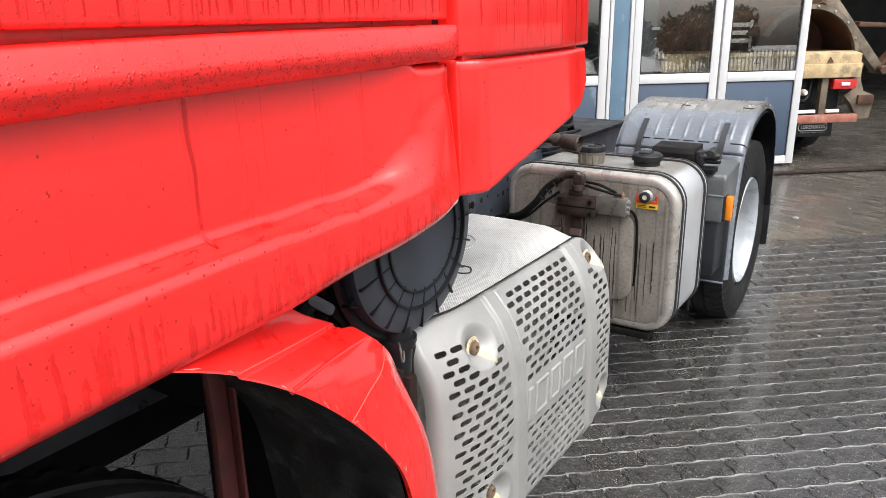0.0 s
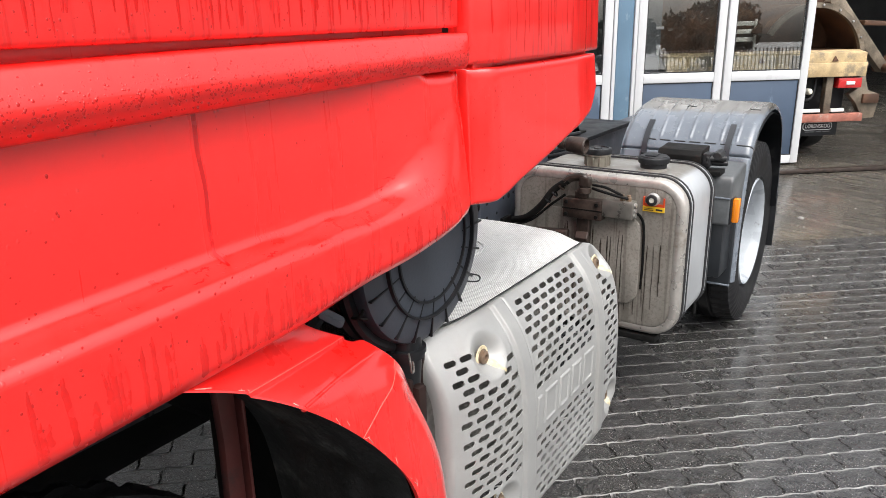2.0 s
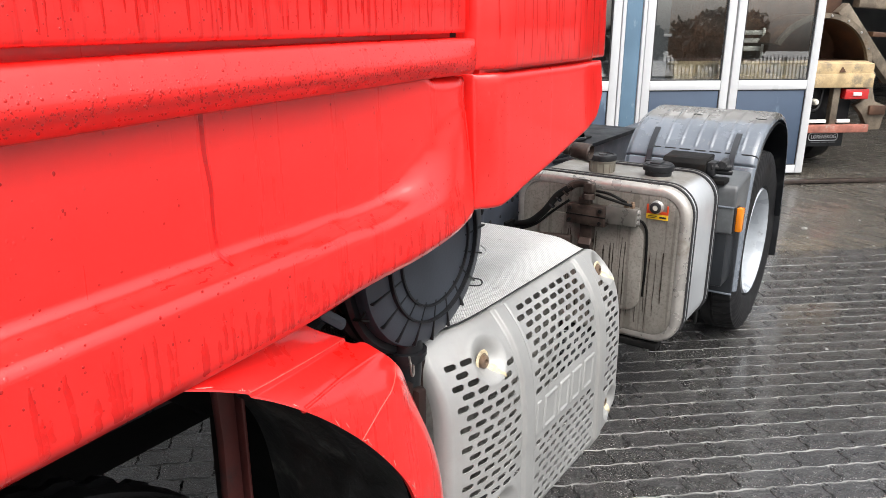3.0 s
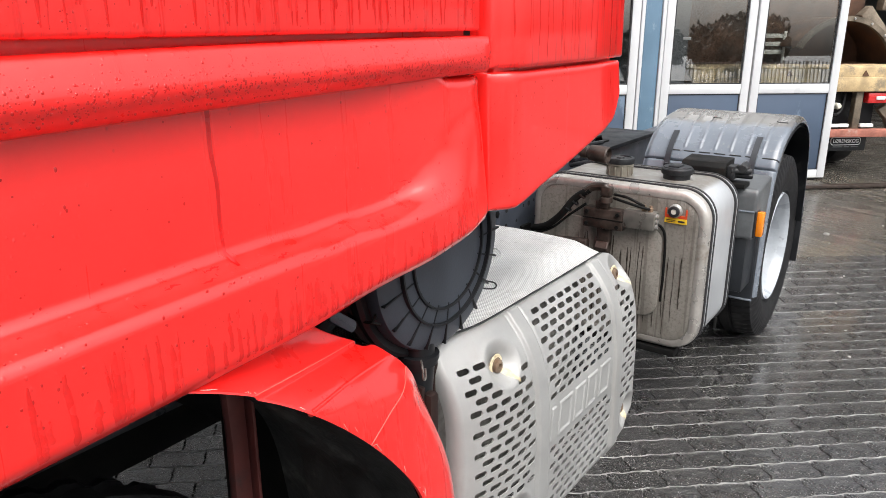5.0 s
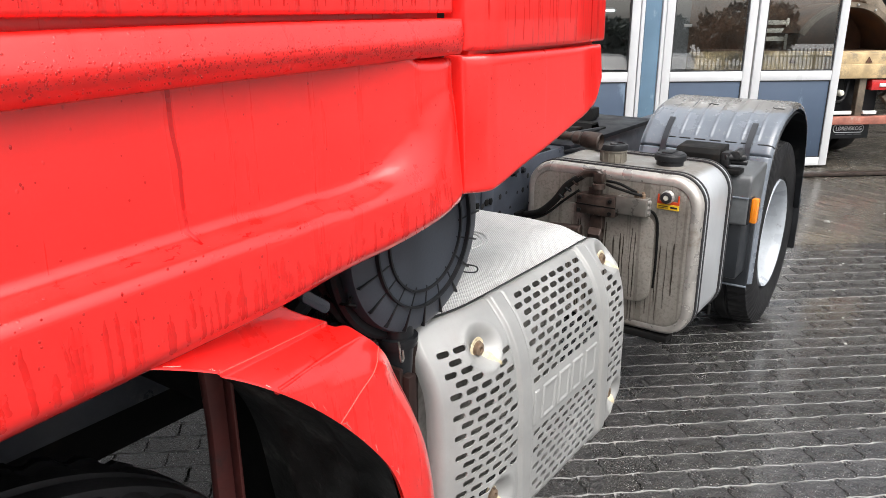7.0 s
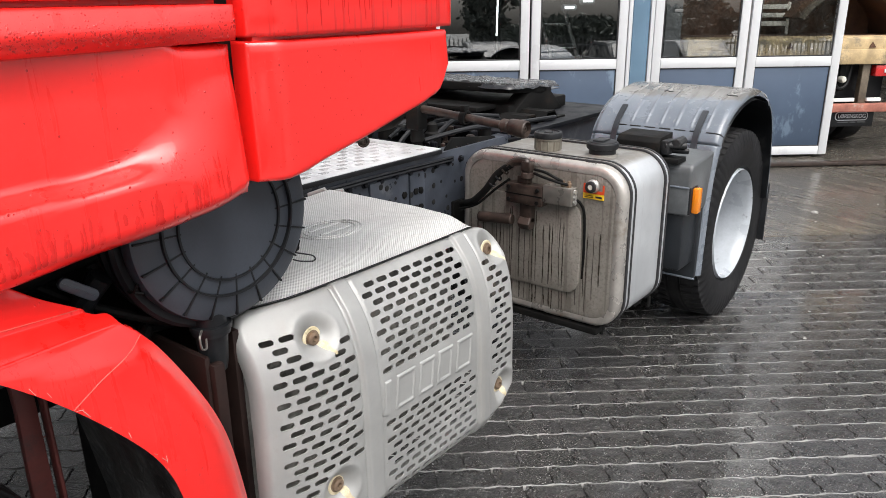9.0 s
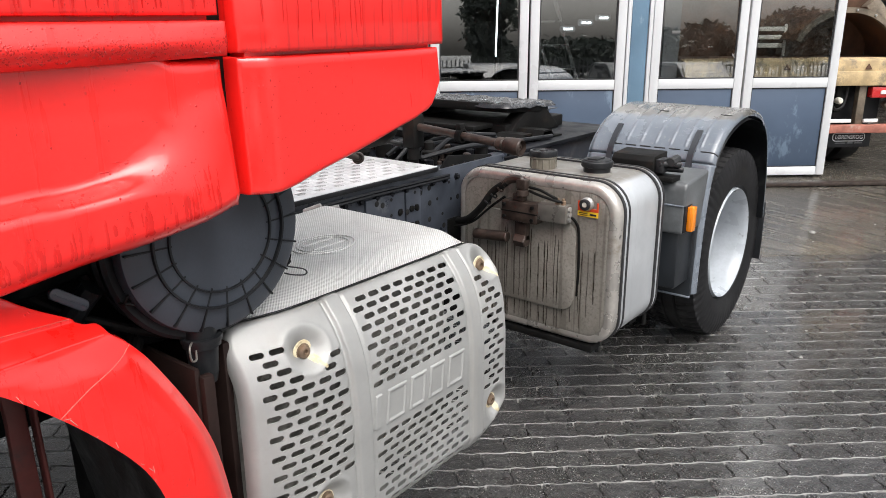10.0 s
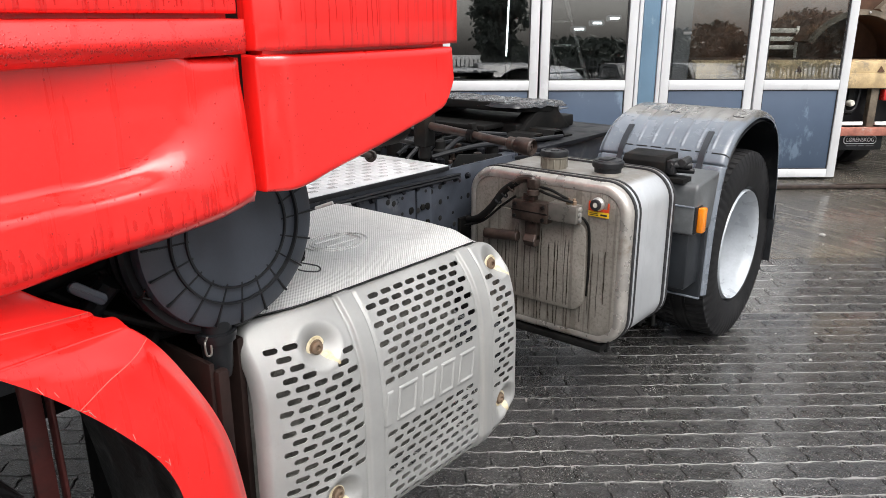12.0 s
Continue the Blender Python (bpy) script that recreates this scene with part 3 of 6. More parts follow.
    part("bumper_bar", put(block((-0.85, d - 0.16, 0.420), (0.83, d - 0.08, 0.505), 0.008)), M_REDBAR, t, "faded red bumper bar")
    for u0, u1 in ((-0.1, 0.34), (0.47, 0.62)):
        part("light_strip", put(block((u0, d - 0.13, 0.525), (u1, d - 0.10, 0.560), 0.004)), M_WHITELENS, t, "pale strip above the bumper")
    lamp = part("tail_light", put(block((0.515, d - 0.13, 0.775), (0.79, d - 0.04, 0.885), 0.010)), M_REDLENS, t, "red tail light with a painted white glint")
    # White block paints the small reflection on the tail light.
    part("white_lens_and_glint", put(block((0.60, d - 0.145, 0.812), (0.70, d - 0.125, 0.848), 0.006)), M_WHITELENS, lamp)
    part("round_lamp", put(lathe([(0, 0.03), (0.022, 0.026), (0.034, 0.0), (0.034, -0.05)], (0.205, d - 0.10, 0.745), (0, -1, 0), 20)), M_CREAM, t, "small round cream lamp")
    part("lamp_bracket", put(block((0.185, d - 0.06, 0.62), (0.245, d - 0.03, 0.90), 0.004)), M_DARK, t)
    part("hose_loop", put(hose([(0.10, d - 0.05, 0.90), (0.12, d - 0.09, 0.74), (0.17, d - 0.10, 0.66), (0.26, d - 0.08, 0.70), (0.30, d - 0.05, 0.88)], 0.014, 8)), M_RUBBER, t, "black air hose loop")
    flap = part("mudflap", put(block((0.14, d - 0.06, 0.258), (0.615, d - 0.035, 0.425), 0.004)), M_BLACK, t, "black mudflap with pale lettering")
    part("badge_outline", put(prism(rounded(0.345, 0.088, 0.035, 5, (0.375, 0.366)), d - 0.068, d - 0.061, "y")), M_LETTER, flap)
    part("badge_face", put(prism(rounded(0.330, 0.073, 0.029, 5, (0.375, 0.366)), d - 0.072, d - 0.068, "y")), M_BLACK, flap)
    text = bpy.data.curves.new("lettering", "FONT")
    text.body, text.size, text.extrude, text.align_x, text.align_y = "LØRENSKOG", 0.060, 0.001, "CENTER", "CENTER"
    probe = new("lettering", text)
    bpy.context.view_layer.update()
    data = bpy.data.meshes.new_from_object(probe.evaluated_get(bpy.context.evaluated_depsgraph_get()))
    bpy.data.objects.remove(probe)
    bm = bmesh.new()
    bm.from_mesh(data)
    wide = max(w.co.x for w in bm.verts) - min(w.co.x for w in bm.verts)
    bm.transform(Matrix.Translation((0.375, d - 0.0745, 0.366)) @ Matrix.Rotation(radians(90), 4, "X") @ Matrix.Diagonal((0.290 / wide, 1.0, 1, 1)))
    part("lettering", put(bm), M_LETTER, flap, "pale town name in capitals")
    for u0, u1 in ((0.24, 0.35), (0.37, 0.43), (0.45, 0.53)):
        part("small_print", put(block((u0, d - 0.0635, 0.298), (u1, d - 0.0600, 0.308))), M_BOX, flap, "line of print too small to read")
    for u in (-1.0, -0.72, 0.38, 0.66):
        part("tyre", put(lathe([(0.9 * r, 0.8 * h) for r, h in TYRE], (u, d + 0.70, 0.45), (1, 0, 0), 48)), M_RUBBER, t)
    part("load_body", put(merge(block((-1.35, d + 0.55, 1.0), (0.78, d + 3.4, 2.4), 0.03), block((-1.40, d + 0.14, 1.13), (0.76, d + 0.7, 1.17), 0.01))), M_PLOUGH, t, "dark grimy load body")
    # Cream slats stand in for the reflection of a white building in the pane.
    part("reflection_slats", put(merge(*[block((SLATS_U, d + 0.39, z), (SLATS_U + 0.36, d + 0.42, z + 0.045), 0.004) for z in (1.26, 1.345, 1.43)],
                           *[block((u, d + 0.375, 1.17), (u + 0.03, d + 0.39, 1.50), 0.004) for u in (SLATS_U, SLATS_U + 0.33)])), M_CREAM, t, "cream slats standing in for a building mirrored in the pane")

    def blade(r0, r1, y0, y1, name, material, a0=-15, a1=150):
        ring = [radians(a0 + (a1 - a0) * k / 28) for k in range(29)]
        out = [(0.25 + r1 * math.cos(a), 1.05 + r1 * math.sin(a)) for a in ring] + [(0.25 + r0 * math.cos(a), 1.05 + r0 * math.sin(a)) for a in ring[::-1]]
        return part(name, put(prism(out, y0, y1, "y")), material, t)

    blade(0.57, 0.60, d + 0.04, d + 0.60, "plough_blade", M_PLOUGH)
    blade(0.56, 0.612, d - 0.01, d + 0.04, "blade_edge", M_PLOUGHEDGE)
    for k in range(6):
        a = radians(5 + 20 * k)
        c = Vector((0.25 + 0.586 * math.cos(a), d - 0.025, 1.05 + 0.586 * math.sin(a)))
        part("blade_bolt", put(rod(c, c + Vector((0, 0.025, 0)), 0.012, 8)), M_STEEL, t)
    wing = [(0.81, 1.04), (0.855, 1.02), (0.885, 0.86), (0.93, 0.74), (1.05, 0.70), (1.07, 0.62), (1.04, 0.44), (0.90, 0.43), (0.80, 0.60), (0.70, 0.70), (0.80, 0.76)]
    part("blade_wing", put(prism(wing, d - 0.06, d + 0.02, "y", 0.008)), M_PLOUGHEDGE, t, "bent brown steel wing below the blade")
    part("wing_shoe", put(block((0.86, d - 0.09, 0.60), (1.05, d - 0.055, 0.70), 0.008)), M_PLOUGH, t, "rusty box shoe of the wing")
    for a, b, r in (((0.62, 1.72), (1.36, 0.93), 0.075), ((1.95, 1.62), (1.33, 0.95), 0.030), ((0.80, 1.78), (1.9, 1.70), 0.055), ((1.02, 1.44), (1.90, 1.40), 0.028)):
        way = Vector((b[0] - a[0], b[1] - a[1])).normalized()
        side = Vector((-way.y, way.x)) * r
        part("plough_strut", put(prism([(a[0] + side.x, a[1] + side.y), (b[0] + 0.7 * side.x, b[1] + 0.7 * side.y), (b[0] - 0.7 * side.x, b[1] - 0.7 * side.y), (a[0] - side.x, a[1] - side.y)],
                                       d + 0.28, d + 0.40, "y", 0.008)), M_PLOUGHEDGE if r > 0.05 else M_PLOUGH, t, "grimy steel strut of the plough")
    part("pivot", put(rod((0.84, d - 0.08, 1.02), (0.84, d + 0.1, 1.02), 0.035)), M_PLOUGHEDGE, t)
    part("strut_pin", put(rod((1.35, d + 0.2, 0.94), (1.35, d + 0.45, 0.94), 0.05)), M_PLOUGH, t, "rusty pin of the strut")
    return t


TYRE = [(0.285, -0.12), (0.30, -0.14), (0.36, -0.155), (0.43, -0.152), (0.475, -0.138), (0.492, -0.12), (0.498, -0.06), (0.50, 0.0),
        (0.498, 0.06), (0.492, 0.12), (0.475, 0.138), (0.43, 0.152), (0.36, 0.155), (0.30, 0.14), (0.285, 0.12)]
plough_truck()
M_CONE = surface("orange_cone_plastic", (0.50, 0.12, 0.05), 0.5, vary=0.45, scale=12)
M_CONEBAND = surface("pale_cone_band", (0.52, 0.48, 0.45), 0.4, vary=0.15, scale=14)


def traffic_cone(at):
    c = thing("traffic_cone", Matrix.Translation(at), "orange and white traffic cone on the bay floor", "traffic cone")
    part("base", moved(block((-0.108, -0.108, 0.0), (0.108, 0.108, 0.030), 0.012), Matrix.Translation(at) @ Matrix.Rotation(radians(30), 4, "Z")), M_CONE, c)
    edge = lambda z: 0.086 - 0.128 * z
    part("shell", lathe([(edge(0.03), 0.03), (edge(0.05), 0.05), (edge(0.49), 0.49), (edge(0.505) - 0.006, 0.505), (0.012, 0.50)], at, (0, 0, 1), 32), M_CONE, c)
    for z0, z1 in ((0.16, 0.25), (0.37, 0.45)):
        part("band", lathe([(edge(z0) + 0.0015, z0), (edge(z0) + 0.003, z0 + 0.003), (edge(z1) + 0.003, z1 - 0.003), (edge(z1) + 0.0015, z1)], at, (0, 0, 1), 32), M_CONEBAND, c, "pale reflective band")


traffic_cone(Vector((0.7245, 7.80, RISE + 0.0025)))


# ---- the yard behind, mirrored in the panes ----
M_CARPAINT = surface("dark_car_paint", (0.03, 0.034, 0.042), 0.45, vary=0.15, coat=0.1)
M_CARLIGHT = surface("grey_car_paint", (0.055, 0.060, 0.062), 0.6, 0.0, vary=0.1)
M_CARGLASS = surface("dark_car_glass", (0.03, 0.035, 0.04), 0.08, vary=0.1)
# Leaf green lightened to paint distance haze into the colour.
M_LEAF = surface("haze_paled_leaf", (0.125, 0.14, 0.115), 0.6, vary=0.4, per_piece=0.5)
M_BARK = surface("grey_brown_bark", (0.09, 0.075, 0.06), 0.85, vary=0.4, scale=14)


def fence():
    v, base = 22.0, fall(22.0)
    f = thing("palisade_fence", PAVING @ Matrix.Translation((-2.0, -v, base)), "grey steel palisade fence along the yard", "fence", kind="structure")
    pale = finish(moved(prism([(-0.020, 0.0), (0.020, 0.0), (0.020, 1.56), (0.0, 1.63), (-0.020, 1.56)], -0.012, 0.012, "y"), Matrix.Identity(4)), "pale", M_FENCE)
    for k in range(130):
        ob = new("pale", pale)
        ob.parent = f
        ob.matrix_parent_inverse = f.matrix_world.inverted()
        ob.matrix_basis = PAVING @ Matrix.Translation((-4.5 + 0.15 * k, -v, base))
    for z in (0.3, 1.3):
        part("fence_rail", moved(block((-4.7, -v - 0.06, base + z), (15.1, -v - 0.02, base + z + 0.06), 0.004), PAVING), M_FENCE, f)
    for k in range(8):
        part("fence_post", moved(block((-4.5 + 2.7 * k, -v - 0.14, base - 0.1), (-4.4 + 2.7 * k, -v - 0.06, base + 1.58), 0.006), PAVING), M_FENCE, f)


def parked_car(u, v, paint, label):
    base = fall(v)
    m = PAVING @ Matrix.Translation((u, -v, base))
    car = thing("parked_car", m, label, "car", "parked cars")
    w = 0.86
    side = [(-2.1, 0.32), (2.1, 0.32), (2.15, 0.62), (2.05, 0.88), (1.2, 0.98), (-1.85, 0.98), (-2.12, 0.85), (-2.15, 0.5)]
    top = [(1.25, 0.97), (0.55, 1.42), (0.2, 1.47), (-1.1, 1.47), (-1.55, 1.38), (-1.95, 0.97)]
    part("body", moved(prism(side, -w, w, "x", 0.06), m), paint, car)
    part("cabin", moved(prism(top, -w + 0.12, w - 0.12, "x", 0.05), m), paint, car)
    for x in (-w + 0.115, w - 0.123):
        part("side_window", moved(prism([(1.0, 1.0), (0.45, 1.36), (-1.1, 1.38), (-1.6, 1.0)], x, x + 0.008, "x"), m), M_CARGLASS, car)
    for y0, z0, y1, z1 in ((1.20, 1.02, 0.62, 1.39), (-1.92, 1.02, -1.58, 1.34)):
        n = Vector((0, z1 - z0, y0 - y1)).normalized() * 0.02 * (1 if y0 > 0 else -1)
        bm = bmesh.new()
        vs = [bm.verts.new(Vector(p) + n) for p in ((-0.66, y0, z0), (0.66, y0, z0), (0.60, y1, z1), (-0.60, y1, z1))]
        vs2 = [bm.verts.new(Vector(p) - n) for p in ((-0.66, y0, z0), (0.66, y0, z0), (0.60, y1, z1), (-0.60, y1, z1))]
        bm.faces.new(vs)
        bm.faces.new(vs2[::-1])
        for i in range(4):
            bm.faces.new((vs[i], vs[(i + 1) % 4], vs2[(i + 1) % 4], vs2[i]))
        part("windscreen" if y0 > 0 else "rear_window", moved(bm, m), M_CARGLASS, car)
    for x in (-0.72, 0.72):
        for y in (-1.3, 1.35):
            wheel = part("wheel", moved(lathe([(0.0, -0.1), (0.2, -0.1), (0.31, -0.09), (0.32, 0.0), (0.31, 0.09), (0.2, 0.1), (0, 0.1)], (x, y, 0.32), (1, 0, 0), 24), m), M_RUBBER, car)
        for y in (2.1,):
            part("headlight", moved(block((x - 0.14, y - 0.02, 0.66), (x + 0.14, y + 0.06, 0.80), 0.02), m), M_WHITELENS, car)
    return car


def tree(u, v, h, spread, seed, leaf=0.12):
    rnd = random.Random(seed)
    base = fall(v)
    m = PAVING @ Matrix.Translation((u, -v, base))
    t = thing("tree", m, "dark leafy tree beyond the yard fence", "tree", "trees beyond the fence")
    limbs = [hose([(0, 0, -0.1), (0.05, 0.03, h * 0.35), (0.0, 0.1, h * 0.75)], 0.16, 8, 3)]
    for k in range(9):
        a, z = rnd.uniform(0, 6.28), h * rnd.uniform(0.3, 0.65)
        limbs.append(hose([(0, 0.05, z), (math.cos(a) * spread * 0.4, math.sin(a) * spread * 0.4, z + h * 0.12), (math.cos(a) * spread * 0.8, math.sin(a) * spread * 0.8, z + h * 0.2)], 0.05, 6, 2))
    part("trunk", moved(merge(*limbs), m), M_BARK, t)
    verts, faces = [], []
    for c in range(110):
        a, r, z = rnd.uniform(0, 6.28), spread * math.sqrt(rnd.random()), h * rnd.uniform(0.3, 1.0)
        r *= 1.15 - abs(z / h - 0.6) * 1.4
        mid = Vector((math.cos(a) * r, math.sin(a) * r, z))
        for k in range(55):
            p = mid + Vector((rnd.gauss(0, 0.28), rnd.gauss(0, 0.28), rnd.gauss(0, 0.24))) * spread / 2.2
            q = Euler((rnd.uniform(0, 6.28), rnd.uniform(0, 6.28), 0)).to_matrix()
            s = leaf * rnd.uniform(0.7, 1.3)
            n = len(verts)
            verts += [m @ (p + q @ Vector(o) * s) for o in ((-1, 0, 0), (0, -0.5, 0.1), (1, 0, 0), (0, 0.5, 0.1))]
            faces.append((n, n + 1, n + 2, n + 3))
    data = bpy.data.meshes.new("crown")
    data.from_pydata(verts, [], faces)
    data.materials.append(M_LEAF)
    crown = new("crown", data)
    crown.parent = t
    crown.matrix_parent_inverse = t.matrix_world.inverted()


fence()
parked_car(-1.75, 17.5, M_CARPAINT, "dark parked car in the yard")
parked_car(2.5, 18.6, M_CARLIGHT, "grey parked car before the fence")
parked_car(4.7, 18.8, M_CARPAINT, "dark parked car before the fence")
tree(-0.9, 27.0, 5.2, 1.1, 3)
for k in range(9):
    tree(6.0 + 3.4 * k, 60.0 + 3 * (k % 3), 1.9 + 0.38 * k + 0.4 * (k % 2), 2.4, 5 + k, 0.34)


def pebbles():
    """Loose pale stones washed onto the apron."""
    rnd = random.Random(77)
    verts, faces = [], []
    spots = [(rnd.uniform(-4.5, 1.0), rnd.uniform(1.35, 4.2), rnd.uniform(0.003, 0.010)) for _ in range(90)]
    for u, v, r in spots + [(-1.35, 2.45, 0.024)]:
        s = len(verts)
        c = in_front(u, v, ramp(v) + 0.004 + r * 0.3)
        for lat in (-0.6, 0.1, 0.7):
            for k in range(6):
                a = 2 * math.pi * k / 6 + lat
                q = r * math.sqrt(1 - lat * lat) * rnd.uniform(0.8, 1.2)
                verts.append((c.x + q * math.cos(a), c.y + q * math.sin(a) * 0.75, c.z + r * 0.55 * lat))
        for b in (0, 6):
            faces += [(s + b + k, s + b + (k + 1) % 6, s + b + 6 + (k + 1) % 6, s + b + 6 + k) for k in range(6)]
        faces.append(tuple(s + 12 + k for k in range(6)))
    data = bpy.data.meshes.new("gravel")
    data.from_pydata(verts, [], faces)
    data.materials.append(surface("pale_wet_stone", (0.42, 0.41, 0.39), 0.35, vary=0.4, scale=60))
    tagged(new("gravel", data), "pale loose stones on the wet apron", "gravel", kind="stuff")


pebbles()

# ---- the red tractor truck: x outwards from its side, y to its rear ----
truck = thing("tractor_truck", (-1.2, 1.0, 0.0), "red tractor truck with silver exhaust cover on wet pavers", "truck")
WIDE = -1.2  # the truck's middle line


# cab side panels
def side_panel(name, y0, y1, bottom, top, face, label="", depth=0.05, r=0.018, ny=40, nz=16, paint=None):
    """A cab panel between two ends: face(y, k) gives its outer x at height share k; its four edges are rolled inwards."""
    def at(u, v):
        # the first and last steps of u and v make the rolled edge
        def share(w, n):
            i = round(w * n)
            if i <= 3:
                a = radians(90 * i / 3)
                return 0.0, 1 - math.sin(a), 1 - math.cos(a)
            if i >= n - 3:
                a = radians(90 * (n - i) / 3)
                return 1.0, 1 - math.sin(a), 1 - math.cos(a)
            return (i - 3) / (n - 6), 0.0, 1.0
        su, du, eu = share(u, ny)
        sv, dv, ev = share(v, nz)
        y = y0 + r + (y1 - y0 - 2 * r) * su
        if su == 0.0:
            y -= r * (1 - eu) if eu < 1 else 0
        if su == 1.0:
            y += r * (1 - eu) if eu < 1 else 0
        lo, hi = bottom(y), top(y)
        z = lo + r + (hi - lo - 2 * r) * sv
        if sv == 0.0:
            z -= r * (1 - ev) if ev < 1 else 0
        if sv == 1.0:
            z += r * (1 - ev) if ev < 1 else 0
        drop = r * max(du, dv)
        if round(u * ny) in (0, ny) or round(v * nz) in (0, nz):
            drop += depth
        return (face(y, (z - lo) / (hi - lo)) - drop, y, z)
    return part(name, sheet(at, ny, nz), paint or M_RED, truck, label, sharp=1.2)


CAB_FRONT, CAB_BACK = -2.35, 0.40
sill_low = curve([(-2.4, 1.161), (-1.6, 1.174), (-1.07, 1.190), (-0.8, 1.203), (-0.62, 1.214), (-0.49, 1.23), (-0.34, 1.246), (-0.26, 1.255), (-0.205, 1.267)])
ridge = curve([(-2.4, 1.312), (-1.03, 1.326), (-0.76, 1.333), (-0.57, 1.335), (-0.48, 1.337), (-0.40, 1.348), (-0.33, 1.366), (-0.28, 1.383), (-0.19, 1.40)])


def sill_top(y):
    return 1.5265 + 0.0205 * (1 - smooth01(-0.335, -0.290, y))


def sill_face(y, k):
    """The lower panel: upright above, rolling out over a shoulder to a flare along its foot."""
    z = sill_low(y) + k * (sill_top(y) - sill_low(y))
    r = ridge(y)
    end = smooth01(-0.43, -0.20, y)
    lo, hi = (r - 0.014) * (1 - end) + sill_low(y) * end, (r + 0.010) * (1 - end) + 1.48 * end
    rise = smooth01(lo, hi, z) * (1 - end) + min(1.0, max(0.0, (z - lo) / (hi - lo))) * end
    flare = 0.053 * (1 - 0.52 * end) * (1 - rise)
    tuck = -0.012 * (1 - smooth01(0.0, 0.5, (z - sill_low(y)) / 0.06))
    back_roll = -0.006 * smooth01(-0.30, -0.19, y) ** 2
    return 0.046 + 0.030 * smooth01(-0.55, -0.2, y) + flare + tuck + back_roll - 0.004 * smooth01(1.42, 1.52, z)


side_panel("sill_panel", CAB_FRONT, -0.195, sill_low, sill_top, sill_face, "wet red lower sill panel with a flared foot", ny=80, nz=44)
strip_low = curve([(-2.4, 1.480), (-1.0, 1.510), (-0.75, 1.517), (-0.35, 1.525), (-0.18, 1.530)])
strip_high = curve([(-2.4, 1.570), (-1.0, 1.584), (-0.75, 1.588), (-0.35, 1.590), (-0.18, 1.590)])


def strip_face(y, k):
    """The moulding rolls under along its foot and leans back towards its top."""
    end = 1 - 0.75 * smooth01(-0.34, -0.20, y)
    return 0.087 - 0.018 * end * (1 - smooth01(0.0, 0.48, k)) ** 1.4 - 0.013 * end * smooth01(0.45, 1.0, k)


side_panel("trim_strip", CAB_FRONT, -0.193, strip_low, strip_high, strip_face,
           "red moulding strip beaded with rain", r=0.012, ny=60, nz=14)
side_panel("door_skin", CAB_FRONT, -0.193, lambda y: 1.5965, lambda y: 2.35, lambda y, k: 0.062 - 0.10 * k * k, "wet red door skin with rain runs", r=0.008, ny=30, nz=24, paint=M_RED_RUNS)
low_back = curve([(-0.19, 1.280), (-0.14, 1.277), (-0.08, 1.285), (-0.03, 1.299), (0.1, 1.330), (0.22, 1.362), (0.30, 1.384), (0.345, 1.405), (0.375, 1.46)])
side_panel("corner_panel", -0.166, 0.375, low_back, lambda y: 1.528, lambda y, k: 0.10 - 0.03 * (1 - smooth01(-0.166, -0.11, y)) - 0.010 * smooth01(0.25, 0.40, y) - 0.008 * k,
           "red rear corner panel tapering to its foot", r=0.011, ny=44, nz=26)
side_panel("sleeper_skin", -0.166, CAB_BACK, lambda y: 1.5325, lambda y: 2.35, lambda y, k: 0.098 - 0.03 * (1 - smooth01(-0.166, -0.09, y)) - 0.020 * smooth01(0.2, 0.42, y) - 0.09 * k * k,
           "wet red sleeper side skin", r=0.010, ny=36, nz=24, paint=M_RED_RUNS)
# Shell kept near-black so the panel gaps look shaded.
part("cab_shell", merge(block((-2.43, CAB_FRONT + 0.02, 1.30), (0.022, CAB_BACK - 0.06, 2.34), 0.06, 3)), M_DARK, truck, "near-black cab shell that paints shade into the panel gaps")
part("cab_roof", prism([(CAB_FRONT + 0.22, 2.95), (CAB_FRONT + 0.06, 2.80), (CAB_FRONT, 2.356), (CAB_BACK, 2.356), (CAB_BACK, 2.86), (CAB_BACK - 0.10, 2.98)], -2.46, -0.036, "x", 0.05, 3), M_RED, truck, "red upper cab", sharp=1.2)
part("cab_far_side", block((-2.46, CAB_FRONT, 1.20), (-2.432, CAB_BACK, 2.352), 0.01), M_RED, truck, "red far side of the cab")
part("cab_back", block((-2.43, CAB_BACK - 0.058, 1.45), (0.0, CAB_BACK - 0.035, 2.352), 0.008), M_RED, truck, "red back wall of the cab")
part("cab_front", block((-2.43, CAB_FRONT - 0.012, 0.75), (0.0, CAB_FRONT + 0.012, 2.352), 0.01), M_RED, truck, "red front of the cab")

part("seam_ledge", block((0.0, CAB_FRONT + 0.02, 1.572), (0.030, -0.195, 1.615), 0.004), M_RED, truck, "red ledge behind the door seam")
part("seam_ledge", block((0.0, -0.150, 1.505), (0.064, 0.362, 1.56), 0.004), M_RED, truck)

def beads(name, count, place, r0, r1, seed, parent, label):
    """Rain beads: small domes resting on a panel."""
    rnd = random.Random(seed)
    verts, faces = [], []
    for _ in range(count):
        p, r = place(rnd), rnd.uniform(r0, r1) * rnd.uniform(0.5, 1.0)
        tall = rnd.uniform(1.0, 1.9)
        n = len(verts)
        for ring, (s, h) in enumerate(((1.0, 0.0), (0.72, 0.26))):
            for k in range(7):
                a = 2 * math.pi * k / 7
                verts.append((p[0] + r * h, p[1] + r * s * math.cos(a), p[2] + r * s * tall * math.sin(a) * (0.75 if math.sin(a) > 0 else 1.0)))
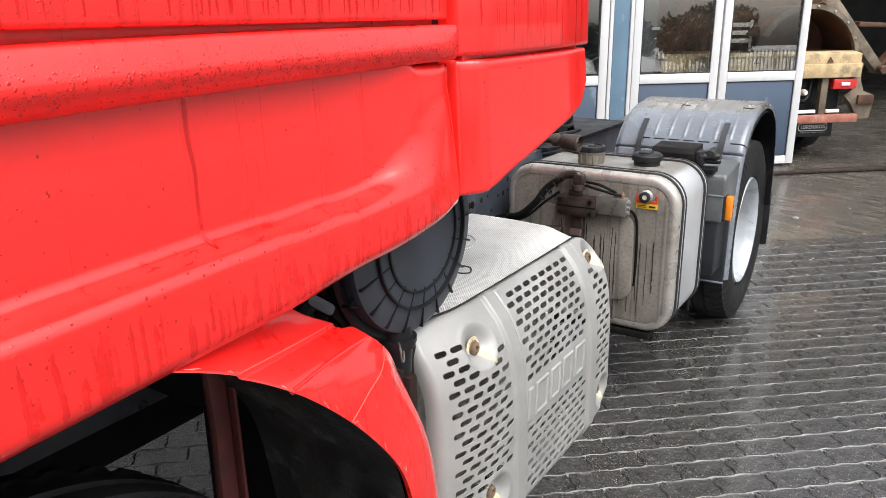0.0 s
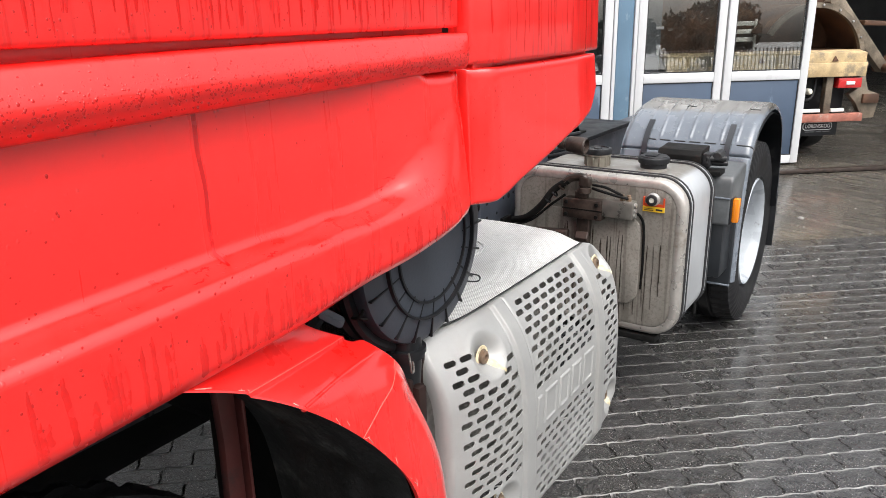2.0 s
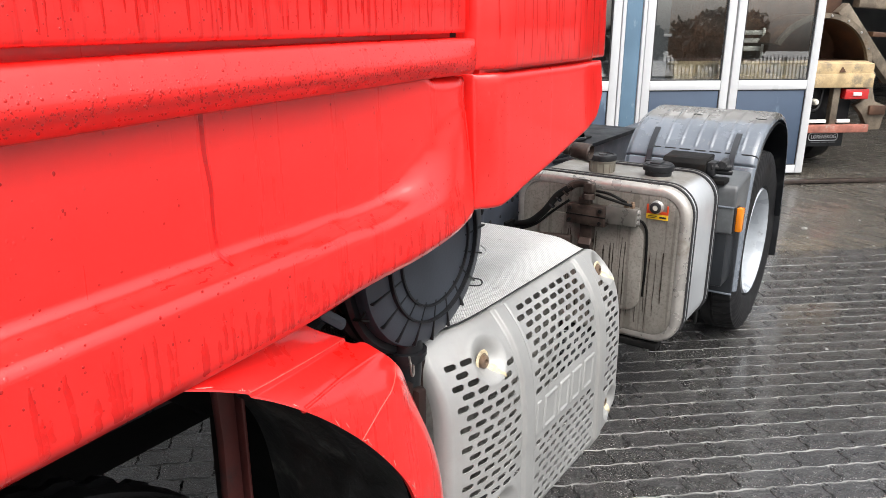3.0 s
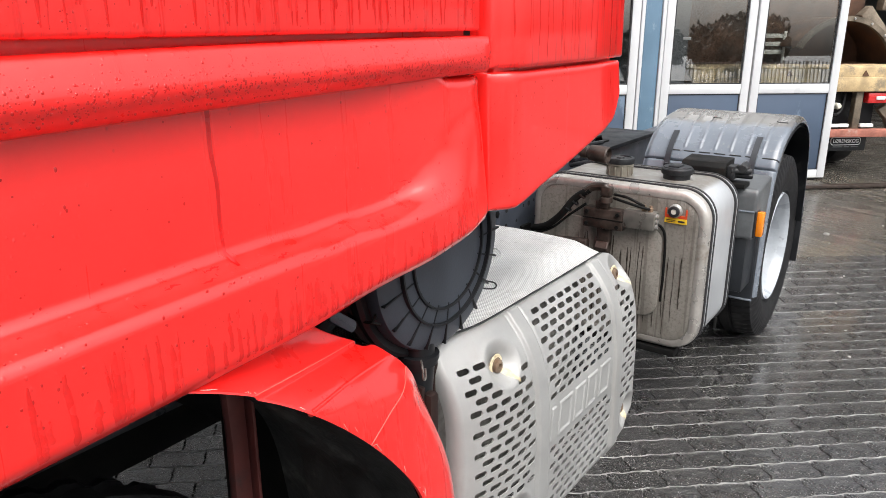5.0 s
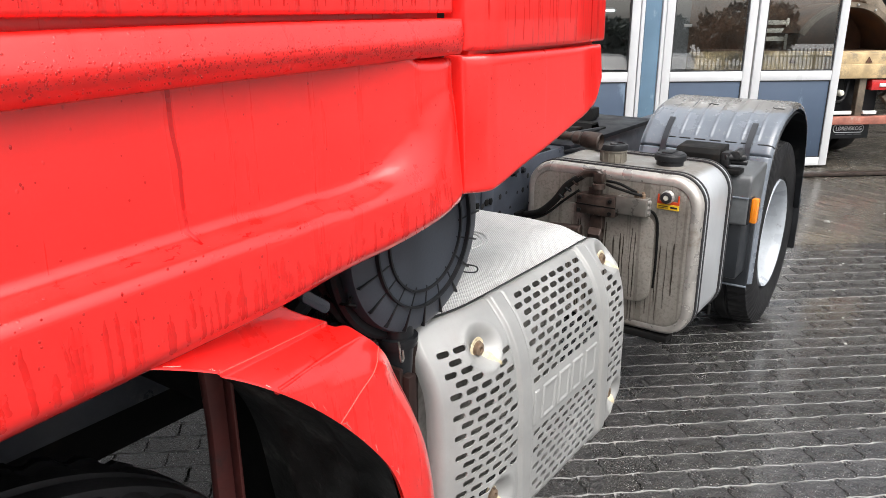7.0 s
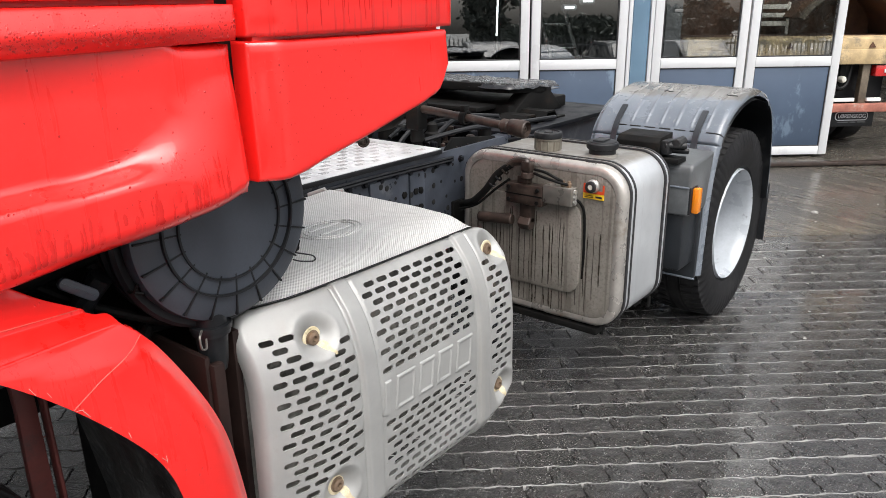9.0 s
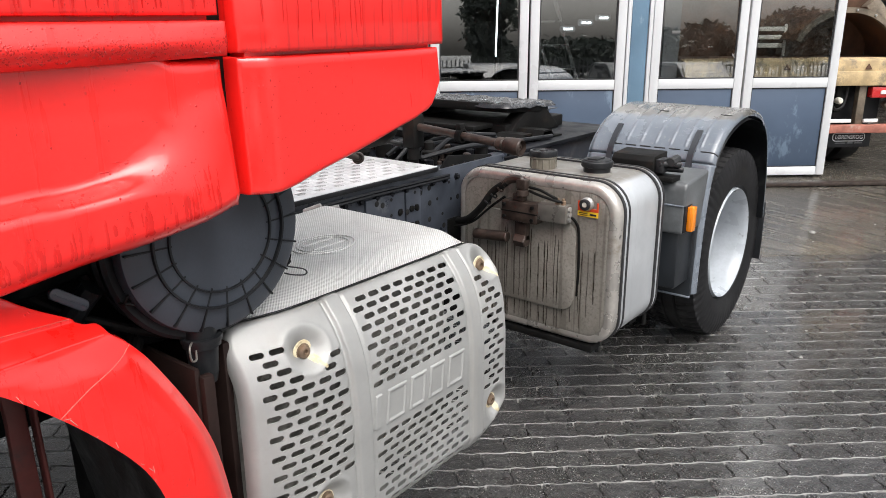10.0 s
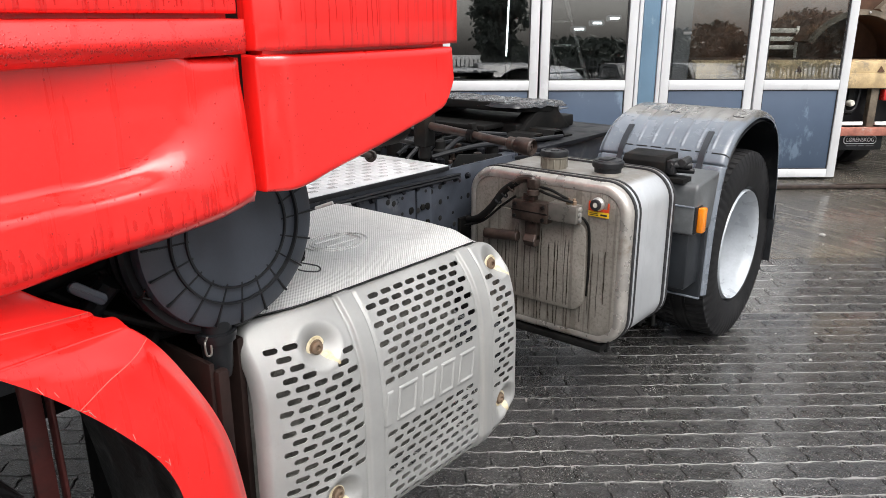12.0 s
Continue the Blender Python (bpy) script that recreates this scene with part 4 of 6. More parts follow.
        verts.append((p[0] + r * 0.36, p[1], p[2] - 0.1 * r))
        for k in range(7):
            j = (k + 1) % 7
            faces += [(n + k, n + j, n + 7 + j, n + 7 + k), (n + 7 + k, n + 7 + j, n + 14)]
    data = bpy.data.meshes.new(name)
    data.from_pydata(verts, [], faces)
    for f in data.polygons:
        f.use_smooth = True
    data.materials.append(M_DROP)
    ob = new(name, data)
    ob.parent = truck
    ob.matrix_parent_inverse = truck.matrix_world.inverted()
    return tagged(ob, label, kind="stuff")


def on_strip(rnd):
    y, k = rnd.uniform(-1.15, -0.20), min(0.85, max(0.15, rnd.gauss(0.45, 0.17)))
    return (strip_face(y, k) - 0.0004, y, strip_low(y) + (strip_high(y) - strip_low(y)) * k)


def on_sill(rnd):
    y = -1.15 + 0.9 * rnd.random()
    lo = sill_low(y)
    k = rnd.choice((rnd.uniform(0.04, 0.42), rnd.uniform(0.2, 0.42), rnd.uniform(0.3, 0.95)))
    return (sill_face(y, k) - 0.0004, y, lo + k * (sill_top(y) - lo))


def on_corner(rnd):
    y, k = rnd.uniform(-0.16, 0.1), rnd.uniform(0.1, 0.95)
    lo = low_back(y)
    return (0.10 - 0.03 * (1 - smooth01(-0.166, -0.11, y)) - 0.008 * k - 0.0004, y, lo + k * (1.528 - lo))


beads("rain_film", 2300, on_strip, 0.0006, 0.0023, 1, truck, "rain beads on the red moulding strip")
beads("rain_film", 520, on_sill, 0.0008, 0.0026, 2, truck, "rain beads on the red sill panel")
beads("rain_film", 220, on_corner, 0.0008, 0.0022, 3, truck, "rain beads on the red corner panel")


def ribbon(verts, faces, path, place, rise=0.0003):
    """A thin raised film of water along a path of (y, z, half width) on a panel."""
    s = len(verts)
    for i, (y, z, w) in enumerate(path):
        a, b = path[max(0, i - 1)], path[min(len(path) - 1, i + 1)]
        n = math.hypot(b[0] - a[0], b[1] - a[1]) or 1.0
        cy, cz = (b[1] - a[1]) / n, -(b[0] - a[0]) / n
        for o, h in ((-1.0, 0.0), (-0.6, 0.8), (0.0, 1.0), (0.6, 0.8), (1.0, 0.0)):
            yy, zz = y + cy * w * o, z + cz * w * o
            verts.append((place(yy, zz) + 0.0001 + rise * h, yy, zz))
    for i in range(len(path) - 1):
        for k in range(4):
            a = s + i * 5 + k
            faces.append((a, a + 1, a + 6, a + 5))


def water(name, paths, place, label, film=None):
    verts, faces = [], []
    for path in paths:
        ribbon(verts, faces, path, place)
    data = bpy.data.meshes.new(name)
    data.from_pydata(verts, [], faces)
    for f in data.polygons:
        f.use_smooth = True
    data.materials.append(film or M_FILM)
    ob = new(name, data)
    ob.parent = truck
    ob.matrix_parent_inverse = truck.matrix_world.inverted()
    return tagged(ob, label, kind="stuff")


def trickle(rnd, y, z1, z0, w, wander=0.0015):
    path, n = [], 12
    for i in range(n + 1):
        t = i / n
        path.append((y, z1 + (z0 - z1) * t, w * (0.25 + 0.75 * min(1, 5 * t)) * (1.25 if t > 0.85 else 1.0) * rnd.uniform(0.8, 1.2) * (0.4 if i == n else 1.0)))
        y += rnd.gauss(0, wander)
    return path


def sill_at(y, z):
    lo = sill_low(y)
    return sill_face(y, min(1.0, max(0.0, (z - lo) / (sill_top(y) - lo))))


rw = random.Random(5)
foot = []
for k in range(100):
    y = rw.uniform(-1.18, -0.24)
    hi = ridge(y) - rw.uniform(0.03, 0.075)
    lo = sill_low(y) + 0.020 + rw.choice((0.0, 0.0, rw.uniform(0, 0.03)))
    if hi > lo + 0.01:
        foot.append(trickle(rw, y, hi, lo, rw.uniform(0.0010, 0.0042), 0.0005))
water("water_run", foot, sill_at, "wet runs down the foot of the red sill", M_WETFACE)
water("water_run", [[(-0.752 + 0.0012 * math.sin(k * 0.9) + 0.0004 * k, 1.535 - 0.0127 * k, 0.0036 - 0.00008 * k + (0.004 if k < 1 else 0.0)) for k in range(17)]], sill_at, "one long wet run down the red sill", M_RUN)
pools = []
for k in range(60):
    y = rw.choice((rw.uniform(-0.90, -0.74), rw.uniform(-0.52, -0.39), rw.uniform(-0.52, -0.39), rw.uniform(-1.1, -0.42)))
    z, n, w = ridge(y) + 0.002 + 0.020 * smooth01(-0.50, -0.40, y) + rw.gauss(0, 0.005), rw.choice((0.002, 0.003, 0.005, 0.008, 0.022)), rw.uniform(0.0005, 0.0017)
    pools.append([(y + n * t / 6, z + 0.06 * n * t / 6 + rw.gauss(0, 0.0005), w * math.sin(math.pi * (t + 0.4) / 6.8) * rw.uniform(0.6, 1.2)) for t in range(7)])
water("water_pool", pools, sill_at, "small pools of rain on the sill shoulder", M_RUN)


def door_at(y, z):
    return 0.062 - 0.10 * ((z - 1.5965) / 0.7535) ** 2


def sleeper_at(y, z):
    return 0.098 - 0.03 * (1 - smooth01(-0.166, -0.09, y)) - 0.045 * smooth01(0.2, 0.42, y) - 0.09 * ((z - 1.5345) / 0.8155) ** 2


skin = []
y = -1.25
while y < -0.20:
    skin.append(trickle(rw, y, rw.uniform(1.68, 1.95), 1.608 + rw.choice((0, 0, 0.02, 0.05)), rw.uniform(0.0008, 0.0024), 0.0006))
    y += rw.choice((0.006, 0.009, 0.013, 0.022))
water("water_run", skin, door_at, "wet runs down the red door skin")
beads("rain_film", 1500, lambda rnd: (lambda y, z: (door_at(y, z) - 0.0003, y, z))(rnd.uniform(-1.2, -0.2), 1.603 + 0.2 * rnd.random() ** 1.3), 0.0005, 0.0018, 4, truck, "rain beads on the red door skin")
skin = [trickle(rw, rw.uniform(-0.15, 0.30), rw.uniform(1.66, 1.85), 1.548 + rw.uniform(0, 0.04), rw.uniform(0.0007, 0.0016), 0.0006) for k in range(15)]
water("water_run", skin, sleeper_at, "wet runs down the red sleeper skin")

# front mudguard behind the wheel: from the arch edge out over a crease to its back edge
arch_y = curve([(0, -0.98), (0.14, -0.88), (0.28, -0.75), (0.43, -0.645), (0.6, -0.53), (0.78, -0.45), (1.0, -0.40)])
arch_z = curve([(0, 1.226), (0.14, 1.215), (0.28, 1.162), (0.43, 1.085), (0.6, 0.965), (0.78, 0.84), (1.0, 0.60)])
rear_x = curve([(0, 0.015), (0.2, 0.024), (0.28, 0.032), (0.32, 0.040), (0.36, 0.047), (0.40, 0.080), (0.44, 0.086), (0.6, 0.068), (0.78, 0.064), (1.0, 0.062)])
rear_y = curve([(0, -0.66), (0.14, -0.60), (0.20, -0.565), (0.29, -0.503), (0.322, -0.490), (0.36, -0.472), (0.40, -0.470), (0.44, -0.449), (0.6, -0.375), (0.78, -0.295), (1.0, -0.245)])
rear_z = curve([(0, 1.235), (0.14, 1.195), (0.20, 1.168), (0.29, 1.131), (0.322, 1.124), (0.36, 1.121), (0.40, 1.112), (0.44, 1.092), (0.6, 0.995), (0.78, 0.83), (1.0, 0.56)])
arch_x = curve([(0, 0.050), (0.14, 0.076), (0.2, 0.087), (0.27, 0.102), (0.31, 0.114), (0.35, 0.128), (0.43, 0.13), (0.6, 0.135), (1.0, 0.13)])


def guard(u, v):
    """u runs down the arch, v from the arch lip to the back edge."""
    if v < 0.08:
        x, y, z = guard(u, 0.08)
        return (x - 0.012 * (1 - v / 0.08), y + 0.003, z + 0.002)
    if v > 0.94:
        t = (v - 0.94) / 0.06
        x, y, z = guard(u, 0.94)
        inward = 0.012 + 0.098 * smooth01(0.42, 0.50, u)
        return (x - inward * t, y + 0.012 * math.sin(t * 1.57), z - 0.045 * t * t * (1 - smooth01(0.42, 0.50, u)))
    w = (v - 0.08) / 0.86
    a, b = Vector((arch_x(u), arch_y(u), arch_z(u))), Vector((rear_x(u), rear_y(u), rear_z(u)))
    p = a.lerp(b, w)
    low = smooth01(0.35 + 0.05 * w, 0.52, u)  # the outer face below the crease swells
    raised = 1 - smooth01(0.262 + 0.022 * w, 0.270 + 0.022 * w, u)  # the step along the fold
    swell = math.sin(math.pi * w)
    x = p.x + low * (0.014 * swell + 0.008 * smooth01(0.3, 0.7, w) * (1 - smooth01(0.8, 1.0, w))) + 0.003 * raised
    return (x, p.y, p.z + 0.012 * low * swell + 0.005 * raised)


part("front_mudguard", sheet(guard, 280, 110), M_RED, truck, "red front mudguard, scratched along its arch lip", sharp=1.2)
seam = []
for k in range(13):
    w = k / 12
    p = Vector(guard(0.515 - 0.035 * w - 0.025 * w ** 3, 0.085 + 0.85 * w))
    seam.append(p + Vector((0.0004, 0, 0)))
M_GUARDLINE = surface("pale_red_edge", (0.75, 0.10, 0.08), 0.4, vary=0.2)
part("guard_seam", hose(seam, 0.0009, 6, 3), M_GUARDLINE, truck, "thin raised seam across the mudguard")
# The fold's highlight is painted as a thin pale line.
fold = [Vector(guard(0.262 + 0.022 * k / 12, 0.09 + 0.84 * k / 12)) + Vector((0.0004, 0, 0.0002)) for k in range(13)]
part("guard_fold_glint", hose(fold, 0.0008, 6, 3), M_GUARDLINE, truck, "thin pale line painting the highlight along the mudguard fold")
# Bead sunk along the crease, added to give it a highlight line.
crease = [Vector(guard(0.352 + 0.045 * k / 16, 0.105 + 0.80 * k / 16)) + Vector((-0.0029, 0, -0.0029)) for k in range(17)]
part("guard_crease_bead", hose(crease, 0.0050, 14, 3), M_RED, truck, "red bead added along the mudguard crease to catch light", sharp=1.2)
scr = random.Random(11)
marks = []
for k in range(26):
    u = scr.choice((scr.uniform(0.12, 0.35), scr.uniform(0.45, 0.95)))
    v, n = 0.083 + abs(scr.gauss(0, 0.02)), scr.uniform(0.003, 0.014)
    p, q = Vector(guard(u, v)), Vector(guard(min(1, u + scr.uniform(-0.02, 0.02)), v + n * 2.2))
    marks.append(hose([p + Vector((0.0002, 0, 0)), q + Vector((0.0002, 0, 0))], scr.uniform(0.0003, 0.0007), 4, 2))
tagged(part("scratches", merge(*marks), surface("scratched_primer", (0.62, 0.42, 0.36), 0.7, vary=0.4), truck), "pale scratches along the mudguard lip", kind="stuff")


def liner(u, v):
    """Black wheel-arch liner running in under the mudguard."""
    t = u * 1.1
    y, z = (arch_y(min(t, 1)), arch_z(min(t, 1))) if t <= 1 else (arch_y(1) + (t - 1) * 0.3, arch_z(1) - (t - 1) * 2.6)
    return (0.045 - 0.30 * v + 0.06 * smooth01(0.42, 0.5, u) * (1 - v), y + 0.010 + 0.004 * abs(math.sin(v * 12)), z + 0.012 + 0.003 * abs(math.sin(v * 12)))


part("arch_liner", sheet(lambda u, v: liner(0.22 + 0.78 * u, v), 30, 26), M_LINER, truck, "black ribbed wheel-arch liner", sharp=1.2)


# wheels
def wheel(y, x, cut, label, tread=44, grow=0.92):
    """A tyre with cut shoulder blocks and a painted dished steel rim."""
    prof = TYRE[:4] + [(0.472, -0.142), (0.490, -0.136), (0.497, -0.10), (0.488, -0.088), (0.486, -0.082), (0.499, -0.074), (0.5, -0.03), (0.488, -0.024), (0.488, -0.016), (0.5, -0.01),
                       (0.5, 0.03), (0.488, 0.036), (0.488, 0.044), (0.499, 0.05), (0.497, 0.10), (0.490, 0.136), (0.472, 0.142)] + TYRE[11:]
    prof, hub_z = [(0.285 + (r - 0.285) * grow, h) for r, h in prof], 0.285 + 0.215 * grow
    bm = lathe(prof, (x, y, hub_z), (1, 0, 0), tread * 5)
    mid = Vector((x, y, hub_z))
    for vert in bm.verts:
        d = vert.co - mid
        r = math.hypot(d.y, d.z)
        a = math.atan2(d.z, d.y) / (2 * math.pi) * tread
        if r > 0.450 and abs(d.x) > 0.05 and (a + abs(d.x) * 3) % 1.0 < 0.36:
            s = 1 - cut / r
            vert.co = mid + Vector((d.x * (0.97 if abs(d.x) > 0.12 else 1.0), d.y * s, d.z * s))
    w = part("tyre", bm, M_RUBBER, truck, label, sharp=0.5)
    s = x + 0.148
    rim = part("rim", lathe([(0.268, -0.26), (0.256, -0.245), (0.253, -0.06), (0.263, -0.030), (0.272, -0.012), (0.279, -0.006), (0.283, -0.014), (0.286, -0.022), (0.276, -0.27)],
                            (s, y, hub_z), (1, 0, 0), 64), M_RIM, w, "white painted steel rim")
    disc = part("disc", lathe([(0.270, -0.235), (0.25, -0.23), (0.225, -0.215), (0.19, -0.205), (0.165, -0.205), (0.15, -0.21)], (s, y, hub_z), (1, 0, 0), 64), M_RIM, w, "dished white wheel disc")
    part("hub", lathe([(0.16, -0.215), (0.13, -0.19), (0.12, -0.16), (0.10, -0.15), (0.0, -0.148)], (s, y, hub_z), (1, 0, 0), 40), M_DARK, w)
    for k in range(10):
        a = 2 * math.pi * k / 10
        c = Vector((s - 0.203, y + 0.182 * math.cos(a), hub_z + 0.182 * math.sin(a)))
        part("wheel_nut", lathe([(0.016, 0), (0.016, 0.02), (0.012, 0.024), (0, 0.024)], c, (1, 0, 0), 6), M_STEEL, w)
    for k in range(8):
        a = 2 * math.pi * (k + 0.5) / 8
        c = Vector((s - 0.222, y + 0.238 * math.cos(a), hub_z + 0.238 * math.sin(a)))
        # raised dark disc paints the shade inside the vent
        part("vent_hole", lathe([(0.02, 0.0), (0.022, 0.006), (0, 0.007)], c, (1, 0, 0), 14), M_DARK, w)
    return w


REAR = 2.775
wheel(REAR, -0.097, 0.011, "worn black outer rear tyre", 62)
wheel(REAR, -0.465, 0.020, "worn black inner rear tyre")
wheel(REAR, WIDE * 2 + 0.125 + 0.04, 0.020, "far rear tyre")
wheel(-1.02, -0.13, 0.008, "wet black front tyre", grow=1.0)
wheel(-1.02, WIDE * 2 + 0.17, 0.008, "far front tyre", grow=1.0)
part("rear_axle", merge(rod((-2.2, REAR, 0.495), (-0.3, REAR, 0.495), 0.085), lathe([(0.05, -0.2), (0.22, -0.12), (0.24, 0.0), (0.22, 0.12), (0.05, 0.2)], (WIDE, REAR, 0.495), (1, 0, 0), 28)), M_DARK, truck)
part("front_axle", block((-2.1, -1.09, 0.40), (-0.3, -0.95, 0.50), 0.02), M_DARK, truck)

# exhaust box: silencer body, embossed top shield and slotted silver cover
FACE, EDGE = 0.068, 0.985
PITCH_Y, PITCH_Z = 0.0445, 0.0235
# the cover's cross-section: upright below, leaning in over a shoulder to its top edge; s is the way along the sheet
LEAN_IN = curve([(0.30, 0.0), (0.60, 0.0), (0.75, 0.004), (0.85, 0.020), (0.90, 0.040), (0.93, 0.058), (0.96, 0.083), (0.985, 0.105), (1.06, 0.175)])
_z = np.linspace(0.30, 1.06, 381)
_x = np.array([LEAN_IN(float(z)) for z in _z])
_s = np.concatenate(([0.0], np.cumsum(np.hypot(np.diff(_z), np.diff(_x)))))
_s += 0.60 - np.interp(0.60, _z, _s)
_out = np.gradient(_x, _s)  # sine of the lean


def along(z):
    return float(np.interp(z, _z, _s))


Y0, Y1, Z0, Z1 = -0.207, 0.716, 0.375, along(EDGE)
BOLTS = ((-0.012, along(0.903)), (0.664, along(0.926)), (-0.004, 0.527), (0.652, 0.503))
ROW_TOP, COLUMN = along(0.954), -0.127


def outline_gap(y, z):
    """Signed distance to the cover's rounded outline (inside is negative) and the way to the nearest outline point."""
    cy, cz = (Y0 + Y1) / 2, (Z0 + Z1) / 2
    r = 0.085 if z > cz else 0.13
    qy, qz = abs(y - cy) - ((Y1 - Y0) / 2 - r), abs(z - cz) - ((Z1 - Z0) / 2 - r)
    sy, sz = (1 if y > cy else -1), (1 if z > cz else -1)
    if qy > 0 and qz > 0:
        n = math.hypot(qy, qz)
        return n - r, sy * qy / n, sz * qz / n
    return (qy - r, sy, 0) if qy > qz else (qz - r, 0, sz)


RIBS = (0.105, 0.553)


def bow(y):
    """How far the cover bends back towards its front end."""
    return 0.9 * min(0.0, y - 0.05) ** 2 + 0.06 * max(0.0, y - 0.45) ** 2


front_cut = curve([(0.30, 0.026), (0.55, 0.026), (0.75, 0.029), (0.87, 0.034), (0.91, 0.033), (0.95, 0.030), (0.98, 0.030), (1.02, 0.034), (1.10, 0.034)])


def cover_place(y, z, inset=0.0):
    """A point of the cover; z is the way along the sheet, from its foot upwards."""
    d, ny, nz = outline_gap(y, z)
    cut = front_cut(z) * smooth01(-0.130, Y0, y)
    out = -inset
    r = 0.022 if z > 0.5 else 0.022 + 0.060 * smooth01(0.5, 0.42, z)
    if d > 0:
        out -= r + (0.9 * d if ny > -0.5 else 0.9 * min(d, 0.010))
        y, z = y - ny * d, z - nz * d
    else:
        if d > -r:
            out -= r - math.sqrt(max(0.0, r * r - (d + r) ** 2))
        for by, bz in BOLTS:
            n = math.hypot(y - by, z - bz)
            out -= 0.026 * (1 - smooth01(0.014, 0.056, n)) - 0.0015 * math.exp(-(((n - 0.058) / 0.006) ** 2))
        for c in RIBS:
            out += 0.006 * (1 - smooth01(0.020, 0.027, abs(y - c))) - 0.0045 * math.exp(-(((abs(y - c) - 0.030) / 0.0045) ** 2))
    y += cut
    sine = float(np.interp(z, _s, _out))
    cosine = math.sqrt(1 - sine * sine)
    return (FACE - float(np.interp(z, _s, _x)) - bow(y) + out * cosine, y, float(np.interp(z, _s, _z)) + out * sine)


def slotted(y, z):
    """Whether the cover has a slot centred here."""
    d, _, _ = outline_gap(y, z)
    if d > -0.026 and not (z < 0.46 and d < -0.022):
        return False
    if any(math.hypot((y - by) * 1.1, z - bz) < 0.066 for by, bz in BOLTS):
        return False
    if y < RIBS[0]:
        return -0.140 < y < (0.058 if z < along(0.885) else -0.065) and z < along(0.926)
    if y > RIBS[1]:
        return y > 0.592
    return 0.150 < y < 0.506 and not 0.626 < z < 0.752


def slotted_cover():
    bm = bmesh.new()
    cols, rows_ = int((Y1 - Y0) / PITCH_Y) + 4, int((Z1 - Z0) / PITCH_Z) + 5
    nx, nz = 8, 4
    for j in range(-3, rows_):
        z0 = ROW_TOP - j * PITCH_Z - PITCH_Z / 2
        shift = PITCH_Y / 2 if j % 2 else 0.0
        for i in range(-3, cols):
            y0 = COLUMN + (i - 0.5) * PITCH_Y + shift
            cy, cz = y0 + PITCH_Y / 2, z0 + PITCH_Z / 2
            if outline_gap(cy, cz)[0] > 0.04:
                continue
            if slotted(cy, cz):
                rim = [(y0 + PITCH_Y * k / nx, z0) for k in range(nx)] + [(y0 + PITCH_Y, z0 + PITCH_Z * k / nz) for k in range(nz)]
                rim += [(y0 + PITCH_Y - PITCH_Y * k / nx, z0 + PITCH_Z) for k in range(nx)] + [(y0, z0 + PITCH_Z - PITCH_Z * k / nz) for k in range(nz)]
                half, r = 0.0172, 0.0066
                hole = []
                for y, z in rim:
                    py = (y - cy) / (PITCH_Y / 2)
                    if abs(abs(z - cz) - PITCH_Z / 2) < 1e-6 and abs(py) < 0.99:
                        hy = py * (half - r) / 0.75 if abs(py) <= 0.76 else math.copysign(half - r, py) + math.copysign(r * math.sin(radians(45)), py) * 0.9
                        hz = math.copysign(r if abs(py) <= 0.76 else r * 0.75, z - cz)
                    else:
                        ang = (z - cz) / (PITCH_Z / 2) * radians(62)
                        hy, hz = math.copysign(half - r + r * math.cos(ang), y - cy), r * math.sin(ang) * 0.98
                    hole.append((cy + hy, cz + hz))
                outer = [bm.verts.new(cover_place(*p)) for p in rim]
                inner = [bm.verts.new(cover_place(*p)) for p in hole]
                deep = [bm.verts.new(cover_place(*p, inset=0.0026)) for p in hole]
                n = len(rim)
                for k in range(n):
                    m = (k + 1) % n
                    bm.faces.new((outer[k], outer[m], inner[m], inner[k]))
                    bm.faces.new((inner[k], inner[m], deep[m], deep[k]))
            else:
                fx, fz = 2 * nx, 2 * nz
                grid = [[bm.verts.new(cover_place(y0 + PITCH_Y * a / fx, z0 + PITCH_Z * b / fz)) for b in range(fz + 1)] for a in range(fx + 1)]
                for a in range(fx):
                    for b in range(fz):
                        bm.faces.new((grid[a][b], grid[a + 1][b], grid[a + 1][b + 1], grid[a][b + 1]))
    bmesh.ops.remove_doubles(bm, verts=bm.verts, dist=2e-5)
    thin = [f for f in bm.faces if f.calc_area() < 1e-10]
    bmesh.ops.delete(bm, geom=thin, context="FACES")
    return bm


cover = part("exhaust_cover", slotted_cover(), M_COVER, truck, "silver slotted exhaust cover with embossed ribs", sharp=0.9)
M_RUSTSTAIN = surface("orange_rust_stain", (0.50, 0.42, 0.27), 0.6, vary=0.35, scale=40, stain=(0.62, 0.55, 0.38), stain_at=(0.4, 0.6))
for by, bz in BOLTS:
    c = Vector(cover_place(by, bz))
    bolt = part("bolt", lathe([(0.020, -0.004), (0.0195, 0.003), (0.0155, 0.004), (0.015, 0.011), (0.012, 0.013), (0.007, 0.013), (0.006, 0.007), (0, 0.006)], c, (1, 0, 0.05), 20), M_BRASS, cover, "rusty bolt in a dimple")
    part("washer", lathe([(0.0265, 0.0010), (0.025, 0.0035), (0.019, 0.004)], c, (1, 0, 0.05), 24), M_RUSTSTAIN, bolt)
    run = sheet(lambda u, v: Vector(cover_place(by + 0.010 + 0.020 * v + (u - 0.5) * 0.024 * (1 - 0.75 * v) + 0.002 * math.sin(9 * v), bz - 0.014 - 0.040 * v)) + Vector((0.0009, 0, 0)), 6, 10)
    part("rust_run", run, M_RUSTSTAIN, bolt, "orange rust run below the bolt")
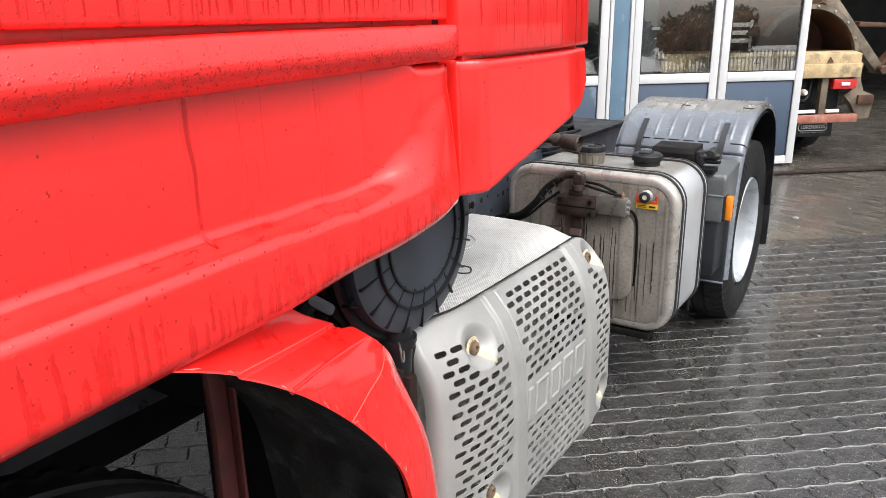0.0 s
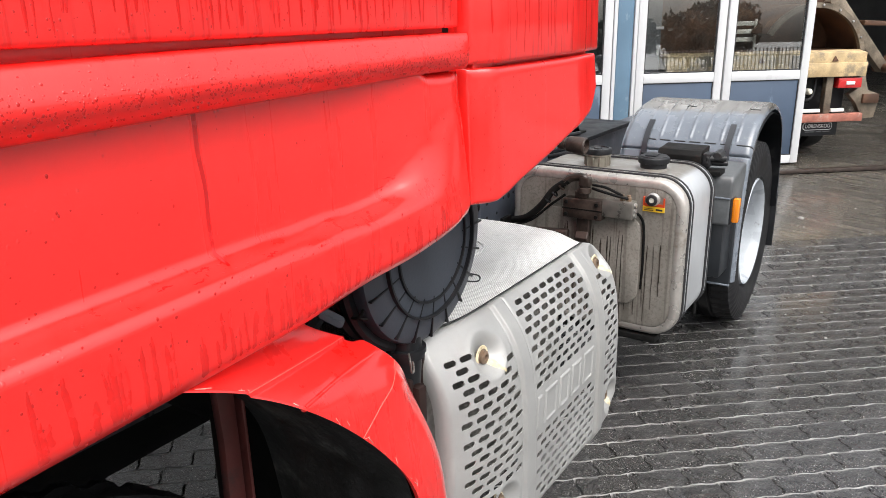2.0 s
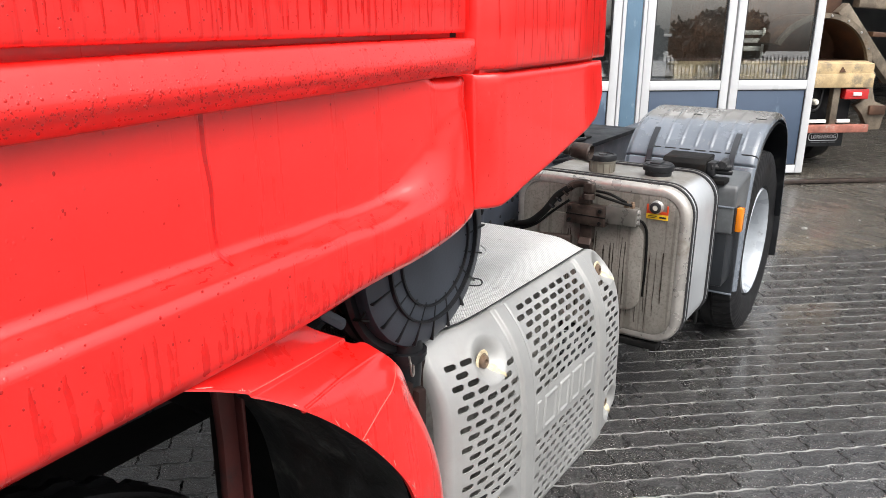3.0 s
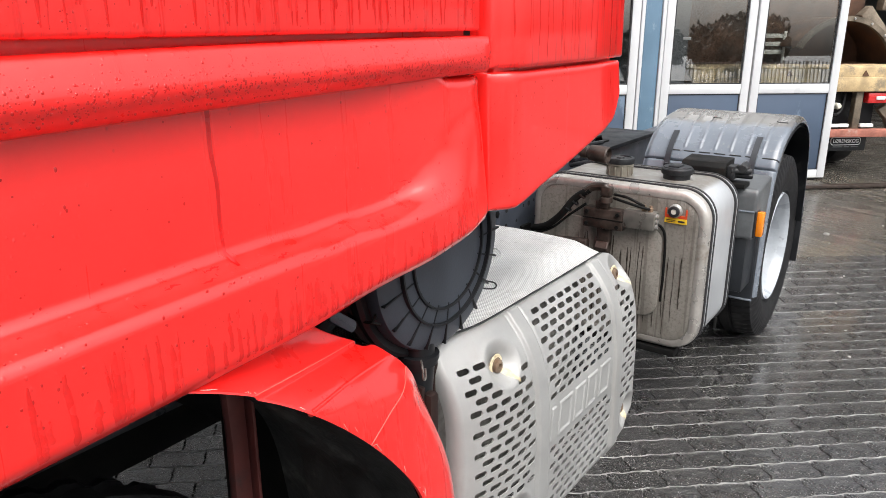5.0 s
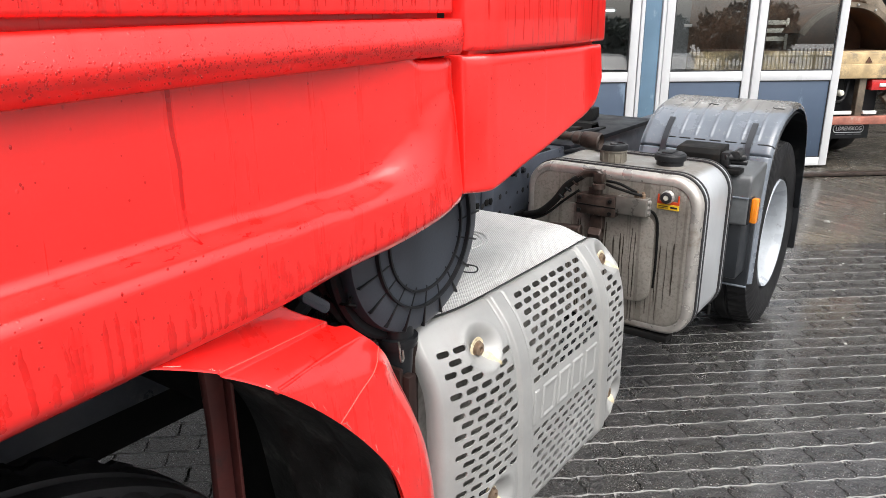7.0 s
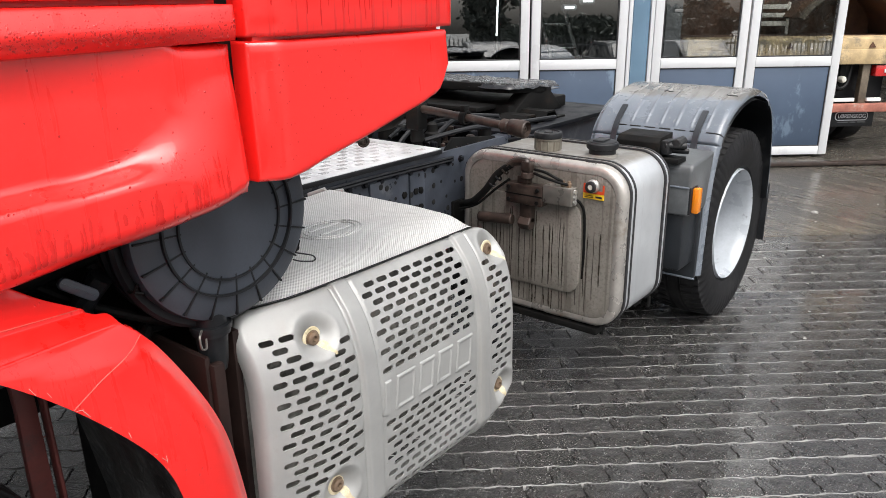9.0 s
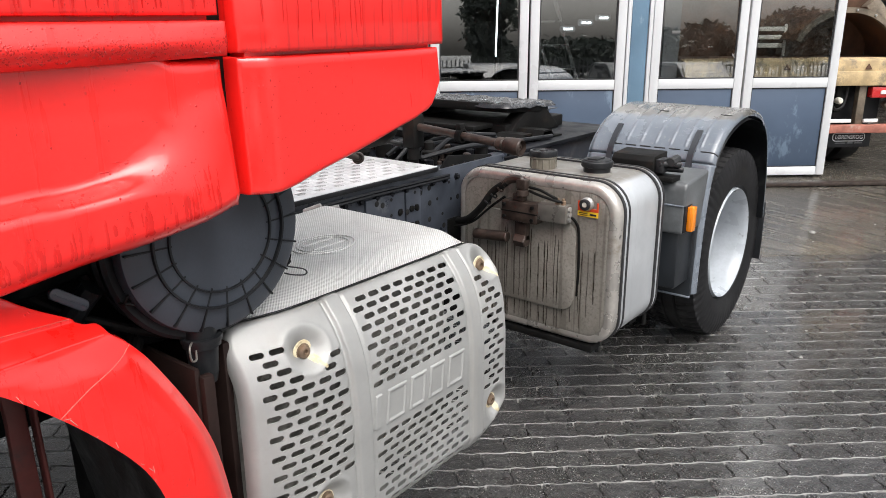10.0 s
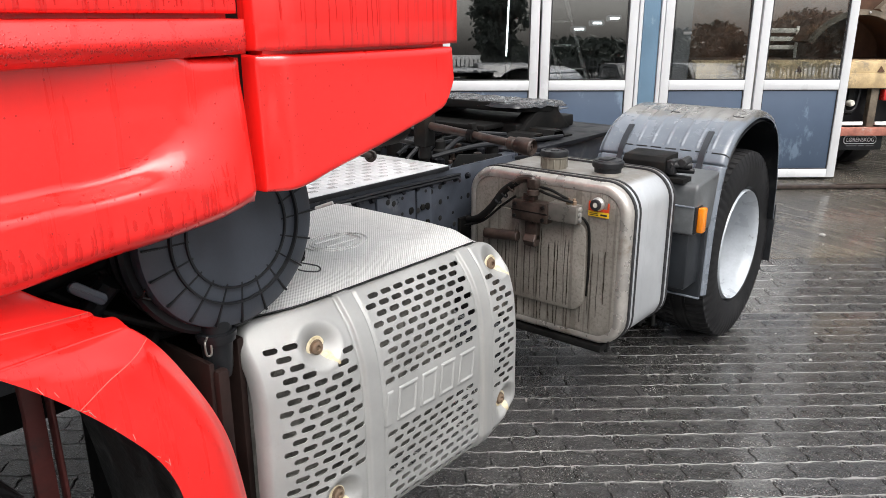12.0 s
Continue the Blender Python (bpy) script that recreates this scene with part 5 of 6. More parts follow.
# the maker's raised mark is kept to plain slanted outlines
for y, w in ((0.152, 0.022), (0.218, 0.070), (0.299, 0.060), (0.374, 0.060), (0.456, 0.068)):
    def mark_block(u, v, y=y, w=w):
        e = min(u * w, (1 - u) * w, v * 0.088, (1 - v) * 0.088)
        rise = 0.0040 * smooth01(0.0, 0.0025, e) - (0.0034 * smooth01(0.0075, 0.0105, e) if w > 0.03 else 0.0)
        p = Vector(cover_place(y + (u - 0.5) * w + (v - 0.5) * 0.012, 0.646 + 0.088 * v))
        return p + Vector((rise + 0.0003, 0, 0))
    part("raised_mark", sheet(mark_block, 40, 44), M_COVER, cover, sharp=1.2)

TOP = 1.002


def shield_place(u, v):
    """u across the truck from the cover inwards, v along it; the far corner is rounded and the sheet sags a little."""
    y = -0.200 + 0.872 * v
    x = -0.036 - bow(y) - (0.624 - bow(y)) * u
    if v > 0.80:
        y = min(y, 0.668 - 0.20 * max(0.0, u - 0.55) ** 1.5)
    z = TOP + 0.006 * math.sin(math.pi * u) - 0.05 * smooth01(0.9, 1.0, u) - 0.045 * smooth01(0.955, 1.0, v) - 0.055 * (1 - smooth01(0.0, 0.10, v)) - 0.019 * (1 - smooth01(0, 0.16, u))
    z += 0.004 * noise.noise(Vector((x * 7, y * 7, 0)))
    return (x, y, z)


def crimped_lip(u, v):
    """The shield's front corner, gathered into small pleats where it bends down."""
    y = -0.125 - 0.085 * v
    pleat = 0.0022 * math.sin(70 * u) * smooth01(0.15, 0.5, v)
    return (-0.062 - bow(y) * 0.6 - 0.11 * u, y, 0.9905 - 0.030 * v * v + pleat - 0.010 * u)


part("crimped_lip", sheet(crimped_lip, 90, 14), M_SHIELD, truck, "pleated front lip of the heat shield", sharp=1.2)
# Black line laid in for the shade of the gap under the shield.
part("edge_gap_line", hose([(-0.035 - bow(y), y, EDGE - 0.0015) for y in (-0.13, -0.08, 0.0, 0.2, 0.45, 0.62)], 0.0013, 6, 3), M_PLAINBLACK, truck, "black line painting the shaded gap between heat shield and cover")
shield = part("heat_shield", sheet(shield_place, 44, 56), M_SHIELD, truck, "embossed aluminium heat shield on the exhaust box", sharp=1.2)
oval = []
for k in range(25):
    a = 2 * math.pi * k / 24
    oval.append((-0.275 + 0.075 * math.cos(a), 0.315 + 0.095 * math.sin(a), TOP + 0.008))
part("embossed_oval", hose([(x, y, z - 0.0015) for x, y, z in oval], 0.003, 6, 2), M_SHIELD, shield, "embossed plain oval mark")
part("embossed_oval", hose([(-0.275 + (x + 0.275) * 0.8, 0.315 + (y - 0.315) * 0.8, z - 0.0015) for x, y, z in oval], 0.0025, 6, 2), M_SHIELD, shield)
for dx in (-0.022, 0.022):
    part("embossed_bar", rod((-0.275 + dx, 0.26, TOP + 0.007), (-0.275 + dx, 0.37, TOP + 0.007), 0.004, 6), M_SHIELD, shield)
body = part("silencer", prism(rounded(0.77, 0.56, 0.06, 5, (0.225, 0.675)), -0.66, -0.085, "x", 0.02), M_SILENCER, truck, "stained metal silencer body behind the cover")
# Dark sheet added to keep the pale silencer from showing past the cover.
part("silencer_mask", block((-0.64, -0.180, 0.40), (-0.045, -0.163, 0.955), 0.004), M_PLATEBROWN, truck, "brown-black sheet added to hide the pale silencer front")
part("front_strap", block((-0.62, -0.276, 0.42), (-0.004, -0.262, 0.945), 0.006), M_PLATEBROWN, truck, "brown-black sheet in front of the silencer")
part("strap_foot", block((-0.012, -0.268, 0.44), (0.012, -0.240, 0.93), 0.008), M_PLATEBROWN, truck)
for z in (0.735, 0.675):
    part("sheet_clip", block((-0.085, -0.292, z), (-0.030, -0.272, z + 0.042), 0.008), M_BOX, truck, "small grey clip")
part("wire_clip", hose([(-0.045, -0.005, 1.078), (-0.040, 0.013, 1.071), (-0.038, 0.040, 1.060), (-0.038, 0.049, 1.050), (-0.039, 0.040, 1.046), (-0.042, 0.010, 1.054), (-0.045, -0.008, 1.062)], 0.0018, 6, 3), M_PLAINBLACK, truck, "dark bent wire clip at the filter rim")


# air filter housing with its ribbed cap
AF = Vector((-0.012, -0.182, 1.197))
filt = part("air_filter", merge(lathe([(0.0, 0.004), (0.110, 0.004), (0.150, 0.0), (0.186, -0.006), (0.198, -0.012), (0.202, -0.022), (0.200, -0.042), (0.194, -0.046), (0.188, -0.05), (0.186, -0.36), (0.0, -0.37)], AF, (1, 0, 0), 72)),
            M_FILTER, truck, "dark grey plastic air filter housing")
# Ribs and rings are black, painting their shadow lines on the greyer cap.
for k in range(20):
    a = 2 * math.pi * k / 20
    rib = moved(block((-0.006, 0.106, -0.0020), (0.0135, 0.196, 0.0020), 0.0012), Matrix.Rotation(radians(4.5), 4, "Z"))
    part("cap_rib", moved(rib, Matrix.Translation(AF) @ Matrix.Rotation(a, 4, "X")), M_BLACK, filt)
for r in (0.146, 0.114):
    part("cap_ring", lathe([(r - 0.002, -0.01), (r - 0.002, 0.009), (r + 0.002, 0.009), (r + 0.002, -0.01)], AF, (1, 0, 0), 72), M_BLACK, filt)
part("filter_flange", lathe([(0.190, -0.040), (0.214, -0.038), (0.221, -0.044), (0.221, -0.056), (0.212, -0.062), (0.205, -0.080), (0.216, -0.088), (0.216, -0.100), (0.190, -0.108)], AF, (1, 0, 0), 72), M_BLACK, filt, "black ribbed flange behind the filter cap")
for k, x in enumerate((-0.13, -0.17, -0.22)):
    part("housing_band", lathe([(0.186, -0.006), (0.196, -0.004), (0.198, 0.0), (0.196, 0.004), (0.186, 0.006)], AF + Vector((x, 0, 0)), (1, 0, 0), 60), M_BLACK, filt)
for a in (205, 262, 330, 20):
    m = Matrix.Translation(AF) @ Matrix.Rotation(radians(a), 4, "X")
    part("latch", moved(merge(hose([(-0.02, 0.204, -0.012), (-0.03, 0.216, 0.0), (-0.075, 0.214, 0.0), (-0.09, 0.204, 0.0)], 0.003, 6), hose([(-0.02, 0.204, 0.012), (-0.03, 0.216, 0.0)], 0.003, 6)), m), M_DARK, filt, "wire latch")
part("outlet_neck", merge(lathe([(0.032, 0.0), (0.032, -0.03), (0.037, -0.032), (0.038, -0.05), (0.032, -0.052), (0.028, -0.11), (0.024, -0.13), (0.0, -0.135)], (-0.050, -0.224, 1.020), (0, 0, 1), 28)), M_BLACK, filt, "black drain neck below the filter")
part("neck_clamp", lathe([(0.032, -0.006), (0.041, -0.005), (0.041, 0.005), (0.032, 0.006)], (-0.050, -0.224, 0.985), (0, 0, 1), 28), M_BLACK, filt)
part("neck_wire", hose([(-0.01, -0.27, 1.0), (0.004, -0.285, 0.995), (0.006, -0.284, 0.972), (0.002, -0.272, 0.968), (-0.002, -0.268, 0.985)], 0.0022, 6), M_BRIGHT, filt)

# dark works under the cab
# Near-black blocks fill the space under the cab with painted shade.
part("engine_side", merge(block((-1.9, -1.7, 0.80), (-0.70, 0.30, 1.22), 0.05), block((-0.60, -0.50, 0.86), (-0.32, -0.06, 1.22), 0.03)), M_DARK, truck, "near-black engine block painting in the shade under the cab")
part("cab_mount", merge(prism([(-0.550, 1.24), (-0.50, 1.24), (-0.492, 0.86), (-0.487, 0.45), (-0.535, 0.45), (-0.530, 0.86)], -0.272, -0.250, "x", 0.006), prism([(-0.490, 1.24), (-0.481, 1.24), (-0.473, 0.86), (-0.468, 0.45), (-0.477, 0.45), (-0.482, 0.86)], -0.275, -0.246, "x", 0.004)), M_BRACKET, truck, "dull red steel upright in the wheel arch")
part("intake_duct", merge(hose([(-0.16, -0.36, 1.20), (-0.2, -0.44, 1.17), (-0.22, -0.52, 1.16), (-0.3, -0.62, 1.2)], 0.055, 14), hose([(-0.1, -0.40, 1.13), (-0.14, -0.43, 1.06), (-0.2, -0.36, 0.98), (-0.24, -0.2, 0.94)], 0.022, 10)), M_BLACK, truck, "black ribbed intake duct")
part("grey_lever", moved(prism(rounded(0.072, 0.021, 0.0104, 6), -0.006, 0.006, "x", 0.003), Matrix.Translation((-0.01, -0.484, 1.153)) @ Matrix.Rotation(radians(-37), 4, "X")), M_FILTER, truck, "flat grey plastic lever with round ends")
for k, (pts, r) in enumerate((
        ([(-0.15, -0.30, 0.98), (-0.12, -0.36, 0.9), (-0.2, -0.34, 0.75), (-0.3, -0.3, 0.6)], 0.012),
        ([(-0.2, -0.28, 1.0), (-0.16, -0.33, 0.88), (-0.26, -0.3, 0.7), (-0.34, -0.28, 0.55)], 0.010),
        ([(-0.25, -0.55, 1.18), (-0.18, -0.45, 1.09), (-0.12, -0.33, 1.02), (-0.06, -0.24, 0.99)], 0.009),
        ([(-0.3, -0.62, 1.16), (-0.25, -0.5, 1.04), (-0.2, -0.4, 0.94), (-0.18, -0.33, 0.8)], 0.014))):
    part("hose", hose(pts, r, 8), M_DARK, truck, "thin black hose")
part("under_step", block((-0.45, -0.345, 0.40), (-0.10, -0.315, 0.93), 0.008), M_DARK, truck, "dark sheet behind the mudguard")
part("battery_clip", merge(block((-0.13, -0.335, 0.60), (-0.08, -0.30, 0.72), 0.006)), M_BLACK, truck)


# chassis
RAIL_X, RAIL_TOP, RAIL_LOW = -0.775, 0.974, 0.665


def chassis_rail(x, sign):
    u, lo, hi = 0.008, RAIL_LOW - 0.0015, RAIL_TOP + 0.0015
    out = [(0.0, lo), (0.075, lo), (0.075, lo + u), (u, lo + u), (u, hi - u), (0.075, hi - u), (0.075, hi), (0.0, hi)]
    bm = prism([(x - sign * a, z) for a, z in out], -1.9, 3.75, "y", 0.002)
    return part("chassis_rail", bm, M_RAIL, truck, "wet grey channel rail with bolt holes")


rail = chassis_rail(RAIL_X, 1)
chassis_rail(2 * WIDE - RAIL_X, -1)
rnd = random.Random(4)
for k in range(26):
    y = 0.55 + 0.048 * k
    for z in (0.905, 0.845, 0.78, 0.72):
        q = rnd.random()
        if q < 0.66:
            on_plate = 0.0122 if 0.98 < y < 1.30 else 0.0
            # near-black disc on the rail paints the shade of a hole
            part("rail_hole", lathe([(0.0, 0.0006), (0.0065 if q < 0.3 else 0.011, 0.0006), (0.0072 if q < 0.3 else 0.012, 0.0)], (RAIL_X + 0.0004 + on_plate, y + rnd.uniform(-0.008, 0.008), z + rnd.uniform(-0.01, 0.01)), (1, 0, 0), 12), M_HOLE, rail)
for k in range(12):
    y = 0.62 + 0.085 * k
    part("rail_bolt", lathe([(0.016, 0), (0.016, 0.004), (0.011, 0.005), (0.011, 0.014), (0.008, 0.016), (0, 0.016)], (RAIL_X, y, 0.930), (1, 0, 0), 6), M_CHASSIS, rail)
for y0, y1 in ((0.98, 1.20), (1.21, 1.30)):
    part("fish_plate", block((RAIL_X, y0, RAIL_LOW + 0.01), (RAIL_X + 0.012, y1, RAIL_TOP - 0.045), 0.003), M_RAIL, truck, "bolted grey plate on the chassis rail")
    for z in (0.72, 0.78, 0.85):
        for y in (y0 + 0.03, y1 - 0.03):
            part("plate_bolt", lathe([(0.014, 0), (0.014, 0.006), (0.009, 0.008), (0, 0.008)], (RAIL_X + 0.012, y, z), (1, 0, 0), 6), M_DARK, rail)
for y in (0.5, 1.55, 2.2, 2.8, 3.4):
    part("cross_member", block((2 * WIDE - RAIL_X + 0.01, y - 0.05, 0.70), (RAIL_X - 0.01, y + 0.05, 0.92), 0.01), M_CHASSIS, truck, "dark chassis cross member")
part("air_pipe", merge(*[hose([(RAIL_X + 0.02, 0.55, 0.955 - 0.012 * k), (RAIL_X + 0.022, 1.0, 0.958 - 0.012 * k), (RAIL_X + 0.02, 1.48, 0.95 - 0.012 * k)], 0.006, 6, 2) for k in range(2)]), M_BLACK, truck)
part("chrome_fitting", merge(rod((-0.70, 0.62, 0.965), (-0.655, 0.66, 0.985), 0.016), rod((-0.69, 0.70, 0.96), (-0.65, 0.735, 0.968), 0.013)), M_STEEL, truck, "bright pipe fitting")


def tread_plate():
    """Aluminium walkway with raised five-bar tread."""
    y0, y1, x0, x1, z = 0.30, 1.405, -1.62, -0.758, 1.0
    base = block((x0, y0, z - 0.0245), (x1, y1, z), 0.004)
    verts, faces = [], []

    def bar(cx, cy, along, n, w, h):
        dx, dy = (n, w) if along else (w, n)
        s = len(verts)
        for q, zz in ((1.0, z - 0.0005), (0.55, z + h)):
            verts.extend([(cx - dx * q, cy - dy * q, zz), (cx + dx * q, cy - dy * q, zz), (cx + dx * q, cy + dy * q, zz), (cx - dx * q, cy + dy * q, zz)])
        faces.extend([(s + 4, s + 5, s + 6, s + 7)] + [(s + k, s + (k + 1) % 4, s + 4 + (k + 1) % 4, s + 4 + k) for k in range(4)])

    cell = 0.045
    for i in range(int((x1 - x0) / cell) - 1):
        for j in range(int((y1 - y0) / cell) - 1):
            cx, cy = x0 + cell * (i + 1), y0 + cell * (j + 1)
            for k in range(5):
                o = (k - 2) * cell * 0.17
                if (i + j) % 2:
                    bar(cx, cy + o, True, cell * 0.40, 0.0022, 0.0022)
                else:
                    bar(cx + o, cy, False, cell * 0.40, 0.0022, 0.0022)
    data = bpy.data.meshes.new("tread")
    data.from_pydata(verts, [], faces)
    bm = bmesh.new()
    bm.from_mesh(data)
    plate = part("tread_plate", base, M_PLATE, truck, "bright aluminium tread plate behind the cab")
    tagged(part("tread_pattern", bm, M_PLATE, plate), kind="stuff")
    part("plate_edge", block((x1 - 0.006, y0, z - 0.022), (x1 + 0.006, y1, z - 0.004), 0.002), M_BLACK, plate)
    return plate


tread_plate()
part("rubber_bush", merge(lathe([(0.0, 0.003), (0.007, 0.003), (0.008, -0.002), (0.013, -0.002), (0.014, 0.004), (0.017, 0.003), (0.018, 0.0), (0.018, -0.02)], (-0.436, 0.62, 1.181), (0.6, -0.75, 0.1), 24), rod((-0.44, 0.63, 1.181), (-0.60, 0.30, 1.32), 0.012)), M_RUST, truck, "round bush with a metal core")
# cross tube with its clamped end
tube = part("cross_tube", merge(rod((-0.90, 1.436, 1.150), (-0.43, 1.436, 1.114), 0.0165, 20), lathe([(0.018, -0.03), (0.026, -0.02), (0.026, 0.004), (0.022, 0.008), (0.031, 0.016), (0.034, 0.055), (0.034, 0.085), (0.030, 0.09), (0.028, 0.07), (0.016, 0.068), (0.014, 0.080), (0.007, 0.082), (0.006, 0.076), (0, 0.076)], (-0.455, 1.436, 1.116), (1, 0, -0.075), 28)),
            M_RUST, truck, "brown steel tube with an open end")
part("tube_clamp", merge(lathe([(0.022, -0.014), (0.03, -0.012), (0.03, 0.012), (0.022, 0.014)], (-0.66, 1.436, 1.132), (1, 0, -0.075), 24), block((-0.672, 1.418, 1.150), (-0.648, 1.452, 1.180), 0.004)), M_DARK, tube)
part("tube_stand", merge(block((-0.95, 1.40, 1.06), (-0.88, 1.47, 1.20), 0.01), lathe([(0.03, 0.0), (0.03, 0.05), (0.022, 0.055), (0.022, 0.075), (0.03, 0.08), (0.026, 0.14)], (-0.915, 1.436, 0.93), (0, 0, 1), 20)), M_DARK, truck, "dark pivot stand")
part("tube_stand", merge(block((-1.24, 1.40, 1.04), (-1.18, 1.47, 1.14), 0.01), lathe([(0.03, 0.0), (0.03, 0.05), (0.022, 0.055), (0.022, 0.075), (0.03, 0.08), (0.026, 0.12)], (-1.21, 1.436, 0.93), (0, 0, 1), 20)), M_DARK, truck)
part("front_bracket", prism([(1.45, 0.96), (1.86, 0.96), (1.84, 0.985), (1.52, 1.025)], -0.80, -0.79, "x", 0.003), M_DARK, truck, "low dark side plate")

# fifth wheel coupling
COUPLING = -1.38
fifth = part("coupling_plate", prism([(-0.36, -0.44), (0.10, -0.47), (0.34, -0.44), (0.44, -0.20), (0.20, -0.05), (0.20, 0.05), (0.44, 0.20), (0.34, 0.44), (0.10, 0.47), (-0.36, 0.44), (-0.42, 0.2), (-0.42, -0.2)], 0.0, 0.045, "z", 0.01), M_DARK, truck, "greasy black fifth-wheel coupling plate")
fifth.data.transform(Matrix.Translation((COUPLING, 2.50, 1.100)) @ Matrix.Diagonal((0.85, 0.60, 1, 1)) @ Matrix.Rotation(radians(90), 4, "Z") @ Matrix.Rotation(radians(2.5), 4, "Y"))


def ragged_grease(u, v):
    """A lumpy skin of grease over the plate, ragged along its edge; u outwards, v round."""
    a = 2 * math.pi * v
    reach = min(0.405 / max(0.2, abs(math.cos(a))), 0.25 / max(0.2, abs(math.sin(a))))
    r = reach * u * (1.0 + 0.03 * noise.noise(Vector((math.cos(a) * 9, math.sin(a) * 9, 3.0))) * u)
    x, y = r * math.cos(a), r * math.sin(a)
    z = 0.050 + 0.010 * noise.noise(Vector((x * 14, y * 14, 0))) + 0.006 * noise.noise(Vector((x * 45, y * 45, 1))) - 0.022 * smooth01(0.96, 1.0, u)
    return (COUPLING + x, 2.50 + y, 1.100 + z - 0.0436 * y)


part("grease", sheet(ragged_grease, 26, 120), M_GREASE, fifth, "ragged skin of wet black grease", sharp=1.2)
for x in (COUPLING - 0.34, COUPLING + 0.34):
    part("coupling_bearing", prism([(2.28, 0.985), (2.82, 0.985), (2.74, 1.05), (2.64, 1.125), (2.48, 1.125), (2.36, 1.05)], x - 0.05, x + 0.05, "x", 0.012), M_DARK, fifth)
part("mounting_plate", block((2 * WIDE + 0.78, 1.95, 0.962), (-0.74, 3.05, 0.985), 0.004), M_CHASSIS, truck, "dark corrugated mounting plate")
hat = [(2.08, 0.985), (2.14, 0.985), (2.17, 1.022), (2.24, 1.022), (2.27, 0.985), (2.33, 0.985), (2.36, 1.022), (2.43, 1.022), (2.46, 0.985), (2.54, 0.985)]
for x in (-0.92, -1.62):
    part("hat_bracket", prism(hat + [(y, z + 0.009) for y, z in hat[::-1]], x - 0.06, x + 0.10, "x"), M_DARK, truck, "bent dark steel bracket")
part("coupling_frame", merge(block((-1.78, 2.30, 0.985), (-1.02, 2.90, 1.05), 0.01), block((-1.70, 1.98, 0.985), (-1.06, 2.10, 1.03), 0.008), block((-1.62, 2.12, 1.03), (-1.10, 2.30, 1.055), 0.006)), M_DARK, truck, "greasy dark coupling frame")
rk = random.Random(17)
for k in range(26):
    x, y, r = rk.uniform(-1.55, -0.84), rk.uniform(1.52, 2.15), rk.uniform(0.010, 0.022)
    part("frame_bolt", lathe([(r * 1.5, 0), (r * 1.5, 0.006), (r, 0.008), (r, 0.022 + r), (r * 0.6, 0.026 + r), (0, 0.026 + r)], (x, y, 0.962 if x > -0.85 else 0.95), (0, 0, 1), 8), rk.choice((M_DARK, M_RUST, M_CHASSIS)), truck)
for k in range(9):
    x, y = rk.uniform(-1.5, -0.9), rk.uniform(1.5, 1.7)
    pts = [(x, y, 0.97), (x + rk.uniform(-0.1, 0.1), y + 0.2, rk.uniform(0.99, 1.07)), (x + rk.uniform(-0.2, 0.2), y + 0.45, rk.uniform(0.98, 1.05)), (x + rk.uniform(-0.2, 0.2), y + 0.7, 0.99)]
    part("air_line", hose(pts, rk.uniform(0.006, 0.011), 7, 4), M_BLACK, truck)
for y in (0.72, 0.90, 1.10, 1.30, 1.38, 1.46):
    part("rail_top_bolt", lathe([(0.013, 0), (0.013, 0.005), (0.009, 0.007), (0.009, 0.014), (0, 0.015)], (-0.80, y + 0.25, RAIL_TOP + 0.001), (0, 0, 1), 6), M_RUST, truck)
for k, (x, y, r) in enumerate(((-0.98, 1.62, 0.035), (-1.10, 1.75, 0.03), (-1.3, 1.66, 0.04), (-0.86, 1.86, 0.03), (-1.18, 1.95, 0.045), (-1.45, 1.8, 0.04))):
    part("valve_pot", lathe([(r, 0.0), (r, 0.06), (r * 0.7, 0.07), (r * 0.7, 0.10), (r * 0.4, 0.11), (0, 0.11)], (x, y, 0.95), (0, 0, 1), 18), M_DARK, truck, "small dark valve")
for k, pts in enumerate((
        [(-1.0, 0.7, 1.02), (-0.95, 1.1, 1.14), (-0.99, 1.5, 1.05), (-1.05, 1.9, 1.02)],
        [(-1.3, 1.0, 1.05), (-1.2, 1.4, 1.12), (-1.05, 1.7, 1.08), (-0.95, 2.1, 1.03)],
        [(-0.93, 1.5, 1.0), (-0.85, 1.7, 1.03), (-0.82, 1.95, 1.02), (-0.80, 2.4, 1.0)])):
    part("air_line", hose(pts, 0.011, 8), M_BLACK, truck, "black coiled air line")

# fuel tank
TX0, TX1, TZ0, TZ1, TY0, TY1 = -0.712, 0.026, 0.350, 0.994, 1.505, 1.925
tw, th = TX1 - TX0, TZ1 - TZ0
tmid = ((TX0 + TX1) / 2, (TZ0 + TZ1) / 2)


def tank_ring(grow, y, r=0.115):
    return [(x, y, z) for x, z in rounded(tw + 2 * grow, th + 2 * grow, r + grow, 8, tmid)]


def rings_mesh(rings, cap_first=False, cap_last=False):
    bm = bmesh.new()
    vs = [[bm.verts.new(p) for p in ring] for ring in rings]
    for a, b in zip(vs, vs[1:]):
        for k in range(len(a)):
            m = (k + 1) % len(a)
            bm.faces.new((a[k], a[m], b[m], b[k]))
    if cap_first:
        bm.faces.new(vs[0][::-1])
    if cap_last:
        bm.faces.new(vs[-1])
    return bm


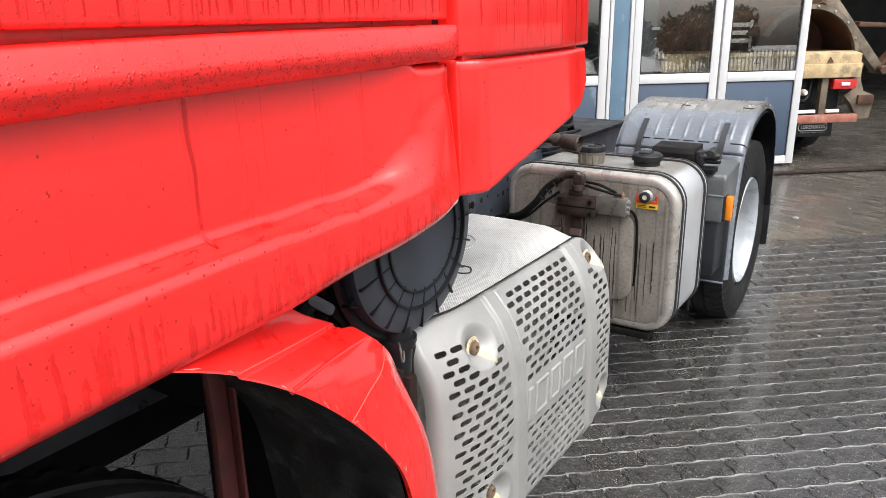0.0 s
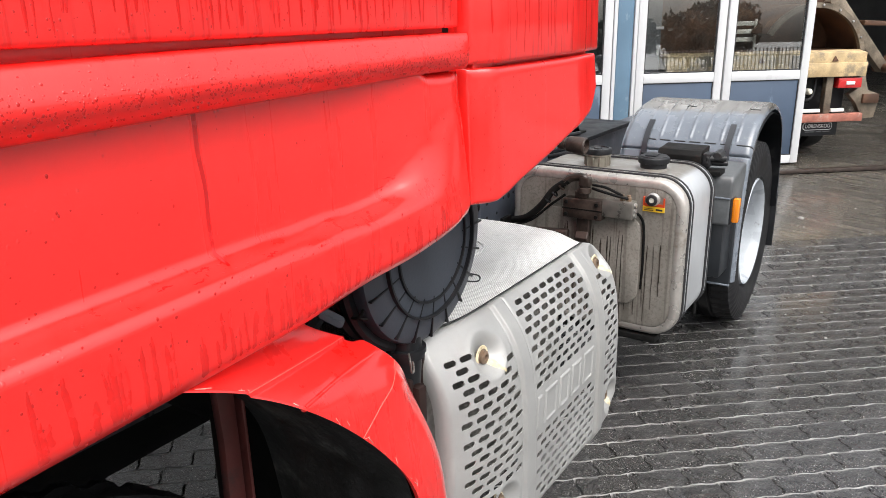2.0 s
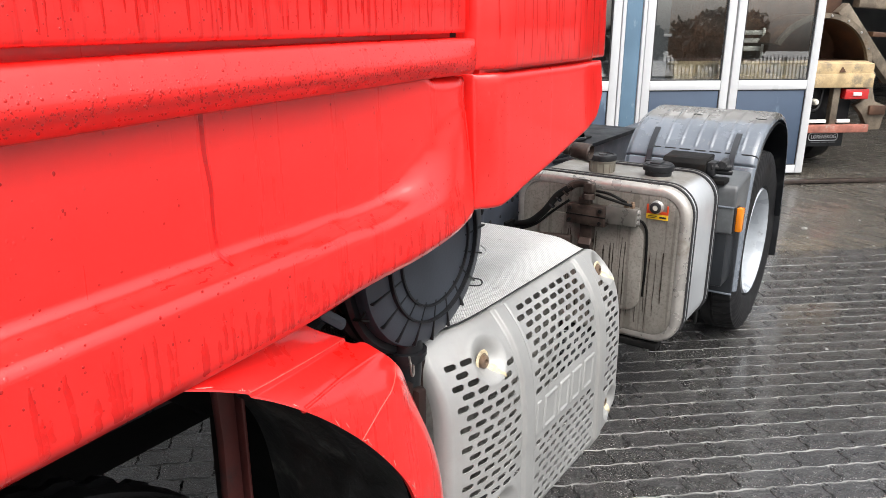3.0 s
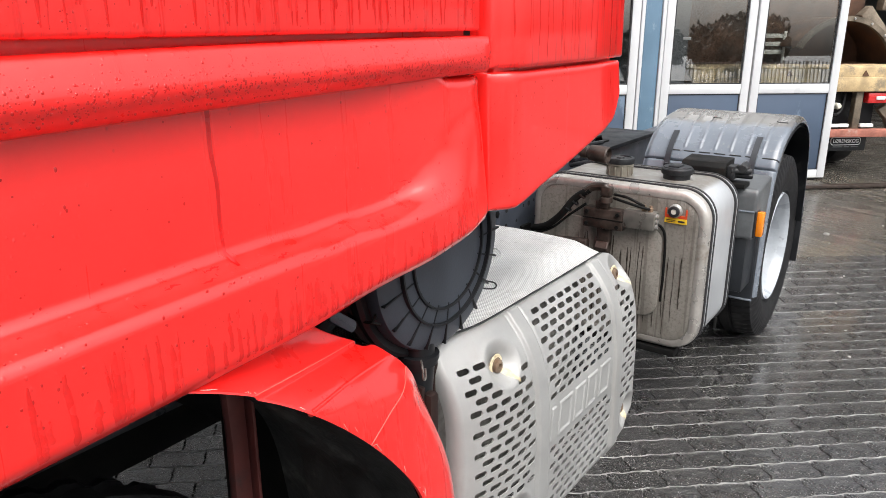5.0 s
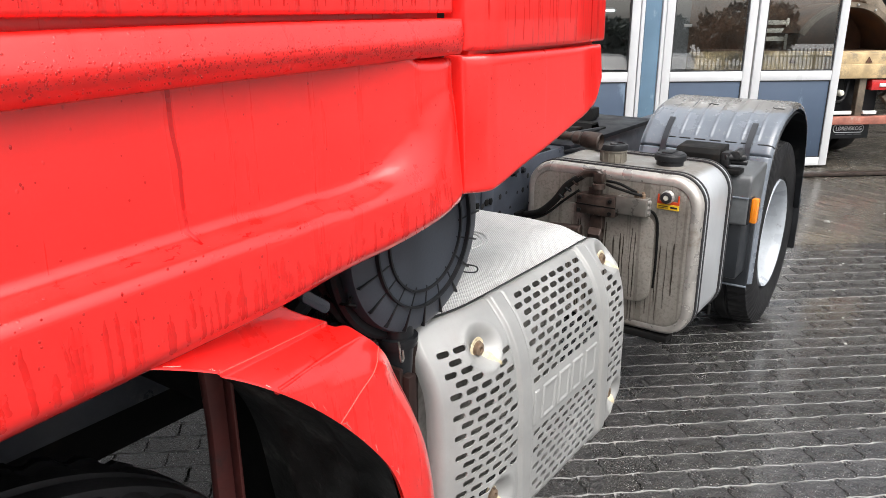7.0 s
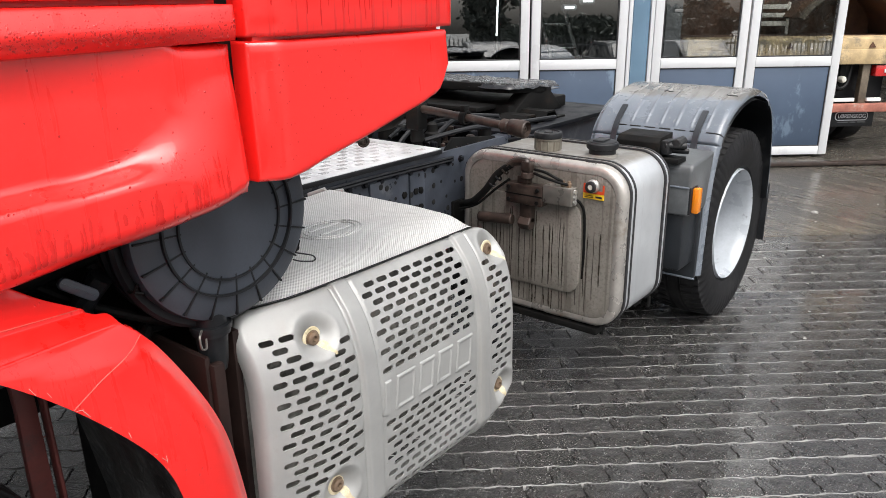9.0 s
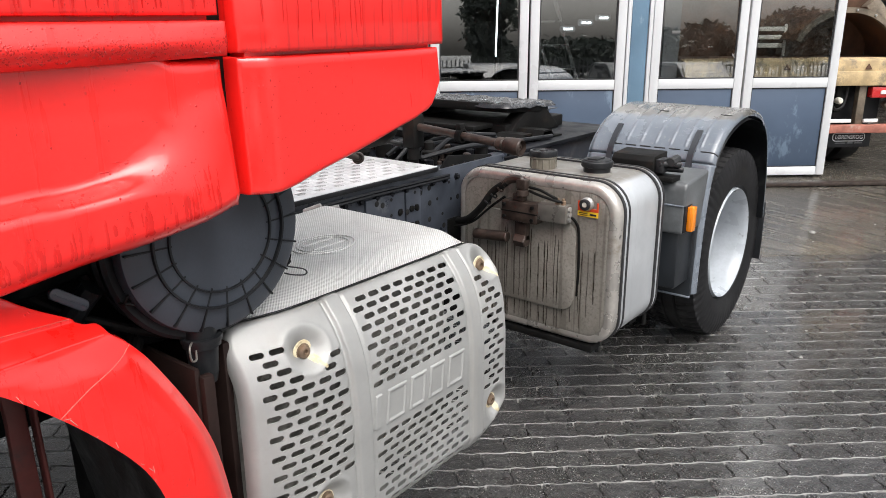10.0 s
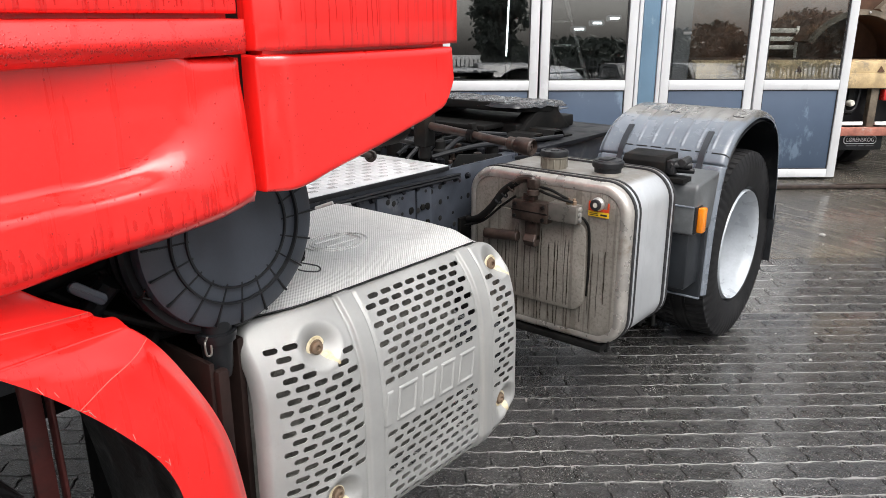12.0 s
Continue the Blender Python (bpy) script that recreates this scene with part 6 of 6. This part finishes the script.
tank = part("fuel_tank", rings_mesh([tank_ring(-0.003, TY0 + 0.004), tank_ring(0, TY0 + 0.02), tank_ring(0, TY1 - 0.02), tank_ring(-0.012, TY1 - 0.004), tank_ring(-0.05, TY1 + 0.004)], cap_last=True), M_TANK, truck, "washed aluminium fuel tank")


def tank_end(u, v):
    """The dished end plate with a pressed panel line."""
    k = [0.0, 0.04, 0.09, 0.14, 0.2, 0.26, 0.34, 0.5, 0.7, 0.85, 1.0][round(u * 10)]
    ring = rounded(tw - 0.006, th - 0.006, 0.114, 8, tmid)
    x, z = ring[round(v * len(ring)) % len(ring)]
    y = TY0 + 0.004 - 0.016 * smooth01(0.0, 0.09, k) - 0.004 * smooth01(0.2, 0.5, k)
    return (x + (tmid[0] - x) * k, y, z + (tmid[1] - z) * k)


end = part("tank_end", sheet(tank_end, 10, 36), M_TANKEND, tank, "tank end plate brown with road film and water runs")
part("end_rim", rings_mesh([tank_ring(-0.034, TY0 - 0.0135), tank_ring(-0.020, TY0 - 0.0145), tank_ring(-0.008, TY0 - 0.010), tank_ring(0.000, TY0 - 0.001), tank_ring(0.0035, TY0 + 0.012), tank_ring(0.002, TY0 + 0.030)]), M_TANKRIM, tank, "rolled aluminium rim of the tank end, its highlight painted in")
part("pressed_panel", prism(rounded(0.46, 0.37, 0.06, 6, (-0.37, 0.655)), TY0 - 0.0255, TY0 - 0.012, "y", 0.006), M_TANKEND, end, "pressed panel in the tank end")
rq = random.Random(31)
verts, faces = [], []
for k in range(26):
    x = -0.655 + 0.0235 * k + rq.uniform(-0.012, 0.012)
    inside = -0.615 < x < -0.195
    w, top, y = rq.uniform(0.0011, 0.0030), rq.uniform(0.70, 0.83), TY0 - (0.0262 if inside else 0.0172)
    for hi, lo, yy in (((top, 0.486, y), (0.468, rq.uniform(0.375, 0.40), TY0 - 0.0172)) if inside else ((min(top, 0.74), rq.uniform(0.38, 0.55), y),)):
        s0 = len(verts)
        for i in range(11):
            z = hi + (lo - hi) * i / 10
            x += rq.gauss(0, 0.0006)
            ww = w * rq.uniform(0.7, 1.3) * (0.4 if i in (0, 10) else 1.0)
            verts += [(x - ww, yy + 0.0006, z), (x, yy, z), (x + ww, yy + 0.0006, z)]
        for i in range(10):
            a = s0 + 3 * i
            faces += [(a, a + 1, a + 4, a + 3), (a + 1, a + 2, a + 5, a + 4)]
data = bpy.data.meshes.new("mud_run")
data.from_pydata(verts, [], faces)
run_bm = bmesh.new()
run_bm.from_mesh(data)
tagged(part("mud_run", run_bm, M_MUDRUN, end, sharp=1.2), "dark runs of dirty water down the tank end", kind="stuff")
for y, w in ((1.560, 0.030), (1.875, 0.030)):
    strap = part("tank_strap", rings_mesh([tank_ring(0.001, y - w / 2), tank_ring(0.005, y - w / 2 + 0.002), tank_ring(0.005, y + w / 2 - 0.002), tank_ring(0.001, y + w / 2)]), M_TANK, tank, "bright steel tank strap")
    for e in (-1, 1):
        c = y + e * (w / 2 + 0.002)
        part("strap_rubber", rings_mesh([tank_ring(0.0005, c - 0.0075), tank_ring(0.0075, c - 0.0065), tank_ring(0.0075, c + 0.0065), tank_ring(0.0005, c + 0.0075)]), M_PLAINBLACK, strap, "black rubber strap edge")
part("tank_carrier", merge(block((-0.80, 1.49, 0.315), (-0.055, 1.57, 0.343), 0.004), block((-0.80, 1.84, 0.315), (-0.055, 1.91, 0.343), 0.004), block((-0.80, 1.49, 0.32), (-0.76, 1.57, 0.75), 0.004), block((-0.80, 1.84, 0.32), (-0.76, 1.91, 0.75), 0.004)), M_DARK, truck, "black steel carrier under the tank")
part("strap_bolt", rod((-0.06, 1.55, 0.300), (-0.06, 1.55, 0.345), 0.008), M_DARK, tank)
part("strap_bolt", rod((0.0, 1.86, 0.33), (0.0, 1.86, 0.38), 0.008), M_DARK, tank)
cap = part("filler_cap", lathe([(0.050, -0.035), (0.053, 0.0), (0.054, 0.024), (0.061, 0.026), (0.063, 0.032), (0.063, 0.046), (0.060, 0.050), (0.056, 0.051), (0.054, 0.055), (0.0, 0.056)], (-0.172, 1.690, 0.996), (0, 0, 1), 36), M_BLACK, tank, "black plastic filler cap")
part("cap_grip", block((-0.20, 1.655, 1.049), (-0.155, 1.725, 1.057), 0.004), M_BLACK, cap)
part("filler_neck", lathe([(0.070, -0.022), (0.060, -0.012), (0.054, -0.010), (0.05, 0.0)], (-0.172, 1.690, 1.010), (0, 0, 1), 36), M_TANK, tank)
send = part("level_sender", lathe([(0.075, -0.03), (0.075, -0.022), (0.070, -0.018), (0.052, -0.018), (0.052, 0.024), (0.056, 0.026), (0.056, 0.040), (0.052, 0.044), (0.0, 0.046)], (-0.405, 1.665, 1.012), (0, 0, 1), 32), M_SENDER, tank, "grey level sender on the tank top")
for k in range(12):
    a = 2 * math.pi * k / 12
    part("sender_rib", block((-0.405 + 0.052 * math.cos(a) - 0.003, 1.665 + 0.052 * math.sin(a) - 0.003, 0.996), (-0.405 + 0.052 * math.cos(a) + 0.003, 1.665 + 0.052 * math.sin(a) + 0.003, 1.034), 0.001), M_SENDER, send)
part("sender_top", lathe([(0.052, -0.016), (0.058, -0.013), (0.059, 0.0), (0.056, 0.009), (0.046, 0.011), (0.044, 0.006), (0.018, 0.006), (0.016, 0.012), (0.0, 0.012)], (-0.405, 1.665, 1.0575), (0, 0, 1), 28), M_BLACK, send, "black moulded sender top")
part("sender_hose", hose([(-0.44, 1.70, 1.0), (-0.50, 1.80, 1.005), (-0.60, 1.86, 1.0), (-0.72, 1.85, 0.97)], 0.01, 8), M_BLACK, tank)
part("tank_tab", block((-0.30, 1.90, 0.985), (-0.24, 1.915, 1.02), 0.004), M_BLACK, tank)

# valve block and sensor on the tank end
VY = TY0 - 0.016
valve = part("valve_block", merge(block((-0.455, VY - 0.055, 0.815), (-0.29, VY, 0.895), 0.004), block((-0.41, VY - 0.045, 0.895), (-0.36, VY - 0.01, 0.925), 0.004), block((-0.40, VY - 0.04, 0.735), (-0.345, VY, 0.815), 0.004)), M_RUST, truck, "dirty brown valve block on the tank end")
part("bright_block", block((-0.290, VY - 0.050, 0.835), (-0.165, VY, 0.905), 0.004), M_BRIGHT, valve, "bright machined block")
for z in (0.85, 0.87, 0.89):
    part("screw", lathe([(0.010, 0), (0.010, 0.008), (0.0, 0.009)], (-0.165, VY - 0.025, z), (1, 0, 0), 8), M_STEEL, valve)
for x in (-0.215, -0.19):
    part("pipe_nut", lathe([(0.011, 0), (0.011, 0.014), (0.007, 0.016), (0.007, 0.024), (0, 0.024)], (x, VY - 0.025, 0.905), (0, 0, 1), 6), M_BRASS, valve)
for x, z in ((-0.44, 0.83), (-0.44, 0.88), (-0.31, 0.83), (-0.31, 0.88)):
    part("screw", lathe([(0.008, 0), (0.008, 0.006), (0.0, 0.007)], (x, VY - 0.055, z), (0, -1, 0), 8), M_DARK, valve)
part("collar", lathe([(0.022, -0.012), (0.026, -0.010), (0.026, 0.010), (0.022, 0.012)], (-0.372, VY - 0.03, 0.930), (0, 0, 1), 16), M_RUST, valve)
for q in (0.25, 0.5, 0.75):
    c = Vector((-0.44, VY - 0.04, 0.965)).lerp(Vector((-0.55, VY - 0.06, 0.85)), q)
    part("cable_tie", lathe([(0.0145, -0.004), (0.0175, -0.003), (0.0175, 0.003), (0.0145, 0.004)], c, (-0.7, -0.1, -0.7), 14), M_RUST if q < 0.3 else M_BLACK, valve)
part("groove", block((-0.457, VY - 0.0565, 0.852), (-0.288, VY - 0.054, 0.857)), M_DARK, valve)
part("elbow", merge(hose([(-0.372, VY - 0.03, 0.92), (-0.372, VY - 0.03, 0.965), (-0.385, VY - 0.03, 0.98), (-0.43, VY - 0.035, 0.975), (-0.455, VY - 0.04, 0.955)], 0.017, 10), block((-0.392, VY - 0.05, 0.945), (-0.350, VY - 0.01, 0.985), 0.006)), M_RUST, valve, "brown steel elbow")
part("corrugated_hose", hose([(-0.44, VY - 0.04, 0.965), (-0.50, VY - 0.05, 0.92), (-0.55, VY - 0.06, 0.85), (-0.62, VY - 0.05, 0.79), (-0.70, VY - 0.02, 0.76)], 0.0145, 12), M_DARK, valve, "dark corrugated sleeve")
for pts in ([(-0.34, VY - 0.03, 0.955), (-0.28, VY - 0.05, 0.955), (-0.235, VY - 0.05, 0.94), (-0.215, VY - 0.03, 0.925)],
            [(-0.34, VY - 0.03, 0.94), (-0.29, VY - 0.055, 0.938), (-0.225, VY - 0.05, 0.925), (-0.19, VY - 0.03, 0.915)],
            [(-0.46, VY - 0.02, 0.90), (-0.52, VY - 0.04, 0.85), (-0.60, VY - 0.05, 0.78), (-0.70, VY - 0.04, 0.74)],
            [(-0.165, VY - 0.02, 0.86), (-0.145, VY - 0.01, 0.845), (-0.130, VY - 0.004, 0.80), (-0.127, VY + 0.001, 0.66), (-0.130, VY + 0.003, 0.54)]):
    part("thin_pipe", hose(pts, 0.0055, 8), M_DARK, valve)
part("lower_fitting", merge(rod((-0.44, VY - 0.025, 0.735), (-0.60, VY - 0.035, 0.725), 0.022, 14), rod((-0.40, VY - 0.03, 0.735), (-0.345, VY - 0.03, 0.735), 0.028, 6)), M_RUST, valve)
part("sensor_plug", lathe([(0.026, 0.0), (0.026, 0.010), (0.024, 0.012), (0.022, 0.020), (0.016, 0.022), (0.0, 0.022)], (-0.100, VY, 0.918), (0, -1, 0), 24), M_STEEL, truck, "round plug with a black core on the tank end")
part("plug_core", lathe([(0.0215, -0.004), (0.0215, 0.008), (0.017, 0.010), (0.011, 0.010), (0.0105, 0.007)], (-0.100, VY - 0.020, 0.918), (0, -1, 0), 24), M_PLAINBLACK, truck)
part("plug_centre", lathe([(0.0105, 0.0), (0.009, 0.003), (0, 0.003)], (-0.100, VY - 0.026, 0.918), (0, -1, 0), 20), M_CREAM, truck)
stick = part("sticker", merge(block((-0.140, VY - 0.0025, 0.868), (-0.055, VY + 0.002, 0.888))), M_YELLOW, truck, "yellow and red fuel sticker below the plug")
part("sticker_band", merge(block((-0.140, VY - 0.0025, 0.889), (-0.055, VY + 0.002, 0.900)), block((-0.140, VY - 0.0025, 0.900), (-0.134, VY + 0.002, 0.925)), block((-0.061, VY - 0.0025, 0.900), (-0.055, VY + 0.002, 0.925))), M_STICKRED, stick, "red border")
part("sticker_print", merge(block((-0.088, VY - 0.0035, 0.874), (-0.062, VY - 0.0022, 0.881)), block((-0.134, VY - 0.0035, 0.873), (-0.098, VY - 0.0022, 0.875)), block((-0.134, VY - 0.0035, 0.879), (-0.098, VY - 0.0022, 0.881))), M_PLAINBLACK, stick, "print too small to read")

# rear mudguard
gy = curve([(0.0, 2.190), (0.12, 2.198), (0.28, 2.225), (0.40, 2.268), (0.47, 2.315), (0.53, 2.410), (0.60, 2.550), (0.66, 2.680), (0.73, 2.830), (0.80, 2.980), (0.86, 3.080), (0.93, 3.150), (1.0, 3.18)])
gz = curve([(0.0, 0.385), (0.12, 0.56), (0.28, 0.80), (0.40, 0.940), (0.47, 1.022), (0.53, 1.100), (0.60, 1.150), (0.66, 1.168), (0.73, 1.155), (0.80, 1.100), (0.86, 1.005), (0.93, 0.80), (1.0, 0.55)])


def mudguard(u, v):
    """u along the arch from its front foot, v across from the outer lip inwards."""
    y, z = gy(u), gz(u)
    ty, tz = gy(min(1, u + 0.01)) - gy(max(0, u - 0.01)), gz(min(1, u + 0.01)) - gz(max(0, u - 0.01))
    n = math.hypot(ty, tz)
    ny, nz = -tz / n, ty / n
    lip = 0.024 * (1 - smooth01(0.0, 0.10, v)) ** 1.5 + 0.02 * smooth01(0.95, 1.0, v)
    x = 0.088 - 0.62 * max(0.0, (v - 0.04)) / 0.96
    if v < 0.05:
        lip = 0.024 + 0.010 * (1 - v / 0.05)
        x = 0.088
    rib = 0.0
    if 0.47 < u < 0.72:
        for c in (0.16, 0.27, 0.38, 0.49, 0.60, 0.71, 0.82):
            rib += 0.0038 * math.exp(-(((v - c) / 0.008) ** 2)) * smooth01(0.47, 0.48, u) * (1 - smooth01(0.66, 0.68, u))
    step = 0.0
    for c in (0.425, 0.80):
        step -= 0.012 * math.exp(-(((u - c) / 0.0032) ** 2))
    return (x, y - ny * lip + ny * (rib + step), z - nz * lip + nz * (rib + step))


mg = part("rear_mudguard", sheet(mudguard, 320, 130), M_FENDER, truck, "wet grey plastic rear mudguard", sharp=0.9)
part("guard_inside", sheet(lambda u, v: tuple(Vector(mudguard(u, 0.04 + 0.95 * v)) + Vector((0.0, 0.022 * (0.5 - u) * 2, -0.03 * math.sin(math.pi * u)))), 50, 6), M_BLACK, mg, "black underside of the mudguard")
# Black lines laid on the guard paint the shade of its slits and joints.
for u, v0, v1 in [(0.4255, 0.06, 0.98), (0.463, 0.04, 0.15)] + [(0.463, 0.185 + 0.11 * k, 0.265 + 0.11 * k) for k in range(6)] + [(0.60, 0.08, 0.16), (0.60, 0.55, 0.62), (0.80, 0.06, 0.98)]:
    pts = []
    for k in range(9):
        p, q = Vector(mudguard(u, v0 + (v1 - v0) * k / 8)), Vector(mudguard(u + 0.004, v0 + (v1 - v0) * k / 8))
        pts.append(p + (q - p).cross(Vector((1, 0, 0))).normalized() * -0.0004)
    part("guard_groove_shade", hose(pts, 0.0032, 6, 2), M_PLAINBLACK, mg)
flap_y = 3.185
part("mudflap", block((-0.53, flap_y, 0.30), (0.085, flap_y + 0.012, 0.62), 0.004), M_BLACK, mg, "black rubber mudflap")
for x in (-0.405, -0.018):
    pts = []
    for u in np.linspace(0.388, 0.520, 9):
        p = Vector(mudguard(float(u), 0.5))
        pts.append((p.y - 0.010, p.z + 0.006))
    bm = bmesh.new()
    lo = [bm.verts.new((x - 0.013 - 0.004 * (i < 2), y, z)) for i, (y, z) in enumerate(pts)]
    hi = [bm.verts.new((x + 0.013 + 0.004 * (i < 2), y, z)) for i, (y, z) in enumerate(pts)]
    lo2 = [bm.verts.new((x - 0.013, y - 0.006, z + 0.004)) for y, z in pts]
    hi2 = [bm.verts.new((x + 0.013, y - 0.006, z + 0.004)) for y, z in pts]
    for i in range(len(pts) - 1):
        for a, b in ((lo, lo2), (lo2, hi2), (hi2, hi)):
            bm.faces.new((a[i], a[i + 1], b[i + 1], b[i]))
    bm.faces.new((lo[0], lo2[0], hi2[0], hi[0]))
    bm.faces.new((lo[-1], hi[-1], hi2[-1], lo2[-1]))
    part("guard_strap", bm, M_STRAP, mg, "dark grey plastic hold-down strap")
part("front_skirt", prism([(2.175, 0.375), (2.205, 0.375), (2.215, 0.72), (2.185, 0.72)], -0.53, 0.072, "x", 0.008), M_SKIRT, mg, "dark grey skirt before the wheel")
part("skirt_edge", block((-0.53, 2.168, 0.372), (0.075, 2.182, 0.380), 0.002), M_FENDER, mg)
tool = part("grey_box", prism([(2.005, 0.705), (2.005, 0.902), (2.020, 0.926), (2.262, 0.950), (2.205, 0.705)], -0.30, 0.082, "x", 0.014, 3), M_BOX, truck, "weathered grey plastic box before the wheel")
part("box_line", block((-0.30, 2.000, 0.826), (0.076, 2.009, 0.834), 0.003), M_FENDER, tool)
part("lower_box", block((-0.30, 2.03, 0.45), (0.055, 2.20, 0.715), 0.012), M_SKIRT, truck, "dark grey lower box")
lamp = part("marker_lamp", block((0.082, 2.028, 0.718), (0.110, 2.073, 0.826), 0.006), M_ORANGE, truck, "orange side marker lamp")
part("marker_base", block((0.060, 2.008, 0.713), (0.084, 2.085, 0.832), 0.005), M_BLACK, lamp)
hold = part("chock_holder", merge(prism([(1.965, 0.985), (2.11, 0.985), (2.11, 1.068), (1.985, 1.060), (1.965, 1.040)], -0.245, -0.055, "x", 0.004)), M_DARK, truck, "black wheel chock holder on the grey box")
clamp = part("holder_clamp", merge(block((-0.055, 1.985, 0.99), (-0.02, 2.06, 1.05), 0.006), rod((-0.04, 1.99, 1.03), (0.03, 2.05, 1.025), 0.014), rod((-0.03, 2.03, 1.005), (0.035, 2.07, 1.0), 0.012), rod((0.005, 2.0, 1.04), (0.005, 2.07, 1.045), 0.02, 8)), M_BLACK, hold, "black wing-nut clamp")
foot_plate = part("holder_foot", block((-0.09, 1.97, 0.960), (0.03, 2.06, 0.980), 0.002), M_DARK, hold)
for piece in (hold, clamp, foot_plate):
    piece.data.transform(Matrix.Translation((0.0, 0.0, -0.030)))

# Unseen bodies added to stop far-side light reaching the ground under the truck.
part("far_light_block", block((-2.40, -0.42, 0.30), (-1.90, 2.0, 0.98), 0.06, 4), M_TANK, truck, "unseen far-side block added to keep light off the ground")
part("engine_light_block", block((-1.80, -1.75, 0.52), (-0.80, 0.25, 0.80), 0.06), M_DARK, truck, "unseen block added under the engine to darken the ground")
part("gearbox", merge(lathe([(0.10, -0.5), (0.24, -0.42), (0.26, 0.1), (0.18, 0.4), (0.08, 0.5)], (WIDE, 0.2, 0.72), (0, 1, 0), 24), rod((WIDE, 0.6, 0.70), (WIDE, REAR, 0.56), 0.055)), M_DARK, truck, "unseen dark gearbox and prop shaft, added to block light")

# ---- paving blocks ----
LONG, WIDTH = 0.200, 0.1045
SLOPE = math.atan2(RISE, RAMP_FOOT - RAMP_HEAD)


def paver_mesh(name, seed):
    """One concrete block: wavy long edges, a small chamfer, a slightly uneven top."""
    rnd = random.Random(seed)
    n, hl, hw = 16, LONG / 2 - 0.0028, WIDTH / 2 - 0.0028
    wave = lambda m: 0.0034 * math.sin(math.pi * m / 4 + 0.4) + rnd.uniform(-0.0013, 0.0013)
    top = [(-hl + 2 * hl * k / n, -hw + wave(k)) for k in range(n + 1)] + [(hl + 0.003, -0.012), (hl - 0.003, 0.012)]
    top += [(hl - 2 * hl * k / n, hw + wave(n - k)) for k in range(n + 1)] + [(-hl - 0.003, 0.012), (-hl + 0.003, -0.012)]
    verts = [(x * 0.985, y * 0.968, 0.0) for x, y in top] + [(x, y, -0.0045) for x, y in top] + [(x, y, -0.022) for x, y in top]
    m = len(top)
    faces = [tuple(range(m))]
    for r in (0, m):
        faces += [(r + (k + 1) % m, r + k, r + m + k, r + m + (k + 1) % m) for k in range(m)]
    data = bpy.data.meshes.new(name)
    data.from_pydata(verts, [], faces)
    data.materials.append(M_PAVER)
    return data


def lay_pavers():
    area = thing("paving_bed", PAVING @ Matrix.Translation((-2.0, -5.5, -0.03)), "wet dark concrete block paving in staggered rows", "paving", kind="structure")
    bed = [(-9.2, -0.029), (-RAMP_FOOT, -0.029), (-APRON - 0.003, ramp(APRON) - 0.029), (-APRON - 0.003, ramp(APRON) - 0.014), (-RAMP_FOOT, -0.014), (-9.2, -0.014)]
    part("sand_bed", moved(prism(bed, -9.5, 6.5, "x"), PAVING), M_PAVER, area, "dark bed under the blocks")
    kinds = [paver_mesh("paver", k) for k in range(6)]
    rnd = random.Random(21)
    rows_, cols = int((9.2 - APRON) / WIDTH), int(16.0 / LONG)
    near, verts, faces = [], [], []
    for j in range(rows_):
        v = APRON + (j + 0.5) * WIDTH
        # Strips lie only along the rows, their pale colour standing for wet glints.
        part("joint_glint", moved(block((-9.5, -v - WIDTH / 2 - 0.0080, ramp(v + WIDTH / 2) - 0.0138), (6.5, -v - WIDTH / 2 + 0.0080, ramp(v + WIDTH / 2) - 0.0013)), PAVING), M_JOINT, area)
        for i in range(cols):
            u = -9.4 + (i + (0.5 if j % 2 else 0.0)) * LONG + rnd.uniform(-0.0015, 0.0015)
            tilt = (rnd.gauss(0, 0.0025), rnd.gauss(0, 0.003), rnd.gauss(0, 0.003))
            m = PAVING @ Matrix.Translation((u, -v, ramp(v) + rnd.gauss(0, 0.0005))) @ Euler((tilt[0] + (SLOPE if v < RAMP_FOOT else 0.0), tilt[1], tilt[2])).to_matrix().to_4x4()
            k = rnd.randrange(6)
            spot = m.translation
            if 0.05 < spot.x < 1.75 and 0.55 < spot.y < 4.3 and len(near) < 300 and spot.x < 0.62 + 0.42 * spot.y - 0.1:
                near.append((k, m))
            else:
                s = len(verts)
                verts += [m @ w.co for w in kinds[k].vertices]
                faces += [tuple(s + q for q in f.vertices) for f in kinds[k].polygons]
    for k, m in near:
        ob = new("paver", kinds[k])
        ob.parent = area
        ob.matrix_parent_inverse = area.matrix_world.inverted()
        ob.matrix_basis = m
    data = bpy.data.meshes.new("far_pavers")
    data.from_pydata(verts, [], faces)
    data.materials.append(M_PAVER)
    rest = new("far_pavers", data)
    rest.parent = area
    rest.matrix_parent_inverse = area.matrix_world.inverted()
    tagged(rest, "wet dark paving blocks", kind="stuff")


lay_pavers()
